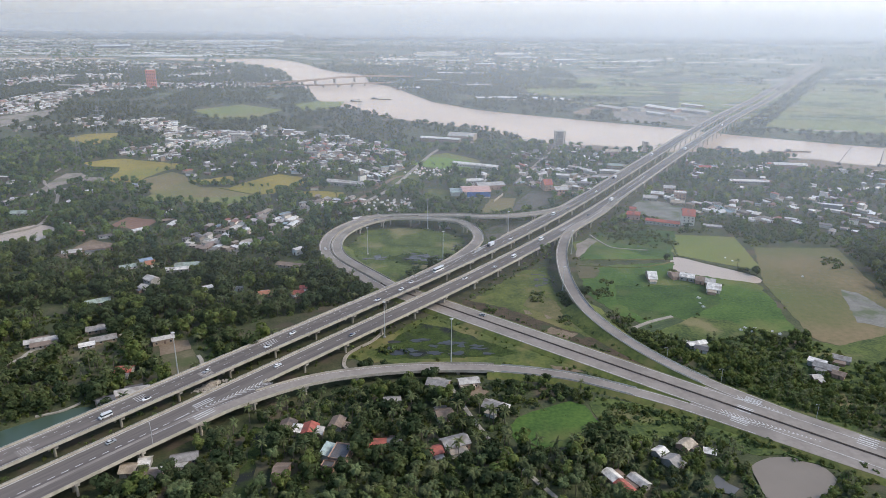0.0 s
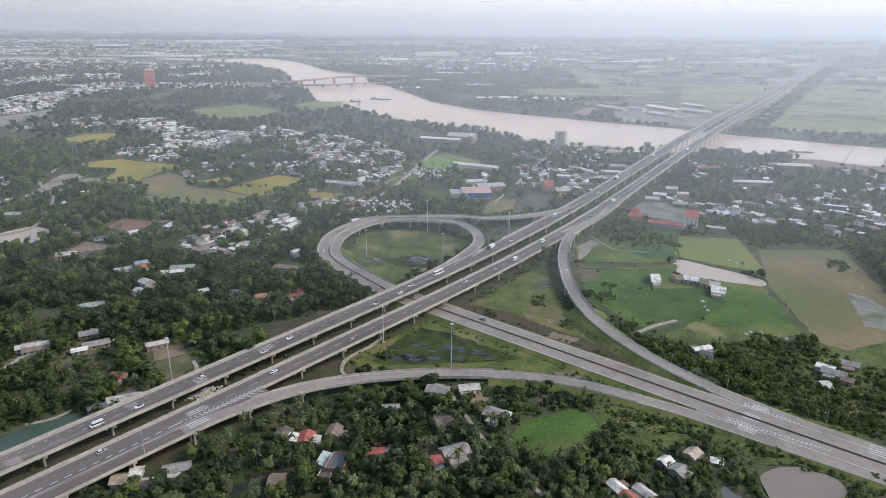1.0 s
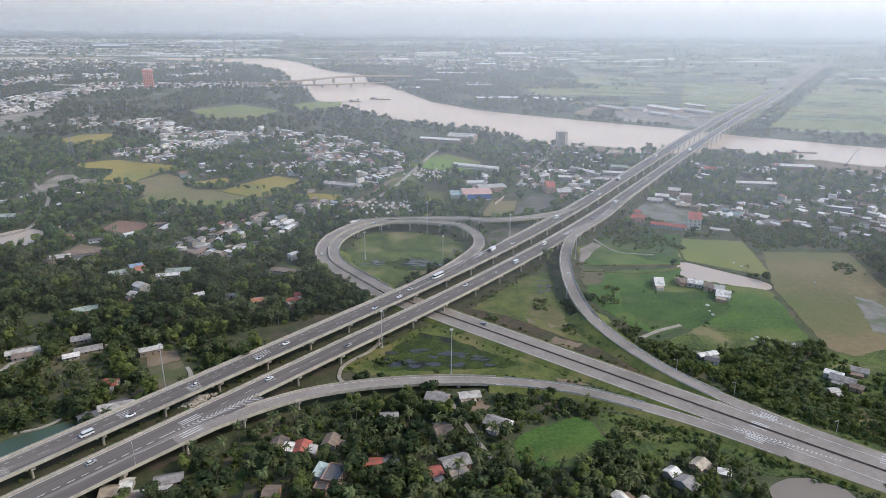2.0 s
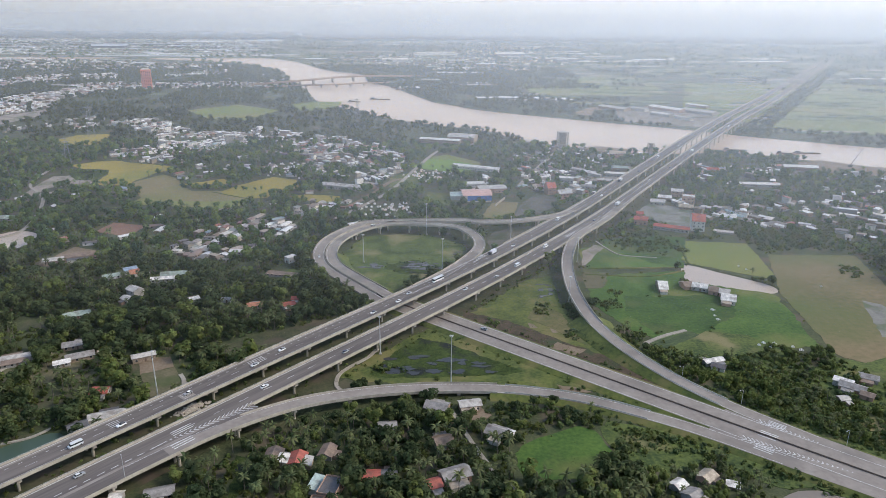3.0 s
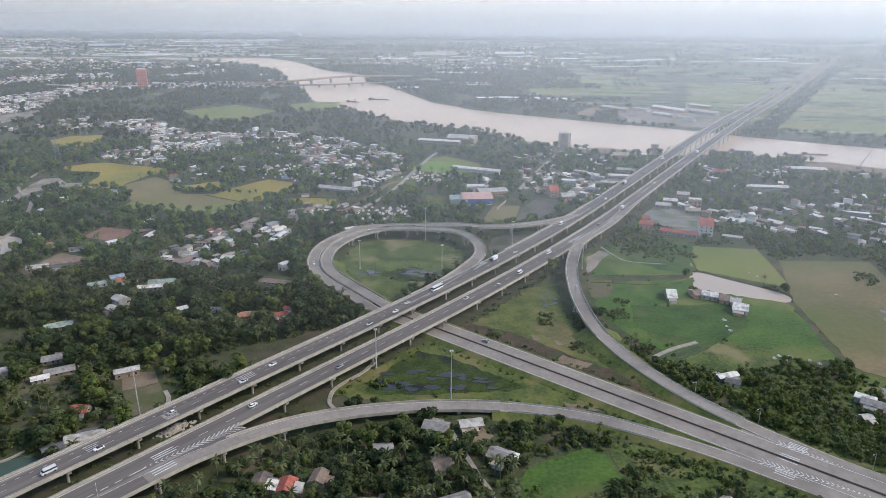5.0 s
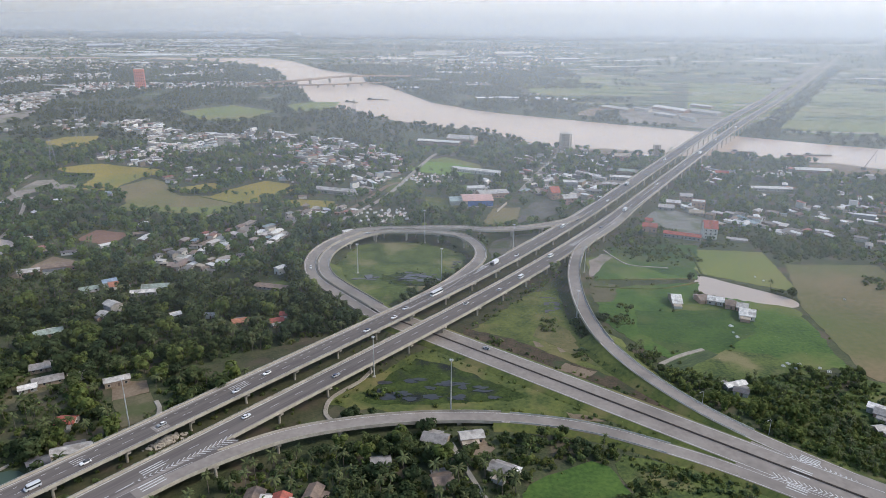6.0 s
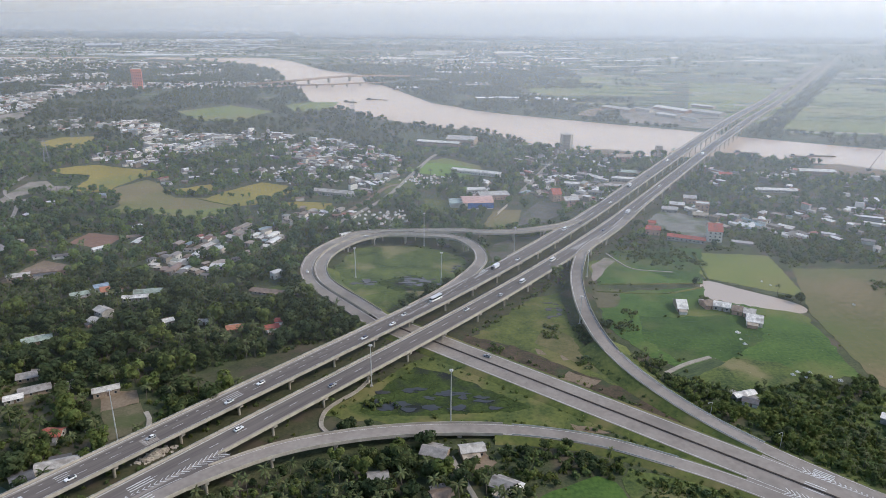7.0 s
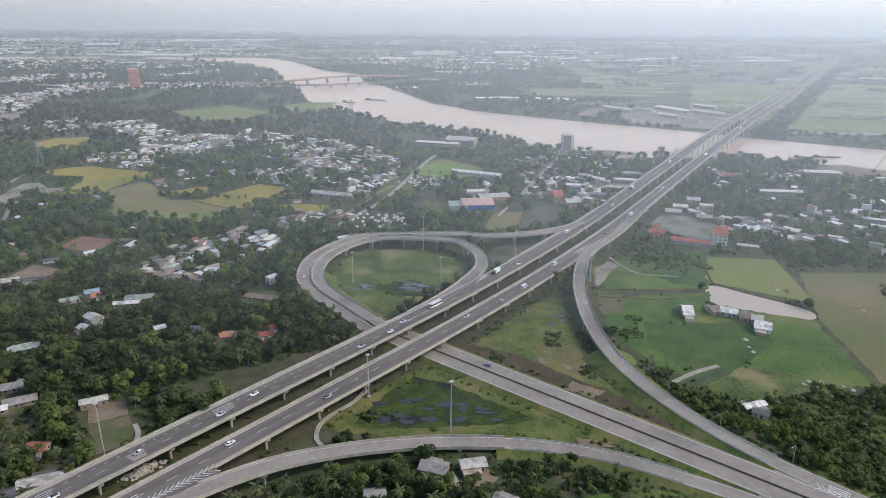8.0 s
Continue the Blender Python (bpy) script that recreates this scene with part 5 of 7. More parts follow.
house(202, 820, 24, 9, -14, "roof_white", "long white-roofed shed beside the viaduct", h=4.5, pitch=0.2, name="warehouse")
house(213, 850, 22, 12, -14, "roof_green", "grey-green roofed shed near the viaduct", h=5, pitch=0.25, name="warehouse")
house(186, 788, 22, 9, -20, "roof_pale", "long grey-roofed shed beside the viaduct", h=4, pitch=0.2, name="warehouse")
house(231, 932, 20, 16, -10, "roof_tan", "broad tan-roofed shed near the river", h=6, pitch=0.3, name="warehouse")
house(138, 782, 16, 12, -12, "roof_white", "white flat-roofed villa near the village street", h=7, style="flat")
house(159, 762, 14, 6, -14, "roof_grey", "low row house with a grey metal roof", h=3.4)
house(326, 846, 14, 9, -10, "roof_red", "house with a faded red tiled roof among trees", h=4)
house(217, 700, 14, 9, -18, "roof_pale", "low house with a pale metal roof near the school", h=3.6)
house(229, 716, 13, 8, -16, "roof_white", "low white-roofed house near the school", h=3.8)
house(247, 733, 12, 9, -16, "roof_pale", "two-storey pale house near the school", h=6)
house(250, 706, 12, 10, -16, "roof_white", "two-storey white house near the school", h=7, style="flat")
house(240, 682, 13, 8, -18, "roof_tan", "low tan-roofed house near the school", h=3.4)
for x_, y_, r_ in ((170, 832, 1), (166, 840, 0), (176, 826, 1), (158, 846, 0)):
    house(x_, y_, 9, 6, -24, "roof_white" if r_ else "roof_pale", "small pale house in a village row", h=3.6, detail=False)
house(40, 850, 60, 8, -24, "roof_white", "row of white-roofed shops along a street", h=4)
house(-109, 752, 46, 9, -18, "roof_pale", "long pale-roofed shed at the village", h=4.5, name="warehouse")


def tower_block():
    top = thing("apartment_tower", "tall dull red apartment tower above the town", "tower", at=pose(-700, 1685, 0, 0, 0, 20))
    part("wall", Shape().box(0, 0, 22, 22, 16, 44), plain("red_render", (0.66, 0.20, 0.14), 0.8), top)
    part("roof", Shape().box(0, 0, 45, 16, 11, 2), M["plaster"], top)
    for f in range(12):
        for k in range(5):
            part("window", Shape().box(-8.4 + 4.2 * k, -8.05, 3 + 3.4 * f, 2.2, 0.3, 1.6), M["glass"], top)


tower_block()


def river_tower(x, y, h, wide, label):
    top = thing("tower_building", label, "tower", at=pose(x, y, 0, 0, 0, 12))
    part("core", Shape().box(0, 0, h / 2, wide * 0.55, wide * 0.8, h), plain("raw_concrete", (0.30, 0.25, 0.22), 0.9), top)
    n = int(h / 3.4)
    for f in range(n + 1):
        part("slab", Shape().box(0, 0, 0.3 + f * (h - 0.6) / n, wide, wide, 0.5), M["concrete"], top)
    for sx in (-1, 1):
        for sy in (-1, 1):
            part("column", Shape().box(sx * wide * 0.44, sy * wide * 0.44, h / 2, 0.9, 0.9, h), M["concrete"], top)
    clear_disc(x, y, wide)


river_tower(166, 985, 24, 13, "unfinished concrete tower building on the river bank")
river_tower(283, 960, 14, 7, "small unfinished concrete tower near the viaduct")


def far_bridge(label, points, piers, wide, depth):
    top = thing("bridge", label, "bridge", "river bridges")
    line = curve(points, 12)
    w = wide / 2
    part("deck", Shape().sweep(line, [(-w + 1, -depth), (w - 1, -depth), (w, -0.6), (w, 0), (-w, 0), (-w, -0.6)]), M["bridge"], top)
    for o in (-w + 0.3, w - 0.3):
        part("parapet", Shape().sweep(shifted(line, o), [(-0.25, 0), (0.25, 0), (0.25, 1.1), (-0.25, 1.1)]), M["bridge"], top)
    for u in piers:
        x, y, z, tx, ty = line[int(u * (len(line) - 1))]
        turn = math.degrees(math.atan2(ty, tx))
        part("pier", Shape().box(x, y, (z - depth) / 2 - 1.5, 3.4, wide * 0.7, z - depth + 3, turn).box(x, y, z - depth - 0.8, 4.6, wide * 0.9, 1.6, turn), M["concrete_dark"], top)


M["bridge"] = plain("bridge_concrete", (0.36, 0.25, 0.18), 0.9)
far_bridge("distant concrete girder bridge across the river", [(-470, 1740, 5), (-379, 1783, 10), (-327, 1815, 12), (-277, 1864, 13), (-200, 1916, 12), (-120, 1970, 7), (-60, 2010, 3)], (0.14, 0.26, 0.33, 0.46, 0.58, 0.68, 0.72, 0.82), 12, 2.8)
far_bridge("lower old bridge beside the taller one", [(-430, 1700, 3), (-347, 1727, 6), (-313, 1729, 6.5), (-260, 1746, 6.5), (-195, 1790, 6), (-140, 1830, 3)], (0.2, 0.32, 0.44, 0.56, 0.68, 0.8), 8, 1.6)


def derrick(x, y, h, lean):
    top = thing("crane", "thin lattice loading crane standing on the river bank", "crane", "river cranes", at=pose(x, y, 0))
    part("cab", Shape().box(0, 0, 1.6, 4.5, 3.0, 3.2), M["roof_dark"], top)
    part("boom", Shape().tube((0, 0, 2.6), (lean, 0, h), 0.5, 0.25, 4), M["roof_brown"], top)
    part("cable", Shape().tube((lean, 0, h), (lean * 1.02, 0, h * 0.35), 0.1, 0.1, 4), M["roof_dark"], top)


derrick(512, 880, 24, 12)
derrick(560, 872, 22, 1.5)


def boat(x, y, L, W, turn, label):
    top = thing("barge", label, "boat", at=pose(x, y, -0.35, 0, 0, turn))
    hull = Shape()
    st = [(-0.5, 0.8), (-0.42, 1), (0.25, 1), (0.42, 0.7), (0.5, 0.12)]
    vs, fs = [], []
    for u, k in st:
        vs += [(u * L, -W / 2 * k, 1.5), (u * L, -W / 2 * k * 0.8, -0.5), (u * L, W / 2 * k * 0.8, -0.5), (u * L, W / 2 * k, 1.5)]
    for i in range(len(st) - 1):
        for j in range(4):
            fs.append((i * 4 + j, i * 4 + (j + 1) % 4, i * 4 + 4 + (j + 1) % 4, i * 4 + 4 + j))
    fs += [(0, 1, 2, 3), tuple(range(len(vs) - 4, len(vs)))[::-1]]
    part("hull", hull.add(vs, fs), M["roof_brown"], top)
    part("cabin", Shape().box(-L * 0.36, 0, 2.6, L * 0.16, W * 0.6, 2.2), M["roof_dark"], top)
    part("hold_cover", Shape().box(L * 0.02, 0, 1.8, L * 0.5, W * 0.7, 0.7), M["roof_tan"], top)


boat(-136, 1515, 46, 10, -14, "long dark river barge lying at anchor")
boat(-118, 1740, 24, 8, -30, "dark river barge near the far bank")
boat(-104, 1700, 24, 8, -10, "dark river barge near the far bank")
boat(-185, 1475, 30, 7, -25, "low dark barge moored at the near bank")
boat(408, 985, 30, 8, -8, "broad dark barge moored beside the viaduct")
boat(500, 965, 36, 4, -6, "long low raft of floating timber")
boat(470, 962, 26, 4, -14, "long low raft of floating timber")


# ---------------------------------------------------------------- villages: rows of houses
VILLAGE = random.Random(7)


def cluster_sites(ring, turn, row, pitch_, skip):
    r = np.array(ring)
    cx, cy = r.mean(0)
    ca, sa = math.cos(radians(turn)), math.sin(radians(turn))
    ext = float(np.abs(r - (cx, cy)).max()) * 1.5
    v = -ext
    while v < ext:
        u = -ext + VILLAGE.uniform(0, pitch_)
        while u < ext:
            W = VILLAGE.uniform(2.8, 5.2)
            vv = v + VILLAGE.uniform(-0.45, 0.45) * row
            x, y = cx + u * ca - vv * sa, cy + u * sa + vv * ca
            if VILLAGE.random() > skip and noise.noise((x * 0.022, y * 0.022, 6.0)) > (-0.14 if y < 1250 else -0.5) and inside(ring, x, y) and not blocked(x, y):
                yield x, y, VILLAGE.choice((4.5, 6, 7, 8, 9, 10, 12, 17)) * VILLAGE.uniform(0.85, 1.15), W, turn + (90 if VILLAGE.random() < 0.65 else 0) + VILLAGE.uniform(-24, 24)
            u += max(W, pitch_) + VILLAGE.uniform(0.5, 3)
        v += row * VILLAGE.uniform(0.9, 1.2)


TEMPLATES = []
for L, W, h, style in ((7, 4.2, 2.5, "gable"), (10, 4.8, 2.7, "gable"), (8, 5.4, 2.6, "gable"), (12, 5, 2.8, "gable"), (6.5, 4.6, 3.4, "flat"), (7, 4, 2.2, "shed"), (9, 4.4, 2.6, "gable"), (5.5, 4, 2.5, "gable"), (14, 5.8, 3.0, "gable"), (7.5, 5, 5.6, "gable"), (5, 3.4, 2.3, "shed"), (10, 6, 3.6, "flat")):
    h *= 0.86
    t = thing("house", "village house with plain walls and a weathered metal roof", "house", "village houses", at=pose(0, -300, 0))
    if style == "gable":
        part("wall", gable_walls(L, W, h, 0.24), M["walls"], t)
        part("roof", gable(L, W, h, 0.24), M["roofs"], t)
    else:
        part("wall", Shape().box(0, 0, h / 2, L, W, h), M["walls"], t)
        part("roof", Shape().box(0, 0, h + 0.15, L + 0.8, W + 0.8, 0.3), M["roofs"], t)
    part("door", Shape().box(-L / 2 - 0.02, 0, 1.1, 0.12, 1.6, 2.2), M["door"], t)
    for k in (-0.3, 0.3):
        part("window", Shape().box(L * k, -W / 2 - 0.02, 1.7, 1.2, 0.12, 1.1), M["glass"], t)
    TEMPLATES.append(t)

used = set()
CLUSTERS = [
    ([(-195, 971), (-240, 1030), (-251, 1068), (-202, 1101), (-162, 1072), (-119, 1000), (-76, 976), (-53, 922), (-41, 866), (-63, 804), (-81, 744), (-108, 774), (-133, 802), (-169, 862)], 49, 7.2, 4.4, 0.22, 0),
    ([(-219, 554), (-213, 591), (-199, 619), (-171, 632), (-141, 629), (-130, 610), (-145, 581), (-164, 567), (-155, 535), (-161, 522), (-185, 527), (-210, 534)], -19, 8.4, 5, 0.22, 2000),
    ([(-151, 646), (-138, 687), (-116, 714), (-83, 693), (-77, 672), (-124, 658), (-129, 639)], -19, 9.5, 6, 0.25, 2000),
    ([(44, 807), (66, 844), (110, 858), (158, 847), (212, 861), (197, 768), (149, 724), (128, 708), (111, 716), (77, 769), (51, 769)], 52, 8.4, 5.2, 0.3, 790),
    ([(220, 722), (269, 749), (273, 716), (304, 703), (368, 714), (362, 671), (331, 614), (303, 610), (283, 638), (253, 645), (231, 668)], 45, 9.2, 5.8, 0.36, 690),
    ([(388, 719), (438, 732), (478, 722), (384, 567), (350, 573), (335, 588), (357, 646)], 50, 10.5, 6.5, 0.42, 640),
]
far_walls, far_roofs = Shape(), Shape()


def far_house(x, y, L, W, turn, h, low=False):
    ca, sa = math.cos(radians(turn)), math.sin(radians(turn))

    def put(shape, src):
        shape.add([(x + a * ca - b * sa, y + a * sa + b * ca, c) for a, b, c in src.v], src.f)
    if h > 5 and VILLAGE.random() < 0.5:
        put(far_walls, Shape().box(0, 0, h / 2, L, W, h))
        put(far_roofs, Shape().box(0, 0, h + 0.2, L + 0.5, W + 0.5, 0.4))
    else:
        put(far_walls, Shape().box(0, 0, h / 2, L, W, h))
        put(far_roofs, gable(L, W, h, 0.22))
    clear_disc(x, y, max(3.4, L * 0.42))
    clear_disc(x, y - 5, 3.2)


for ring, turn, row, gap, skip, limit in CLUSTERS:
    for x, y, L, W, rot in cluster_sites(ring, turn, row, gap, skip):
        HOMES.append((x, y, 6.0))
        clear_disc(x, y, 5.0)
        clear_disc(x, y - 5, 3.6)
        if y < limit:
            k = VILLAGE.randrange(len(TEMPLATES))
            m = pose(x, y, 0, 0, 0, rot)
            if k in used:
                copy_thing(TEMPLATES[k], m)
            else:
                used.add(k)
                TEMPLATES[k].matrix_basis = m
        else:
            far_house(x, y, L, W, rot, VILLAGE.choice((2.3, 2.5, 2.7, 2.9, 2.7, 4.8, 6.0)))
LONE = random.Random(17)
for _ in range(150):
    x, y = LONE.uniform(-470, -70), LONE.uniform(520, 1000)
    if blocked(x, y) or blocked(x + 7, y) or blocked(x - 7, y):
        continue
    HOMES.append((x, y, 6.0))
    clear_disc(x, y, 5.5)
    clear_disc(x, y - 6, 4.5)
    if y < 690:
        copy_thing(TEMPLATES[LONE.randrange(len(TEMPLATES))], pose(x, y, 0, 0, 0, LONE.uniform(0, 90)))
    else:
        clear_disc(x, y - 11, 4.5)
        far_house(x, y, LONE.uniform(6, 14), LONE.uniform(4, 6), LONE.uniform(-30, 80), 2.8)
FAR_CLUSTERS = [
    ([(-541, 1200), (-484, 1241), (-441, 1145), (-400, 1114), (-305, 1081), (-279, 993), (-306, 967), (-328, 919), (-343, 866), (-398, 884), (-442, 926), (-429, 962), (-409, 997), (-429, 1061), (-502, 1131)], -22, 7.2, 4.6, 0.22),
    ([(-335, 1065), (-294, 1146), (-258, 1109), (-200, 1090), (-240, 1030), (-280, 1020), (-282, 968), (-303, 984)], -22, 10.5, 6.5, 0.45),
    ([(61, 876), (85, 901), (145, 1001), (173, 985), (249, 963), (279, 949), (225, 855), (158, 847), (111, 864)], 55, 11, 6.5, 0.42),
    ([(304, 881), (580, 890), (486, 734), (394, 731), (289, 745)], 50, 13, 8, 0.5),
    ([(-912, 1434), (-917, 1508), (-891, 1550), (-868, 1639), (-813, 1515), (-749, 1343), (-765, 1304), (-785, 1227)], 8, 9, 6, 0.1),
    ([(-1140, 1915), (-1085, 1984), (-1068, 2037), (-992, 1895), (-991, 1808), (-1032, 1777), (-1059, 1674), (-1135, 1798)], 8, 15, 8, 0.2),
    ([(-916, 1733), (-817, 1806), (-756, 1681), (-773, 1589), (-799, 1515)], 14, 12, 7, 0.12),
    ([(-804, 1793), (-587, 1808), (-455, 1860), (-387, 1822), (-374, 1756), (-551, 1694), (-745, 1658)], 14, 16, 9, 0.25),
    ([(-1009, 1990), (-939, 2065), (-861, 1890), (-927, 1855)], 14, 18, 10, 0.3),
    ([(-797, 2059), (-676, 2201), (-600, 2056), (-642, 1985), (-760, 1960)], 14, 22, 12, 0.4),
    ([(-652, 1207), (-623, 1228), (-542, 1206), (-513, 1153), (-533, 1119), (-610, 1126)], 8, 15, 8, 0.2),
    ([(-734, 1143), (-689, 1169), (-640, 1183), (-616, 1137), (-646, 1092), (-689, 1070)], 8, 18, 9, 0.5),
    ([(-644, 996), (-619, 1015), (-596, 973), (-619, 955)], 8, 15, 9, 0.4),
    ([(-512, 781), (-497, 790), (-472, 743), (-483, 732)], 8, 14, 9, 0.4),
    ([(-2615, 4219), (-963, 4265), (-769, 2809), (-1305, 2817), (-1729, 2771)], 8, 62, 20, 0.35),
    ([(-1622, 2597), (-1175, 2530), (-887, 2453), (-665, 2286), (-845, 2187), (-1302, 2072)], 8, 34, 14, 0.4),
    ([(283, 3585), (553, 2643), (268, 2200), (-11, 2216), (-430, 2631)], -10, 52, 18, 0.3),
]
for ring, turn, row, gap, skip in FAR_CLUSTERS:
    for x, y, L, W, rot in cluster_sites(ring, turn, row, gap, skip):
        k = 1.0 if y < 1500 else 1.35
        if not in_river(x, y):
            far_house(x, y, L * k, W * k, rot, VILLAGE.choice((2.4, 2.6, 2.8, 3.0, 2.7, 5.8)))
for x, y, L in ((-1289, 3705, 150), (-39, 2964, 170), (-936, 3876, 130), (-348, 3001, 110), (-2214, 4224, 160), (387, 3417, 120), (447, 2639, 90), (141, 2407, 70), (-1533, 3310, 150), (-177, 2578, 90), (263, 2927, 120), (27, 2545, 90)):
    far_house(x, y, L, L * 0.4, VILLAGE.uniform(-10, 20), 9)
tagged(part("town_walls", far_walls, M["walls_far"]), "pale walls of a dense low town", "town", kind="stuff")
tagged(part("town_roofs", far_roofs, M["roofs_far"]), "grey, white and rusty roofs of a dense low town", "town", kind="stuff")


# ---------------------------------------------------------------- pale strips of fields, roads and ponds far off
STRIPS = random.Random(21)
strips = Shape()
for _ in range(900):
    y = 1500 + 3200 * STRIPS.random() ** 0.8
    x = STRIPS.uniform(-0.72, 0.72) * y
    L, W = STRIPS.uniform(40, 260), STRIPS.uniform(6, 34)
    corners = [(x + u, y + v) for u in (-L / 2, L / 2) for v in (-W / 2, W / 2)]
    if any(in_river(*q) for q in corners + [(x, y)]) or (x > 250 and y < 2000) or (abs(x + 700) < 60 and y < 1760):
        continue
    strips.box(x, y, 0.15, L, W, 0.3 + 0.001 * _, STRIPS.uniform(-8, 14))
for k in range(420):
    y = STRIPS.uniform(2750, 4850)
    x = STRIPS.uniform(-0.70, -0.22) * y
    strips.box(x, y, 0.6, STRIPS.choice((70, 120, 200, 330)) * STRIPS.uniform(0.7, 1.3), STRIPS.uniform(10, 34), 0.8 + 0.002 * k, STRIPS.uniform(-4, 10))
bands = Shape()
for k in range(150):
    y = STRIPS.uniform(1120, 2700)
    x = STRIPS.uniform(260, 0.7 * y)
    L, W = STRIPS.uniform(60, 240), STRIPS.uniform(8, 26)
    if any(in_river(x + u, y + v) for u in (-L / 2, 0, L / 2) for v in (-W, W)) or abs(x * AX + y * AY - (MID - 13)) < 40 or (x < 540 and 1170 < y < 1460):
        continue
    bands.box(x, y, 0.5, L, W, 0.5 + 0.002 * k, STRIPS.uniform(-16, -4))
M["bands"] = chooser("field_bands", [(0.10, 0.15, 0.05), (0.16, 0.19, 0.07), (0.075, 0.11, 0.04), (0.20, 0.20, 0.09), (0.13, 0.17, 0.06), (0.09, 0.12, 0.05), (0.30, 0.28, 0.22)], "island", 0.85)
tagged(part("field_bands", bands, M["bands"]), "long green and yellow bands of wet rice fields", "fields", kind="stuff")
M["strips"] = chooser("far_land", [(0.14, 0.16, 0.07), (0.20, 0.19, 0.10), (0.34, 0.31, 0.26), (0.11, 0.14, 0.06), (0.17, 0.15, 0.10), (0.48, 0.47, 0.45), (0.72, 0.72, 0.71), (0.80, 0.80, 0.79), (0.12, 0.15, 0.06), (0.22, 0.24, 0.12)], "island", 0.8)
tagged(part("far_fields", strips, M["strips"]), "pale strips of distant fields, ponds and roads", "fields", kind="stuff")

# ---------------------------------------------------------------- trees
def leaf_clumps(rng, centres, count, size, out):
    """Loose leaf clumps spread over rounded lobes; each is one pointed piece."""
    for _ in range(count):
        c, r = rng.choice(centres)
        while True:
            d = Vector((rng.gauss(0, 1), rng.gauss(0, 1), rng.gauss(0.25, 0.9)))
            if d.length > 0.2:
                break
        d.normalize()
        p = Vector(c) + Vector((d.x * r[0], d.y * r[1], d.z * r[2])) * rng.uniform(0.8, 1.05)
        nrm = (d + Vector((rng.uniform(-0.45, 0.45), rng.uniform(-0.45, 0.45), rng.uniform(-0.1, 0.7)))).normalized()
        u = nrm.cross(Vector((rng.uniform(-1, 1), rng.uniform(-1, 1), rng.uniform(-1, 1)))).normalized()
        w = nrm.cross(u)
        s = size * rng.uniform(0.6, 1.25)
        a, b = u * s * 0.62, w * s * 0.55
        out.add([tuple(p - a - b * rng.uniform(0.3, 0.8)), tuple(p + b - nrm * s * 0.12), tuple(p + a - b * rng.uniform(0.0, 0.6))], [(0, 1, 2)])


def tree_shapes(seed, count, size, spread=1.0, limbs=4):
    rng = random.Random(seed)
    h = rng.uniform(6.5, 9.5)
    trunk, crown = Shape(), Shape()
    trunk.tube((0, 0, -0.3), (0.2, 0.1, h * 0.45), 0.28, 0.2, 6 if limbs else 3, False)
    lobes = []
    for k in range(rng.randint(5, 8)):
        a, q = rng.uniform(0, 6.28), rng.uniform(0.6, 2.3) * spread
        c = (math.cos(a) * q, math.sin(a) * q, h * rng.uniform(0.55, 0.95))
        r = rng.uniform(1.2, 2.0) * spread
        lobes.append((c, (r, r, r * 0.85)))
        if k < limbs:
            trunk.tube((0.2, 0.1, h * 0.42), (c[0] * 0.8, c[1] * 0.8, c[2]), 0.14, 0.05, 4, False)
    lobes.append(((0, 0, h * 0.45), (1.6 * spread, 1.6 * spread, 1.8)))
    leaf_clumps(rng, lobes, count, size, crown)
    return trunk, crown


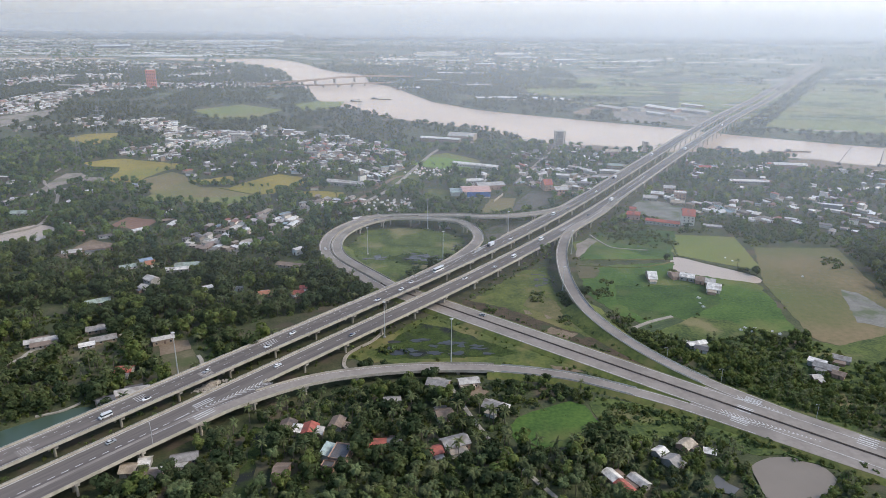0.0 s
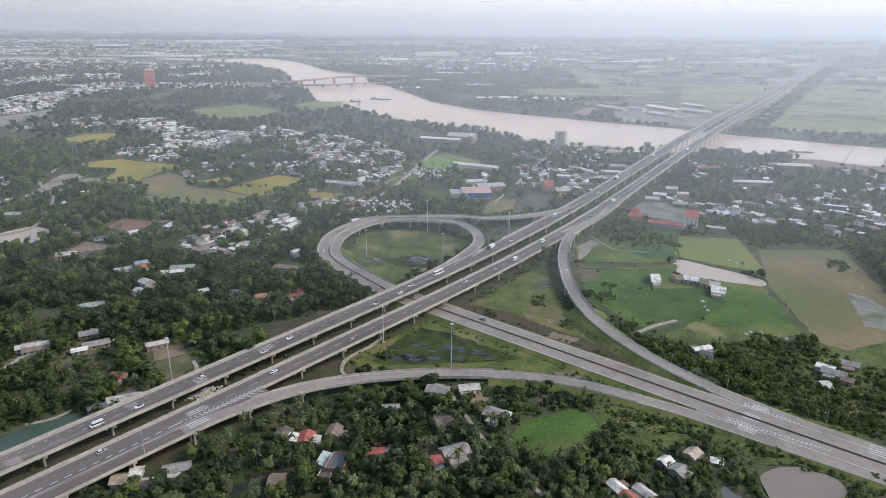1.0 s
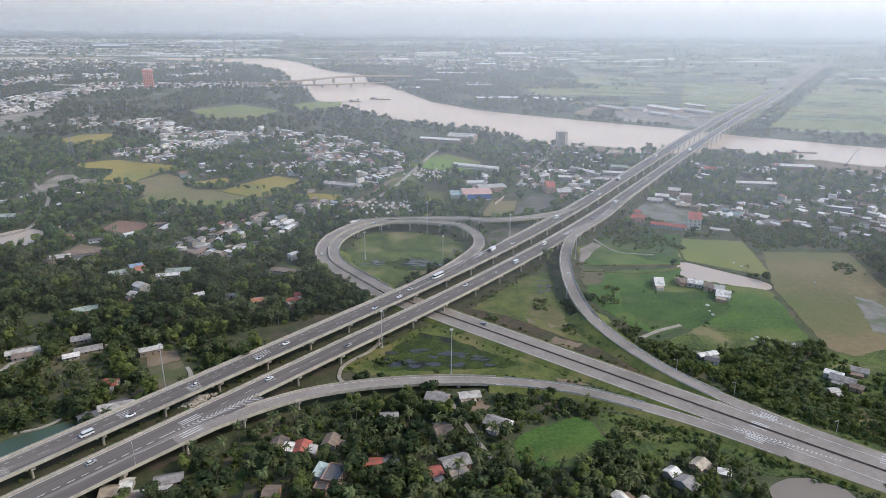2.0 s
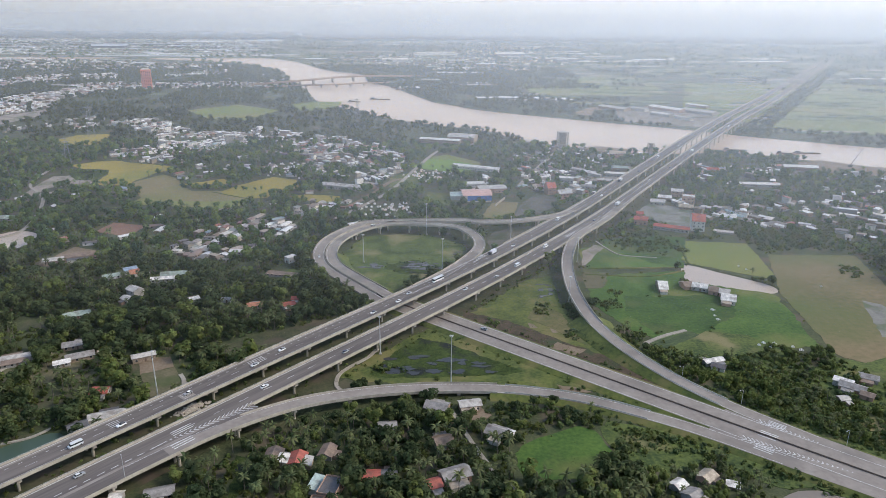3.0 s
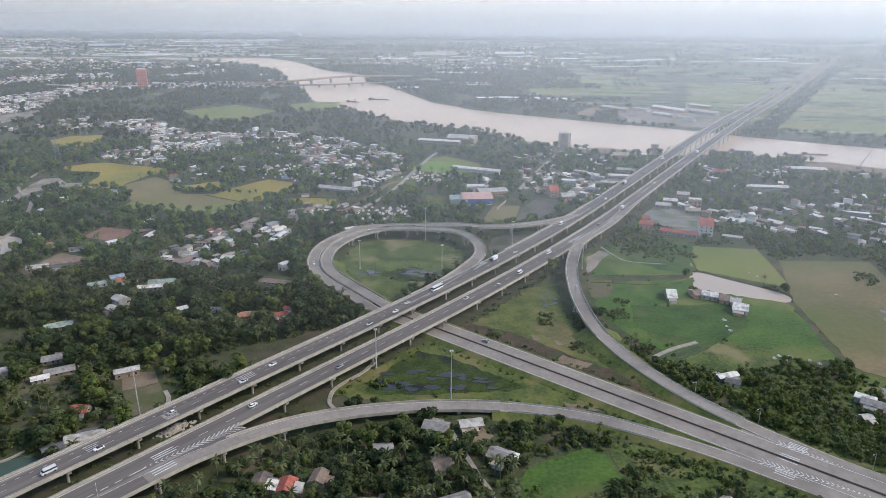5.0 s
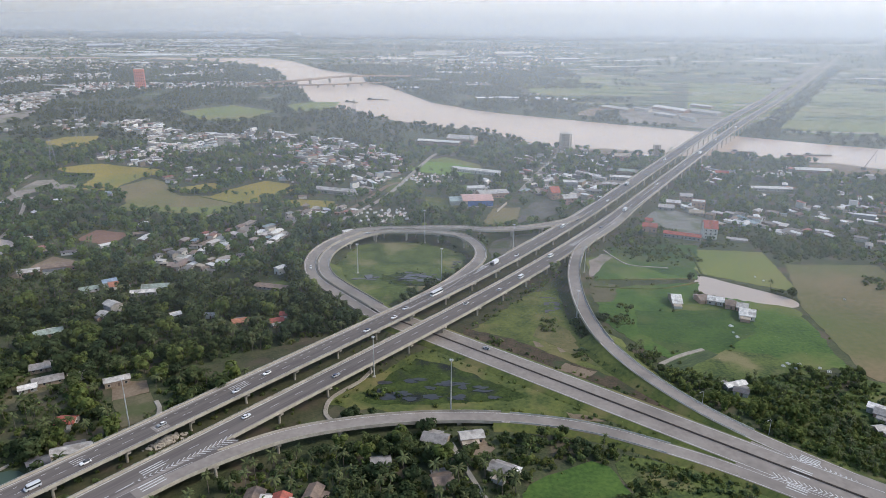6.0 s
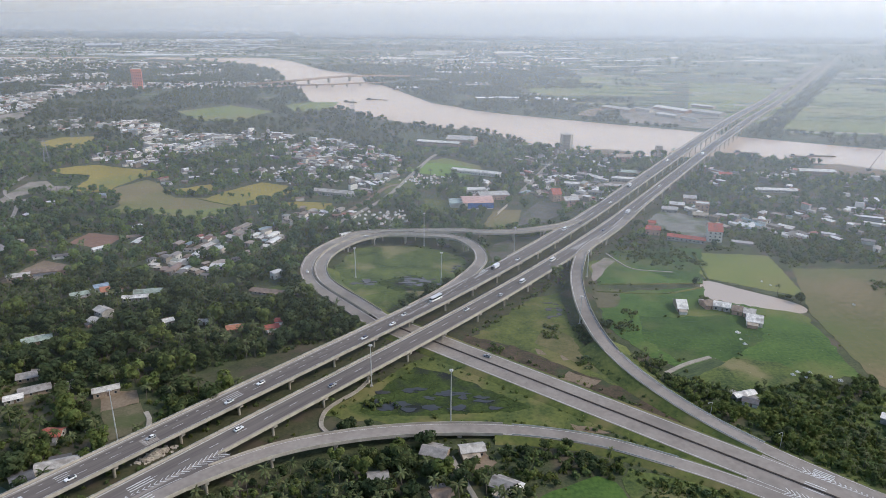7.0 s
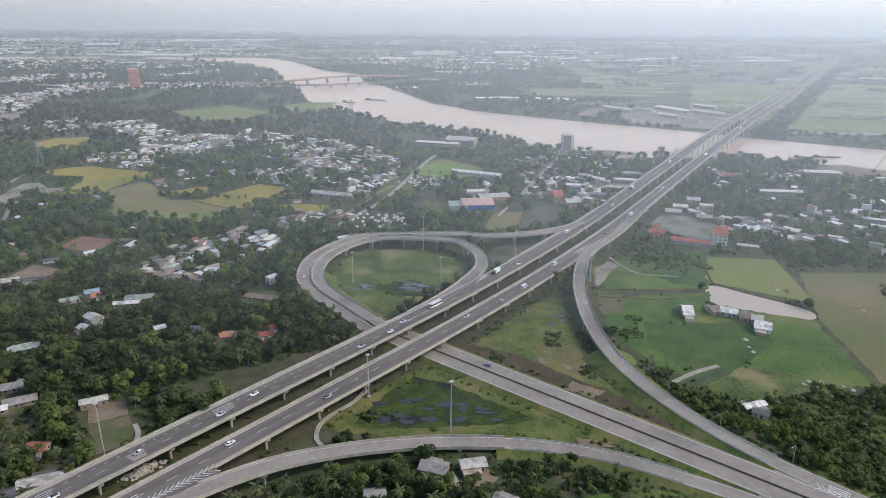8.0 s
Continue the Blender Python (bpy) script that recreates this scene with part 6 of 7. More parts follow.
def palm_shapes(seed, fronds=20, leaflets=0):
    """A leaning palm. With leaflets each frond is a rib with leaflets hanging on both sides, without them one slim arched blade."""
    rng = random.Random(seed)
    h = rng.uniform(6.5, 11)
    bx, by = rng.uniform(-1.2, 1.2), rng.uniform(-1.2, 1.2)
    trunk, crown = Shape(), Shape()
    pts = [(0, 0, -0.3), (bx * 0.25, by * 0.25, h * 0.35), (bx * 0.6, by * 0.6, h * 0.7), (bx, by, h)]
    for i in range(3):
        trunk.tube(pts[i], pts[i + 1], 0.24 - 0.04 * i, 0.2 - 0.04 * i, 5, False)
    stations = leaflets + 2 if leaflets else 4
    for k in range(fronds):
        a = 2 * math.pi * (k * 0.382 + rng.uniform(-0.04, 0.04))
        ang = rng.uniform(-0.35, 1.2)
        L = rng.uniform(3.0, 4.6)
        d = Vector((math.cos(a), math.sin(a), 0))
        side = Vector((-math.sin(a), math.cos(a), 0))
        down = Vector((0, 0, 1))
        rib, ways = [Vector((bx, by, h))], []
        for i in range(stations - 1):
            way = d * math.cos(ang) + down * math.sin(ang)
            ways.append(way)
            rib.append(rib[-1] + way * (L / (stations - 1)))
            ang -= 1.7 / (stations - 1)
        ways.append(ways[-1])
        vs, fs = [], []
        for i, p in enumerate(rib):
            u = i / (stations - 1)
            w = 0.09 if leaflets else 0.08 + 0.46 * math.sin(math.pi * min(1, u * 0.93 + 0.07))
            drop = down * (w * 0.5)
            vs += [tuple(p - side * w - drop), tuple(p + side * w - drop)] if leaflets else [tuple(p - side * w - drop), tuple(p), tuple(p + side * w - drop)]
        for i in range(stations - 1):
            fs += [(2 * i, 2 * i + 1, 2 * i + 3, 2 * i + 2)] if leaflets else [(3 * i, 3 * i + 1, 3 * i + 4, 3 * i + 3), (3 * i + 1, 3 * i + 2, 3 * i + 5, 3 * i + 4)]
        if leaflets:
            for i in range(1, stations):
                u = i / (stations - 1)
                reach = 0.95 * math.sin(math.pi * min(1, u * 0.8 + 0.2)) + 0.12
                for sg in (-1, 1):
                    p, w = rib[i], ways[i] * 0.22
                    tip = p + side * (sg * reach) + ways[i] * 0.35 - down * (reach * rng.uniform(0.25, 0.75))
                    base = len(vs)
                    vs += [tuple(p - w), tuple(tip - w * 0.45), tuple(tip + w * 0.45), tuple(p + w)]
                    fs.append((base, base + 1, base + 2, base + 3))
        crown.add(vs, fs)
    return trunk, crown


def triangles(faces):
    return [t for f in faces for t in ([f] if len(f) == 3 else [(f[0], f[k], f[k + 1]) for k in range(1, len(f) - 1)])]


def leaf_mesh(name, verts, tris, mats, which):
    me = bpy.data.meshes.new(name)
    me.vertices.add(len(verts))
    me.vertices.foreach_set("co", np.asarray(verts, np.float32).ravel())
    me.loops.add(len(tris) * 3)
    me.loops.foreach_set("vertex_index", np.asarray(tris, np.int32).ravel())
    me.polygons.add(len(tris))
    me.polygons.foreach_set("loop_start", np.arange(0, len(tris) * 3, 3, dtype=np.int32))
    for m in mats:
        me.materials.append(m)
    me.polygons.foreach_set("material_index", np.asarray(which, np.int32))
    me.update(calc_edges=True)
    return me


def forest(name, label, kinds, sites):
    """Joins many trees into one mesh. kinds: (trunk, crown, leaf material index); sites: (kind, x, y, scale, turn)."""
    packs = []
    for trunk, crown, mi in kinds:
        wood, nt = (triangles(trunk.f), len(trunk.v)) if trunk else ([], 0)
        leaves = triangles(crown.f)
        v = np.array((trunk.v if trunk else []) + crown.v)
        f = np.array(wood + [tuple(i + nt for i in q) for q in leaves])
        packs.append((v, f, np.array([0] * len(wood) + [mi] * len(leaves))))
    allv, allf, allw, base = [], [], [], 0
    for k, x, y, s, a in sites:
        v, f, w = packs[k]
        ca, sa = math.cos(a) * s, math.sin(a) * s
        q = np.empty_like(v)
        q[:, 0], q[:, 1], q[:, 2] = x + v[:, 0] * ca - v[:, 1] * sa, y + v[:, 0] * sa + v[:, 1] * ca, v[:, 2] * s
        allv.append(q)
        allf.append(f + base)
        allw.append(w)
        base += len(v)
    if not allv:
        return
    me = leaf_mesh(name, np.concatenate(allv), np.concatenate(allf), [M["bark"], M["leaf"], M["palm"], M["tuft"], M["leaf_light"], M["leaf_dark"]], np.concatenate(allw))
    tagged(new(name, me), label, "trees", kind="stuff")


def sites_in(y0, y1, gap, reach, rng, keep=1.0):
    out = []
    y = y0
    while y < y1:
        half = reach * y + 60
        x = -half
        while x < half:
            px, py = x + rng.uniform(-0.45, 0.45) * gap, y + rng.uniform(-0.45, 0.45) * gap
            if not blocked(px, py) and rng.random() < keep:
                out.append((px, py))
            x += gap
        y += gap
    return out


for cx_, cy_, r_ in ((-52, 668, 24), (-15, 815, 24), (-190, 850, 26), (40, 768, 14)):
    clear_disc(cx_, cy_, r_)
for mx_, my_ in ((-142, 327), (-35, 377), (5, 343)):
    clear_disc(mx_, my_ - 4, 6)
WOOD = random.Random(3)
NEAR_TREES = [tree_shapes(20 + i, 1050, 0.80, 1.1) for i in range(6)]
WOOD_TREES = [tree_shapes(30 + i, 300, 1.35, 1.2, 0) for i in range(6)]
NEAR_PALMS = [palm_shapes(40 + i, 26, 8) for i in range(6)]
WOOD_PALMS = [palm_shapes(50 + i, 16) for i in range(6)]
MID_TREES = [tree_shapes(60 + i, 116, 2.2, 1.2, 0) for i in range(6)]
MID_PALMS = [palm_shapes(80 + i, 14) for i in range(3)]
FAR_TREES = [tree_shapes(90 + i, 36, 4.4, 1.6, 0) for i in range(5)]


def growth(x, y):
    """Tells palms from broad trees and dense wood from thin, in patches."""
    return noise.noise((x * 0.018, y * 0.018, 3.0)), noise.noise((x * 0.03, y * 0.03, 9.0))


tree_things = [(*t, M[key], "broad_tree", "leafy green tree with a rounded uneven crown", "leafy trees") for t, key in zip(NEAR_TREES, ("leaf", "leaf_light", "leaf", "leaf_dark", "leaf", "leaf_dark"))]
palm_things = [(*t, M["palm"], "palm_tree", "coconut palm with a thin trunk and drooping fronds", "coconut palms") for t in NEAR_PALMS]
THINGS = []
for trunk, crown, leafm, name, label, group in tree_things + palm_things:
    t = thing(name, label, "tree" if name == "broad_tree" else "palm", group, at=pose(0, -400, 0))
    part("trunk", trunk, M["bark"], t)
    leaves = triangles(crown.f)
    me = leaf_mesh("crown", crown.v, leaves, [leafm], [0] * len(leaves))
    part("crown", me, leafm, t)
    THINGS.append([t, False])


HOME_GRID = {}
for hx, hy, hr in HOMES:
    if hy < 700:
        for k_ in range(int((hy - 40) // 20), int(hy // 20) + 1):
            HOME_GRID.setdefault((int(hx // 20), k_), []).append((hx, hy, hr))


def garden(x, y):
    """How tall a tree may stand in the gardens south of a home."""
    most = 9.0
    for i_ in (-1, 0, 1):
        for hx, hy, hr in HOME_GRID.get((int(x // 20) + i_, int(y // 20)), ()):
            if abs(hx - x) < hr + 1.0 and 0 < hy - y < 32:
                most = min(most, (0.45 if y < 345 else 0.16) + (hy - y) * 19.0 / y)
    return most


def plant(k, x, y, s, turn):
    t, taken = THINGS[k]
    m = pose(x, y, 0, 0, 0, math.degrees(turn))
    t.scale = (s, s, s)
    if taken:
        copy_thing(t, m)
    else:
        t.matrix_basis = m @ Matrix.Diagonal((s, s, s, 1))
        THINGS[k][1] = True


GARDENS = [ring for name, ring, mat, label in FIELDS if name == "garden"]
counts = [0, 0]
near_sites = []
for x, y in sites_in(150, 530, 5.6, 0.68, WOOD) + [q for q in sites_in(250, 420, 5.0, 0.68, WOOD) if q[0] > 60]:
    pn, dn = growth(x, y)
    if dn < -0.32 and WOOD.random() < 0.7 or WOOD.random() < 0.6 and any(inside(g_, x, y) for g_ in GARDENS):
        continue
    if (x > 85 and y < 420) or (x > 15 and 300 < y < 332):
        low = 0.6
    else:
        low = 1.0
    palm = WOOD.random() < (0.34 if y < 345 else 0.26) + pn * 1.2
    s, a = WOOD.uniform(0.6, 1.0) if palm else WOOD.choice((0.5, 0.65, 0.8, 1.0, 1.15) if y < 345 or x > 0 else (0.55, 0.7, 0.85, 1.05, 1.4)) * WOOD.uniform(0.9, 1.1), WOOD.uniform(0, 6.28)
    s = min(s * low, garden(x, y))
    if s < 0.3:
        continue
    if x > 130 and y < 412 and WOOD.random() < 0.25:
        continue
    # on the near right paler leaf kinds imitate the haze over this wood
    k = WOOD.choice((1, 4, 4, 4)) if x > 85 and y < 420 and not palm else WOOD.randrange(6)
    if x > 85 and y < 420 and WOOD.random() < (0.4 if x > 175 else 0.15) or x < -125 and y > 335 and WOOD.random() < 0.16:
        continue
    if y < 345 and x > -150 and counts[palm] < 290:
        counts[palm] += 1
        plant(k + (6 if palm else 0), x, y, s, a)
    else:
        near_sites.append((k + (6 if palm else 0), x, y, s, a))
forest("woodland_near", "dense green wood of leafy trees and coconut palms", [(t, c, mi) for (t, c), mi in zip(WOOD_TREES, (1, 1, 5, 1, 4, 5))] + [(t, c, 2) for t, c in WOOD_PALMS], near_sites)
mid_sites = []
for x, y in sites_in(530, 1010, 8.5, 0.68, WOOD):
    pn, dn = growth(x, y)
    if dn < -0.4 and WOOD.random() < 0.6:
        continue
    if x > 100 and y < 680 and WOOD.random() < 0.45:
        continue
    palm = WOOD.random() < 0.2 + pn * 0.6
    mid_sites.append((6 + WOOD.randrange(3) if palm else WOOD.randrange(6), x, y, WOOD.uniform(0.6, 1.15) * (0.75 if x > 100 and y < 680 else 1.0), WOOD.uniform(0, 6.28)))
for row in ([(-282, 746), (-264, 744), (-240, 747), (-214, 745), (-196, 743)], [(-186, 706), (-177, 720), (-170, 727)], [(-288, 761), (-292, 780), (-289, 791)], [(-449, 827), (-431, 818), (-413, 816), (-397, 820)], [(-147, 732), (-130, 743), (-116, 753)]):
    for x, y, *_ in curve(row, 6.5):
        mid_sites.append((WOOD.randrange(6), x + WOOD.uniform(-2, 2), y + WOOD.uniform(-2, 2), WOOD.uniform(0.4, 0.75), WOOD.uniform(0, 6.28)))
forest("woodland_middle", "dense green wood between the villages", [(t, c, mi) for (t, c), mi in zip(MID_TREES, (1, 5, 1, 1, 4, 1))] + [(t, c, 2) for t, c in MID_PALMS], mid_sites)


def in_town(x, y):
    return any(inside(c_[0], x, y) for c_ in FAR_CLUSTERS)


far_sites = []
for x, y in sites_in(1010, 2350, 13.5, 0.68, WOOD):
    if in_river(x, y):
        continue
    pn, dn = growth(x * 0.4, y * 0.4)
    if (x > 380 and y > 1150 and dn < 0.3) or dn < -0.3 or (in_town(x, y) and WOOD.random() < 0.62):
        continue
    far_sites.append((WOOD.randrange(5), x, y, WOOD.uniform(0.5, 0.95), WOOD.uniform(0, 6.28)))
for off in (-34, -46, -58):
    for x, y, *_ in deck_line(off, 1160, 2700, 13.0):
        if not in_river(x, y) and not in_river(x + 15, y - 15) and WOOD.random() < 0.85:
            far_sites.append((WOOD.randrange(5), x + WOOD.uniform(-5, 5), y + WOOD.uniform(-5, 5), WOOD.uniform(0.6, 1.0), WOOD.uniform(0, 6.28)))
forest("woodland_far", "distant green wood along the river", [(t, c, 1) for t, c in FAR_TREES], far_sites)
hazy_sites = []
for x, y in sites_in(2350, 4300, 44, 0.68, WOOD):
    pn, dn = growth(x * 0.15, y * 0.15)
    if dn < 0.0 or in_river(x, y) or (in_town(x, y) and WOOD.random() < 0.7):
        continue
    hazy_sites.append((WOOD.randrange(5), x, y, WOOD.uniform(0.8, 1.4), WOOD.uniform(0, 6.28)))
forest("woodland_horizon", "tree lines far off in the haze", [(t, c, 1) for t, c in FAR_TREES], hazy_sites)

# low bushes that close the gaps between the trees
def bush_shapes(seed, count, size):
    rng = random.Random(seed)
    crown = Shape()
    lobes = []
    for k in range(4):
        a, q = rng.uniform(0, 6.28), rng.uniform(0.2, 1.2)
        lobes.append(((math.cos(a) * q, math.sin(a) * q, 0.5), (1.0, 1.0, rng.uniform(0.8, 1.5))))
    leaf_clumps(rng, lobes, count, size, crown)
    return None, crown


BUSHES = [bush_shapes(120 + i, 30, 1.2) for i in range(5)]
bush_sites = []
for x, y in sites_in(160, 640, 3.9, 0.68, WOOD, 0.85):
    pn, dn = growth(x, y)
    if dn > -0.45:
        bush_sites.append((WOOD.randrange(5), x, y, WOOD.uniform(0.6, 1.5), WOOD.uniform(0, 6.28)))


def in_ponds(x, y):
    return any(inside(p[0], x, y) for p in PONDS.values())


for line, off in ((SOUTH_RAMP, -7.5), (EAST_RAMP, -7.0), (EAST_RAMP, 7.5), (GROUND_ROAD, 15), (GROUND_ROAD, -15), (SOUTH_RAMP, 8), (SOUTH_RAMP, -10.5), (SOUTH_RAMP, -13), (SOUTH_RAMP, -15.5), (SOUTH_RAMP, -18), (wide_end, 19), (wide_end, 22), (wide_end, 25), (wide_end, -19), (wide_end, -22), (wide_end, -25), (EAST_RAMP, 9.5)):
    for x, y, z, tx, ty in shifted(line, off):
        if WOOD.random() < 0.8 and z < 5 and not (in_ponds(x, y) or off > 0 and line is GROUND_ROAD and abs(x) < 20):
            bush_sites.append((WOOD.randrange(5), x + WOOD.uniform(-2, 2), y + WOOD.uniform(-2, 2), WOOD.uniform(0.3, 0.8), WOOD.uniform(0, 6.28)))
for name, ring, mat, label in FIELDS:
    if name in ("meadow", "marsh_pool") and mat not in ("verge", "scrub"):
        for x, y in ragged(ring, 4.0, 2.0):
            if WOOD.random() < (0.15 if "lush" in mat else 0.35) and y < 640:
                bush_sites.append((WOOD.randrange(5), x, y, WOOD.uniform(0.3, 0.9), WOOD.uniform(0, 6.28)))
for x, y in [(u, v) for line in (deck_line(0, 20, 330, 2.5), deck_line(3, 20, 330, 3.5), deck_line(-22, 200, 900, 4.0), deck_line(22, 40, 420, 2.5), deck_line(-12, 20, 330, 4.0), deck_line(12, 20, 330, 4.0)) for u, v, *_ in line]:
    if WOOD.random() < 0.8:
        bush_sites.append((WOOD.randrange(5), x + WOOD.uniform(-4, 4), y + WOOD.uniform(-4, 4), WOOD.uniform(0.35, 1.0), WOOD.uniform(0, 6.28)))
for cx_, cy_, r_, n_ in ((112, 446, 9, 26), (176, 491, 5, 10), (196, 560, 5, 14), (170, 560, 8, 16), (120, 470, 5, 8), (66, 440, 8, 14), (78, 404, 6, 12), (30, 420, 6, 10), (-30, 360, 8, 12), (310, 512, 10, 26), (200, 384, 8, 16), (130, 385, 8, 14), (165, 585, 24, 90), (185, 575, 14, 40), (150, 572, 12, 30), (90, 420, 6, 16)):
    for _ in range(n_):
        bush_sites.append((WOOD.randrange(5), cx_ + WOOD.gauss(0, r_ * 0.5), cy_ + WOOD.gauss(0, r_ * 0.5), WOOD.uniform(0.5, 1.5), WOOD.uniform(0, 6.28)))
for x, y, *_ in curve([(82, 448), (86, 428), (86, 408), (91, 393), (98, 377), (108, 361)], 1.1):
    for _ in range(2):
        bush_sites.append((WOOD.choice((0, 2, 2)), x + WOOD.gauss(0, 1.6), y + WOOD.gauss(0, 1.6), WOOD.uniform(0.5, 1.1), WOOD.uniform(0, 6.28)))
for _ in range(900):
    x, y = WOOD.uniform(14, 128), WOOD.uniform(338, 436)
    if 326 < x * AX + y * AY < 362 and noise.noise((x * 0.12, y * 0.12, 9.0)) > 0.05 and not blocked(x, y):
        bush_sites.append((WOOD.randrange(5), x, y, WOOD.uniform(0.2, 0.5), WOOD.uniform(0, 6.28)))
THICKET = [ring for name, ring, mat, label in FIELDS if name == "thicket"][0]
for _ in range(2600):
    x, y = WOOD.uniform(132, 238), WOOD.uniform(268, 410)
    if inside(THICKET, x, y) and not blocked(x, y):
        bush_sites.append((WOOD.choice((1, 3, 3, 4, 0)), x, y, WOOD.choice((0.4, 0.6, 0.8, 1.1)), WOOD.uniform(0, 6.28)))
SLOPE = [ring for name, ring, mat, label in FIELDS if label == "weedy green slope below the ramp"][0]
for _ in range(5200):
    x, y = WOOD.uniform(55, 220), WOOD.uniform(230, 330)
    if inside(SLOPE, x, y) and noise.noise((x * 0.07, y * 0.07, 4.0)) > -0.12:
        bush_sites.append((WOOD.randrange(5), x, y, WOOD.choice((0.22, 0.3, 0.3, 0.4, 0.5, 0.75, 1.1)), WOOD.uniform(0, 6.28)))
for pts in BUNDS:
    for x, y, *_ in curve(pts, 4.0):
        if WOOD.random() < 0.12 and y < 640:
            bush_sites.append((WOOD.randrange(5), x + WOOD.uniform(-1, 1), y, WOOD.uniform(0.25, 0.8), WOOD.uniform(0, 6.28)))
TUFTS = []
for name, ring, mat, label in FIELDS:
    if name in ("meadow", "marsh_pool"):
        r_ = np.array(ring)
        for _ in range(int(np.prod(r_.max(0) - r_.min(0)) / (1.8 if name == "marsh_pool" else 7.0))):
            x, y = WOOD.uniform(r_[:, 0].min(), r_[:, 0].max()), WOOD.uniform(r_[:, 1].min(), r_[:, 1].max())
            if mat == "lush" and WOOD.random() < 0.75:
                continue
            if y < 620 and inside(ring, x, y) and noise.noise((x * 0.06, y * 0.06, 1.0)) > (-0.25 if name == "marsh_pool" else -0.05):
                TUFTS.append((WOOD.randrange(5), x, y, WOOD.uniform(0.1, 0.2), WOOD.uniform(0, 6.28)))
TUFTS = [q for q in TUFTS if all((q[1] - x) ** 2 + (q[2] - y) ** 2 > 90 for line in (SOUTH_RAMP, EAST_RAMP, INNER_RAMP, NORTH_RAMP) for x, y, *_ in line[::2]) and abs(q[1] * AX + q[2] * AY - 325) > 13]
forest("grass_tufts", "tufts of taller grass and weeds in the meadows", [(None, c, 3) for _, c in BUSHES], TUFTS)
forest("undergrowth", "low green bushes and weeds between the trees", [(None, c, mi) for (_, c), mi in zip(BUSHES, (1, 3, 1, 4, 3))], bush_sites)


# ---------------------------------------------------------------- masts, lamps and pylons
def mast_parts(top, h):
    part("pole", Shape().tube((0, 0, 0), (0, 0, h), 0.34, 0.16, 10), M["steel"], top)
    part("base", Shape().box(0, 0, 0.3, 1.6, 1.6, 0.6), M["concrete"], top)
    part("head", Shape().tube((0, 0, h - 0.25), (0, 0, h + 0.15), 0.6, 0.6, 12), M["steel"], top)
    for k in range(6):
        a = k * math.pi / 3
        part("floodlight", Shape().box(math.cos(a) * 0.85, math.sin(a) * 0.85, h - 0.15, 0.45, 0.4, 0.3, math.degrees(a)), M["roof_white"], top)


MASTS = [(-142, 327, 27.3), (-35, 377, 23.6), (5, 343, 29.0), (-61, 526, 22.6), (-14, 595, 28.0), (0, 512, 24.5), (85, 451, 19.0), (58, 585, 20.0), (105, 530, 20.0)]
for x, y, h in MASTS:
    t = thing("light_mast", "tall steel floodlight mast beside the interchange", "light mast", "floodlight masts", at=pose(x, y, 0))
    mast_parts(t, h)


def street_lamp(x, y, z, turn, h=9.0):
    t = thing("street_lamp", "grey steel street lamp with one curved arm", "street lamp", "street lamps", at=pose(x, y, z, 0, 0, turn))
    part("pole", Shape().tube((0, 0, 0), (0, 0, h), 0.12, 0.08, 8), M["steel"], t)
    part("arm", Shape().tube((0, 0, h - 0.1), (1.2, 0, h + 0.5), 0.07, 0.06, 6).tube((1.2, 0, h + 0.5), (2.6, 0, h + 0.7), 0.06, 0.05, 6), M["steel"], t)
    part("lamp_head", Shape().box(2.9, 0, h + 0.68, 0.9, 0.3, 0.16), M["steel"], t)


street_lamp(*at_sn(117, MID - 26.6), 7.9, 120)
for x, y in ((184, 292), (150, 326), (128, 350), (214, 268)):
    street_lamp(x, y, 0.6, 215, 8.0)


M["pylon"] = plain("dull_lattice_steel", (0.24, 0.25, 0.25), 0.6)


def pylon(x, y, h, turn):
    t = thing("power_pylon", "steel lattice power pylon with three cross arms", "pylon", "power pylons", at=pose(x, y, 0, 0, 0, turn))
    w0, w1 = h * 0.11, h * 0.02
    for sx in (-1, 1):
        for sy in (-1, 1):
            part("leg", Shape().tube((sx * w0, sy * w0, 0), (sx * w1, sy * w1, h), 0.14, 0.09, 4), M["pylon"], t)
    n = 7
    for k in range(n):
        z0, z1 = h * k / n, h * (k + 1) / n
        a, b = w0 + (w1 - w0) * k / n, w0 + (w1 - w0) * (k + 1) / n
        br = Shape()
        for (ax, ay), (bx, by) in (((-1, -1), (1, -1)), ((1, -1), (1, 1)), ((1, 1), (-1, 1)), ((-1, 1), (-1, -1))):
            br.tube((ax * a, ay * a, z0), (bx * b, by * b, z1), 0.05, 0.05, 4)
            br.tube((bx * a, by * a, z0), (ax * b, ay * b, z1), 0.05, 0.05, 4)
        part("bracing", br, M["pylon"], t)
    for z in (0.7, 0.82, 0.94):
        part("cross_arm", Shape().box(0, 0, h * z, h * 0.3, 0.3, 0.3), M["pylon"], t)


pylon(-467, 871, 33, 20)
pylon(-527, 1054, 46, 20)
pylon(-150, 1235, 37, 20)


# ---------------------------------------------------------------- vehicles
M["car_paint"] = chooser("car_paint", [(0.75, 0.75, 0.75), (0.06, 0.06, 0.065), (0.62, 0.63, 0.64), (0.80, 0.80, 0.79), (0.30, 0.31, 0.32), (0.05, 0.07, 0.14)], "object", 0.3, 0.0, 0.08)
M["van_paint"] = chooser("van_paint", [(0.80, 0.80, 0.79), (0.76, 0.77, 0.78), (0.60, 0.61, 0.62)], "object", 0.35, 0.0, 0.08)
M["tyre"] = plain("tyre_rubber", (0.025, 0.025, 0.025), 0.9)
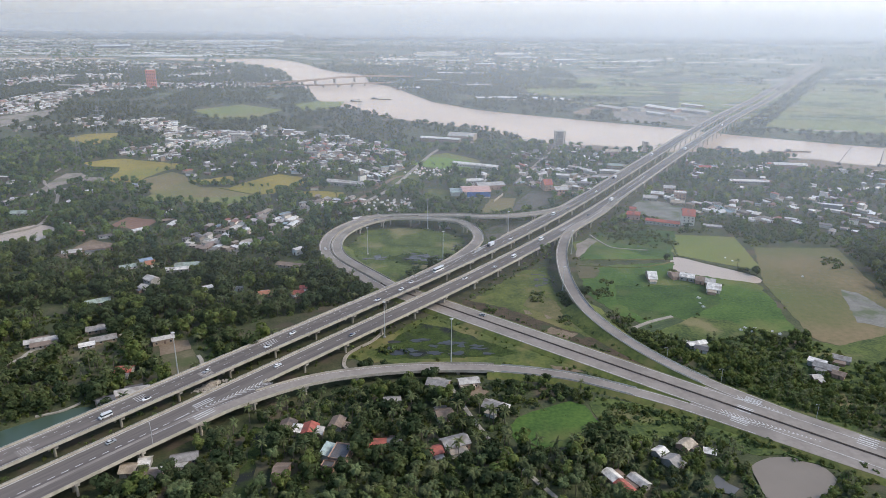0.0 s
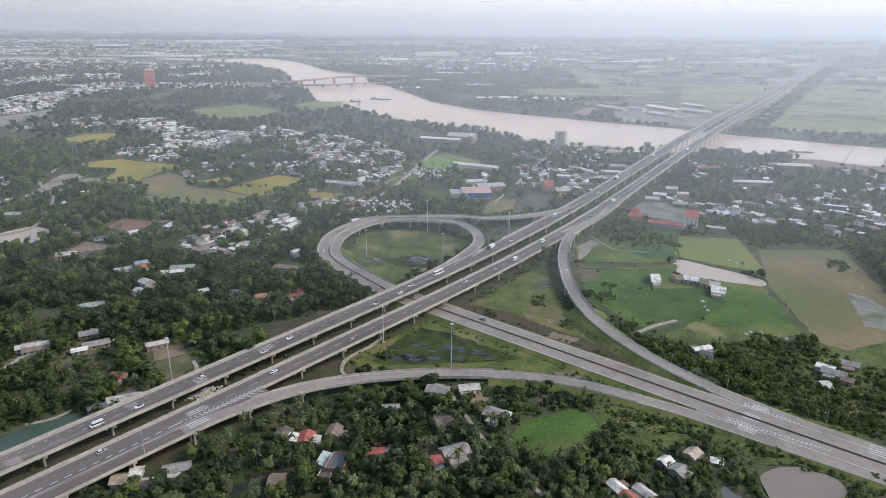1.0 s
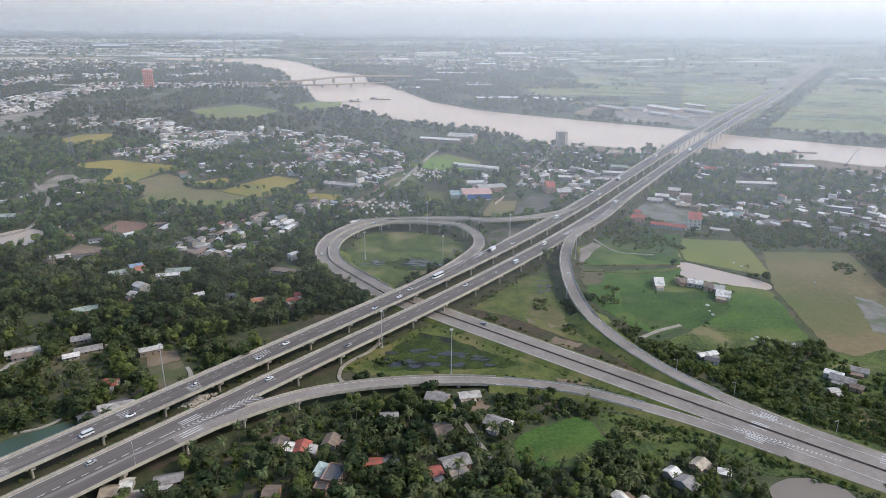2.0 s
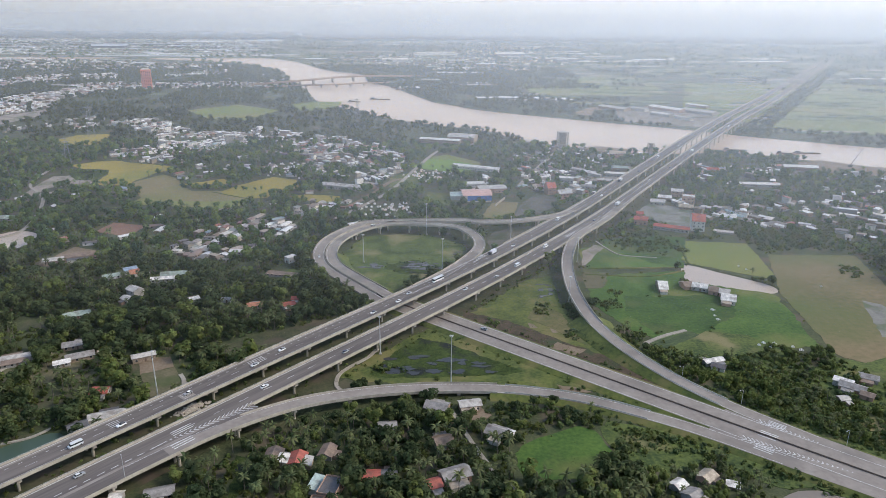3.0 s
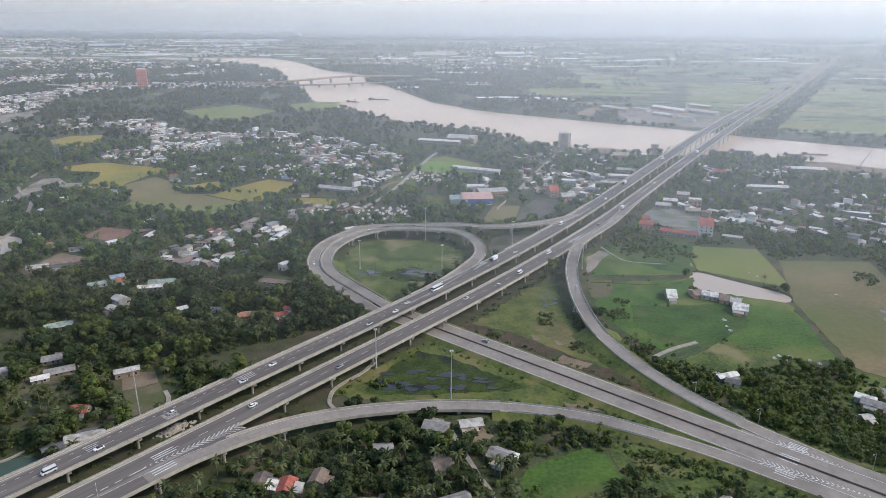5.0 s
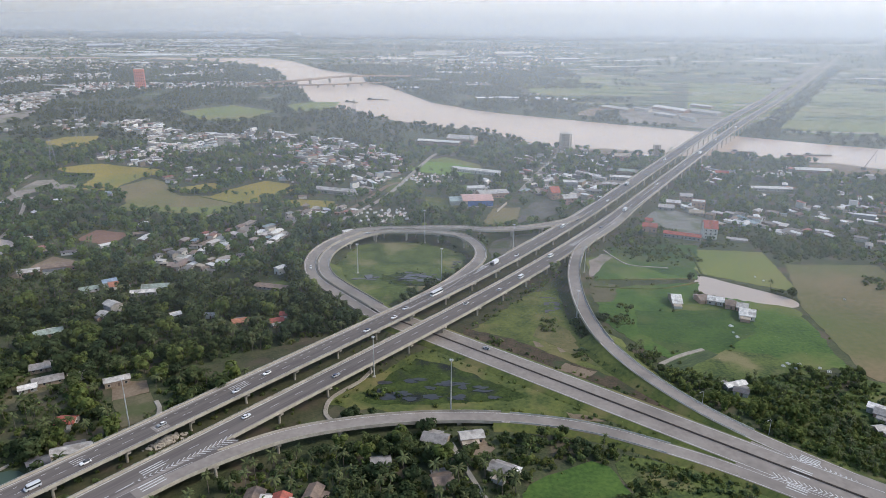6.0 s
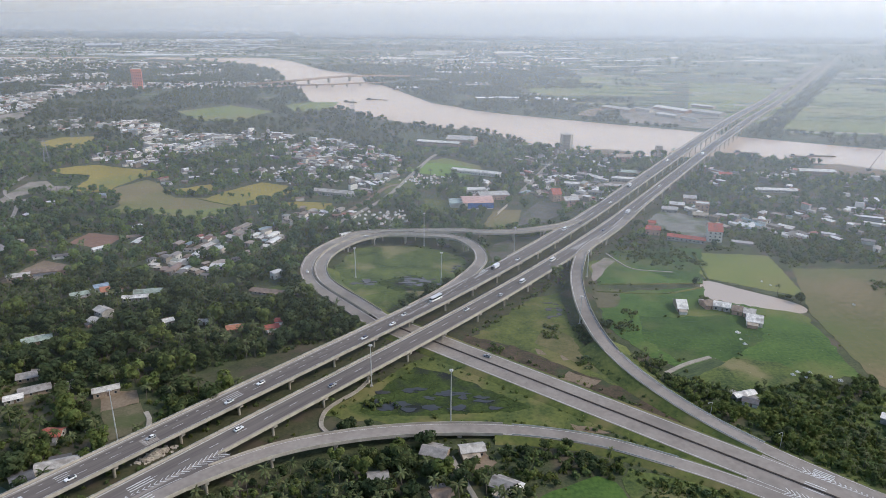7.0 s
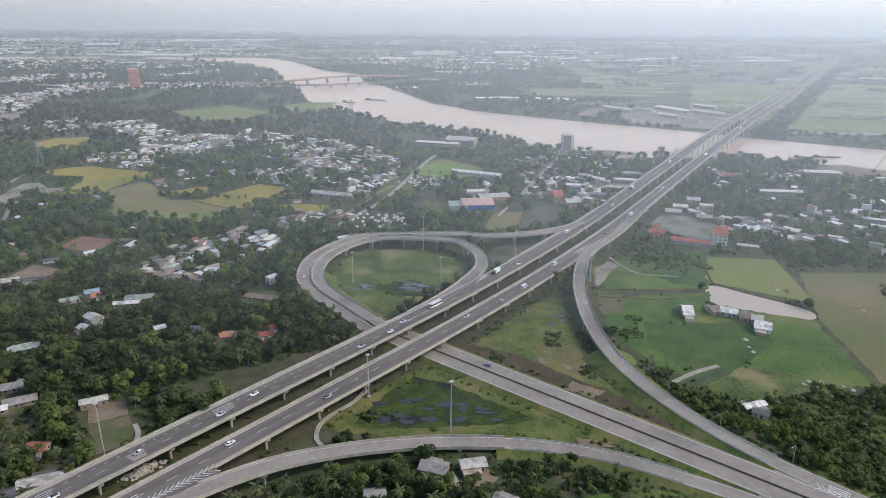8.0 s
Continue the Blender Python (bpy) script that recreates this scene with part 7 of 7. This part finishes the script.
M["yellow"] = plain("yellow_paint", (0.55, 0.36, 0.05), 0.5)


def loft(rings):
    """Joins rings of equal length, given as lists of points, into a closed hull."""
    n = len(rings[0])
    vs = [p for r in rings for p in r]
    fs = [(i * n + j, i * n + (j + 1) % n, (i + 1) * n + (j + 1) % n, (i + 1) * n + j) for i in range(len(rings) - 1) for j in range(n)]
    return Shape().add(vs, fs + [tuple(range(n)), tuple(range((len(rings) - 1) * n, len(rings) * n))[::-1]])


def slab_ring(x0, x1, w, z, cut=0.25):
    return [(x0 + cut, -w, z), (x1 - cut, -w, z), (x1, -w + cut, z), (x1, w - cut, z), (x1 - cut, w, z), (x0 + cut, w, z), (x0, w - cut, z), (x0, -w + cut, z)]


def wheels(t, xs, w, r):
    for x in xs:
        for sg in (-1, 1):
            part("wheel", Shape().tube((x, sg * (w - 0.22), r), (x, sg * w, r), r, r, 12), M["tyre"], t)


def car_thing():
    t = thing("car", "small car driving on the asphalt deck", "car", "cars on the road", at=pose(0, -500, 0))
    part("body", loft([slab_ring(-2.15, 2.2, 0.82, 0.3), slab_ring(-2.2, 2.25, 0.88, 0.55), slab_ring(-2.15, 2.15, 0.86, 0.9), slab_ring(-2.0, 1.0, 0.78, 0.98)]), M["car_paint"], t)
    part("window", loft([slab_ring(-1.85, 0.95, 0.77, 0.97), slab_ring(-1.35, 0.25, 0.62, 1.4)]), M["glass"], t)
    part("roof", loft([slab_ring(-1.38, 0.28, 0.64, 1.4), slab_ring(-1.3, 0.2, 0.58, 1.47)]), M["car_paint"], t)
    wheels(t, (-1.35, 1.35), 0.88, 0.33)
    return t


def van_thing():
    t = thing("minibus", "white minibus driving on the asphalt deck", "minibus", "minibuses on the road", at=pose(0, -520, 0))
    part("body", loft([slab_ring(-3.0, 3.0, 1.0, 0.4), slab_ring(-3.05, 3.1, 1.04, 1.1), slab_ring(-3.0, 2.6, 1.02, 1.4)]), M["van_paint"], t)
    part("window", loft([slab_ring(-2.95, 2.55, 1.0, 1.4), slab_ring(-2.9, 2.1, 0.94, 2.1)]), M["glass"], t)
    part("roof", loft([slab_ring(-2.95, 2.15, 0.98, 2.1), slab_ring(-2.8, 1.95, 0.86, 2.45)]), M["van_paint"], t)
    wheels(t, (-1.9, 1.9), 1.04, 0.4)
    return t


def bus_thing():
    t = thing("coach", "long white coach driving on the asphalt deck", "coach", "coaches on the road", at=pose(0, -540, 0))
    part("body", loft([slab_ring(-5.2, 5.2, 1.2, 0.4), slab_ring(-5.3, 5.3, 1.25, 1.6)]), M["van_paint"], t)
    part("window", loft([slab_ring(-5.2, 5.25, 1.22, 1.6), slab_ring(-5.15, 5.0, 1.18, 2.6)]), M["glass"], t)
    part("roof", loft([slab_ring(-5.2, 5.05, 1.22, 2.6), slab_ring(-5.1, 4.9, 1.1, 3.1)]), M["van_paint"], t)
    wheels(t, (-3.4, 3.4), 1.25, 0.5)
    return t


def truck_thing():
    t = thing("lorry", "white lorry with a plain pale box body", "lorry", "lorries on the road", at=pose(0, -560, 0))
    part("cargo_box", loft([slab_ring(-4.2, 1.8, 1.2, 1.0, 0.06), slab_ring(-4.2, 1.8, 1.2, 3.4, 0.06)]), M["van_paint"], t)
    part("cab", loft([slab_ring(2.0, 4.1, 1.15, 0.6), slab_ring(2.0, 4.2, 1.15, 1.6), slab_ring(2.0, 3.8, 1.1, 2.6)]), M["car_paint"], t)
    part("windscreen", Shape().box(4.02, 0, 2.0, 0.2, 1.9, 0.8), M["glass"], t)
    part("chassis", Shape().box(-0.5, 0, 0.75, 7.4, 1.6, 0.4), M["roof_dark"], t)
    wheels(t, (-3.0, -1.9, 3.0), 1.2, 0.5)
    return t


VEHICLES = {"car": car_thing(), "van": van_thing(), "bus": bus_thing(), "truck": truck_thing()}
placed = set()


def drive(kind, x, y, z, heading):
    m = pose(x, y, z, 0, 0, heading)
    if kind in placed:
        copy_thing(VEHICLES[kind], m)
    else:
        placed.add(kind)
        VEHICLES[kind].matrix_basis = m


def on_deck(kind, s, off, towards):
    x, y = at_sn(s, MID + bend(s) + off)
    x2, y2 = at_sn(s + 1, MID + bend(s + 1) + off)
    drive(kind, x, y, rise(s) + 0.02, math.degrees(math.atan2(y2 - y, x2 - x)) + (180 if towards else 0))


for kind, s_, off in (("van", 114, 10.5), ("car", 134, 10.5), ("car", 168, 12.0), ("car", 206, 10.8), ("car", 226, 13.6), ("car", 293, 10.0), ("car", 316, 10.2), ("car", 330, 13.6), ("bus", 360, 13.4), ("truck", 429, 14.0),
                      ("car", 455, 10.5), ("van", 540, 13.5), ("car", 566, 10.5), ("car", 640, 10.2), ("truck", 705, 13.8), ("car", 760, 10.4), ("van", 845, 13.6), ("car", 930, 10.4), ("car", 1100, 13.0)):
    on_deck(kind, s_, off, True)
for kind, s_, off in (("car", 106, -11.0), ("car", 196, -11.2), ("car", 247, -14.8), ("car", 360, -11.0), ("car", 392, -14.9), ("van", 420, -14.6), ("van", 470, -11.0), ("car", 560, -14.0), ("truck", 620, -14.6),
                      ("car", 730, -11.2), ("car", 800, -14.6), ("truck", 905, -14.2), ("car", 1010, -11.2), ("van", 1130, -14.2)):
    on_deck(kind, s_, off, False)
for kind, line, k, off, back in (("car", LOOP, 30, 4.6, 180), ("car", LOOP, 58, -4.6, 0), ("car", GROUND_ROAD, 20, 5.0, 180)):
    x, y, z, tx, ty = shifted(line, off)[k]
    drive(kind, x, y, z + 0.03, math.degrees(math.atan2(ty, tx)) + back)


# ---------------------------------------------------------------- graves
M["grave"] = plain("whitewashed_tomb", (0.74, 0.73, 0.70), 0.8, 0.12)


def grave(x, y, turn, k=1.0, low=0.2):
    t = thing("tomb", "whitewashed tomb with low walls in a green field", "tomb", "field tombs", at=pose(x, y, low, 0, 0, turn))
    part("slab", Shape().box(0, 0, 0.35 * k, 1.4 * k, 2.6 * k, 0.5 * k).box(0, 0, 0.75 * k, 0.9 * k, 1.9 * k, 0.4 * k), M["grave"], t)
    part("headstone", Shape().box(0, 1.6 * k, 0.9 * k, 1.6 * k, 0.3 * k, 1.8 * k), M["grave"], t)
    w = Shape()
    for cx, cy, sx, sy in ((0, 2.4, 4.4, 0.25), (0, -2.4, 4.4, 0.25), (2.2, 0, 0.25, 4.55), (-2.2, 0, 0.25, 4.55)):
        w.box(cx * k, cy * k, 0.3 * k, sx * k, sy * k, 0.7 * k)
    part("low_wall", w, M["grave"], t)


TOMBS = random.Random(11)
for x, y in ((187, 391), (191, 394), (193, 388), (197, 393), (201, 387), (206, 389), (209, 385), (176, 432), (178, 441), (176, 426), (228, 523), (231, 516), (271, 483)):
    grave(x, y, TOMBS.uniform(-25, 25), TOMBS.uniform(0.3, 0.5), 0.25)
cemetery = Shape()
for cx, cy, rx, ry, n in ((-52, 668, 24, 30, 70), (-15, 815, 26, 30, 60), (-190, 850, 30, 40, 60), (40, 768, 12, 20, 25)):
    for _ in range(n):
        x, y = cx + TOMBS.gauss(0, rx * 0.5), cy + TOMBS.gauss(0, ry * 0.5)
        if not in_river(x, y):
            a = TOMBS.uniform(-30, 30)
            cemetery.box(x, y, 0.5, 2.0, 3.0, 1.0, a)
            cemetery.box(x, y, 1.2, 1.2, 0.6, 1.2, a)
tagged(part("cemetery", cemetery, M["tombs"]), "crowded pale tombs of a village cemetery", "cemetery", kind="stuff")


def rubble():
    rng = random.Random(5)
    sh = Shape()
    for _ in range(150):
        u, v = rng.gauss(0, 3.6), rng.gauss(0, 1.5)
        x, y = -122 + u * AX - v * AY, 319 + u * AY + v * AX
        r = rng.uniform(0.35, 1.0)
        h = max(0.4, 3.2 - abs(u) * 0.35 - abs(v) * 0.6) * rng.uniform(0.5, 1.0)
        ring = [(x + math.cos(a) * r * rng.uniform(0.7, 1.2), y + math.sin(a) * r * rng.uniform(0.7, 1.2)) for a in np.arange(0, 6.2, 1.05)]
        sh.prism(ring, -0.2, h)
    tagged(part("rubble_heap", sh, plain("pale_rubble", (0.50, 0.45, 0.39), 0.9, 0.3, 0.8)), "pale heap of rubble and earth between the viaducts", "rubble", kind="stuff")


rubble()
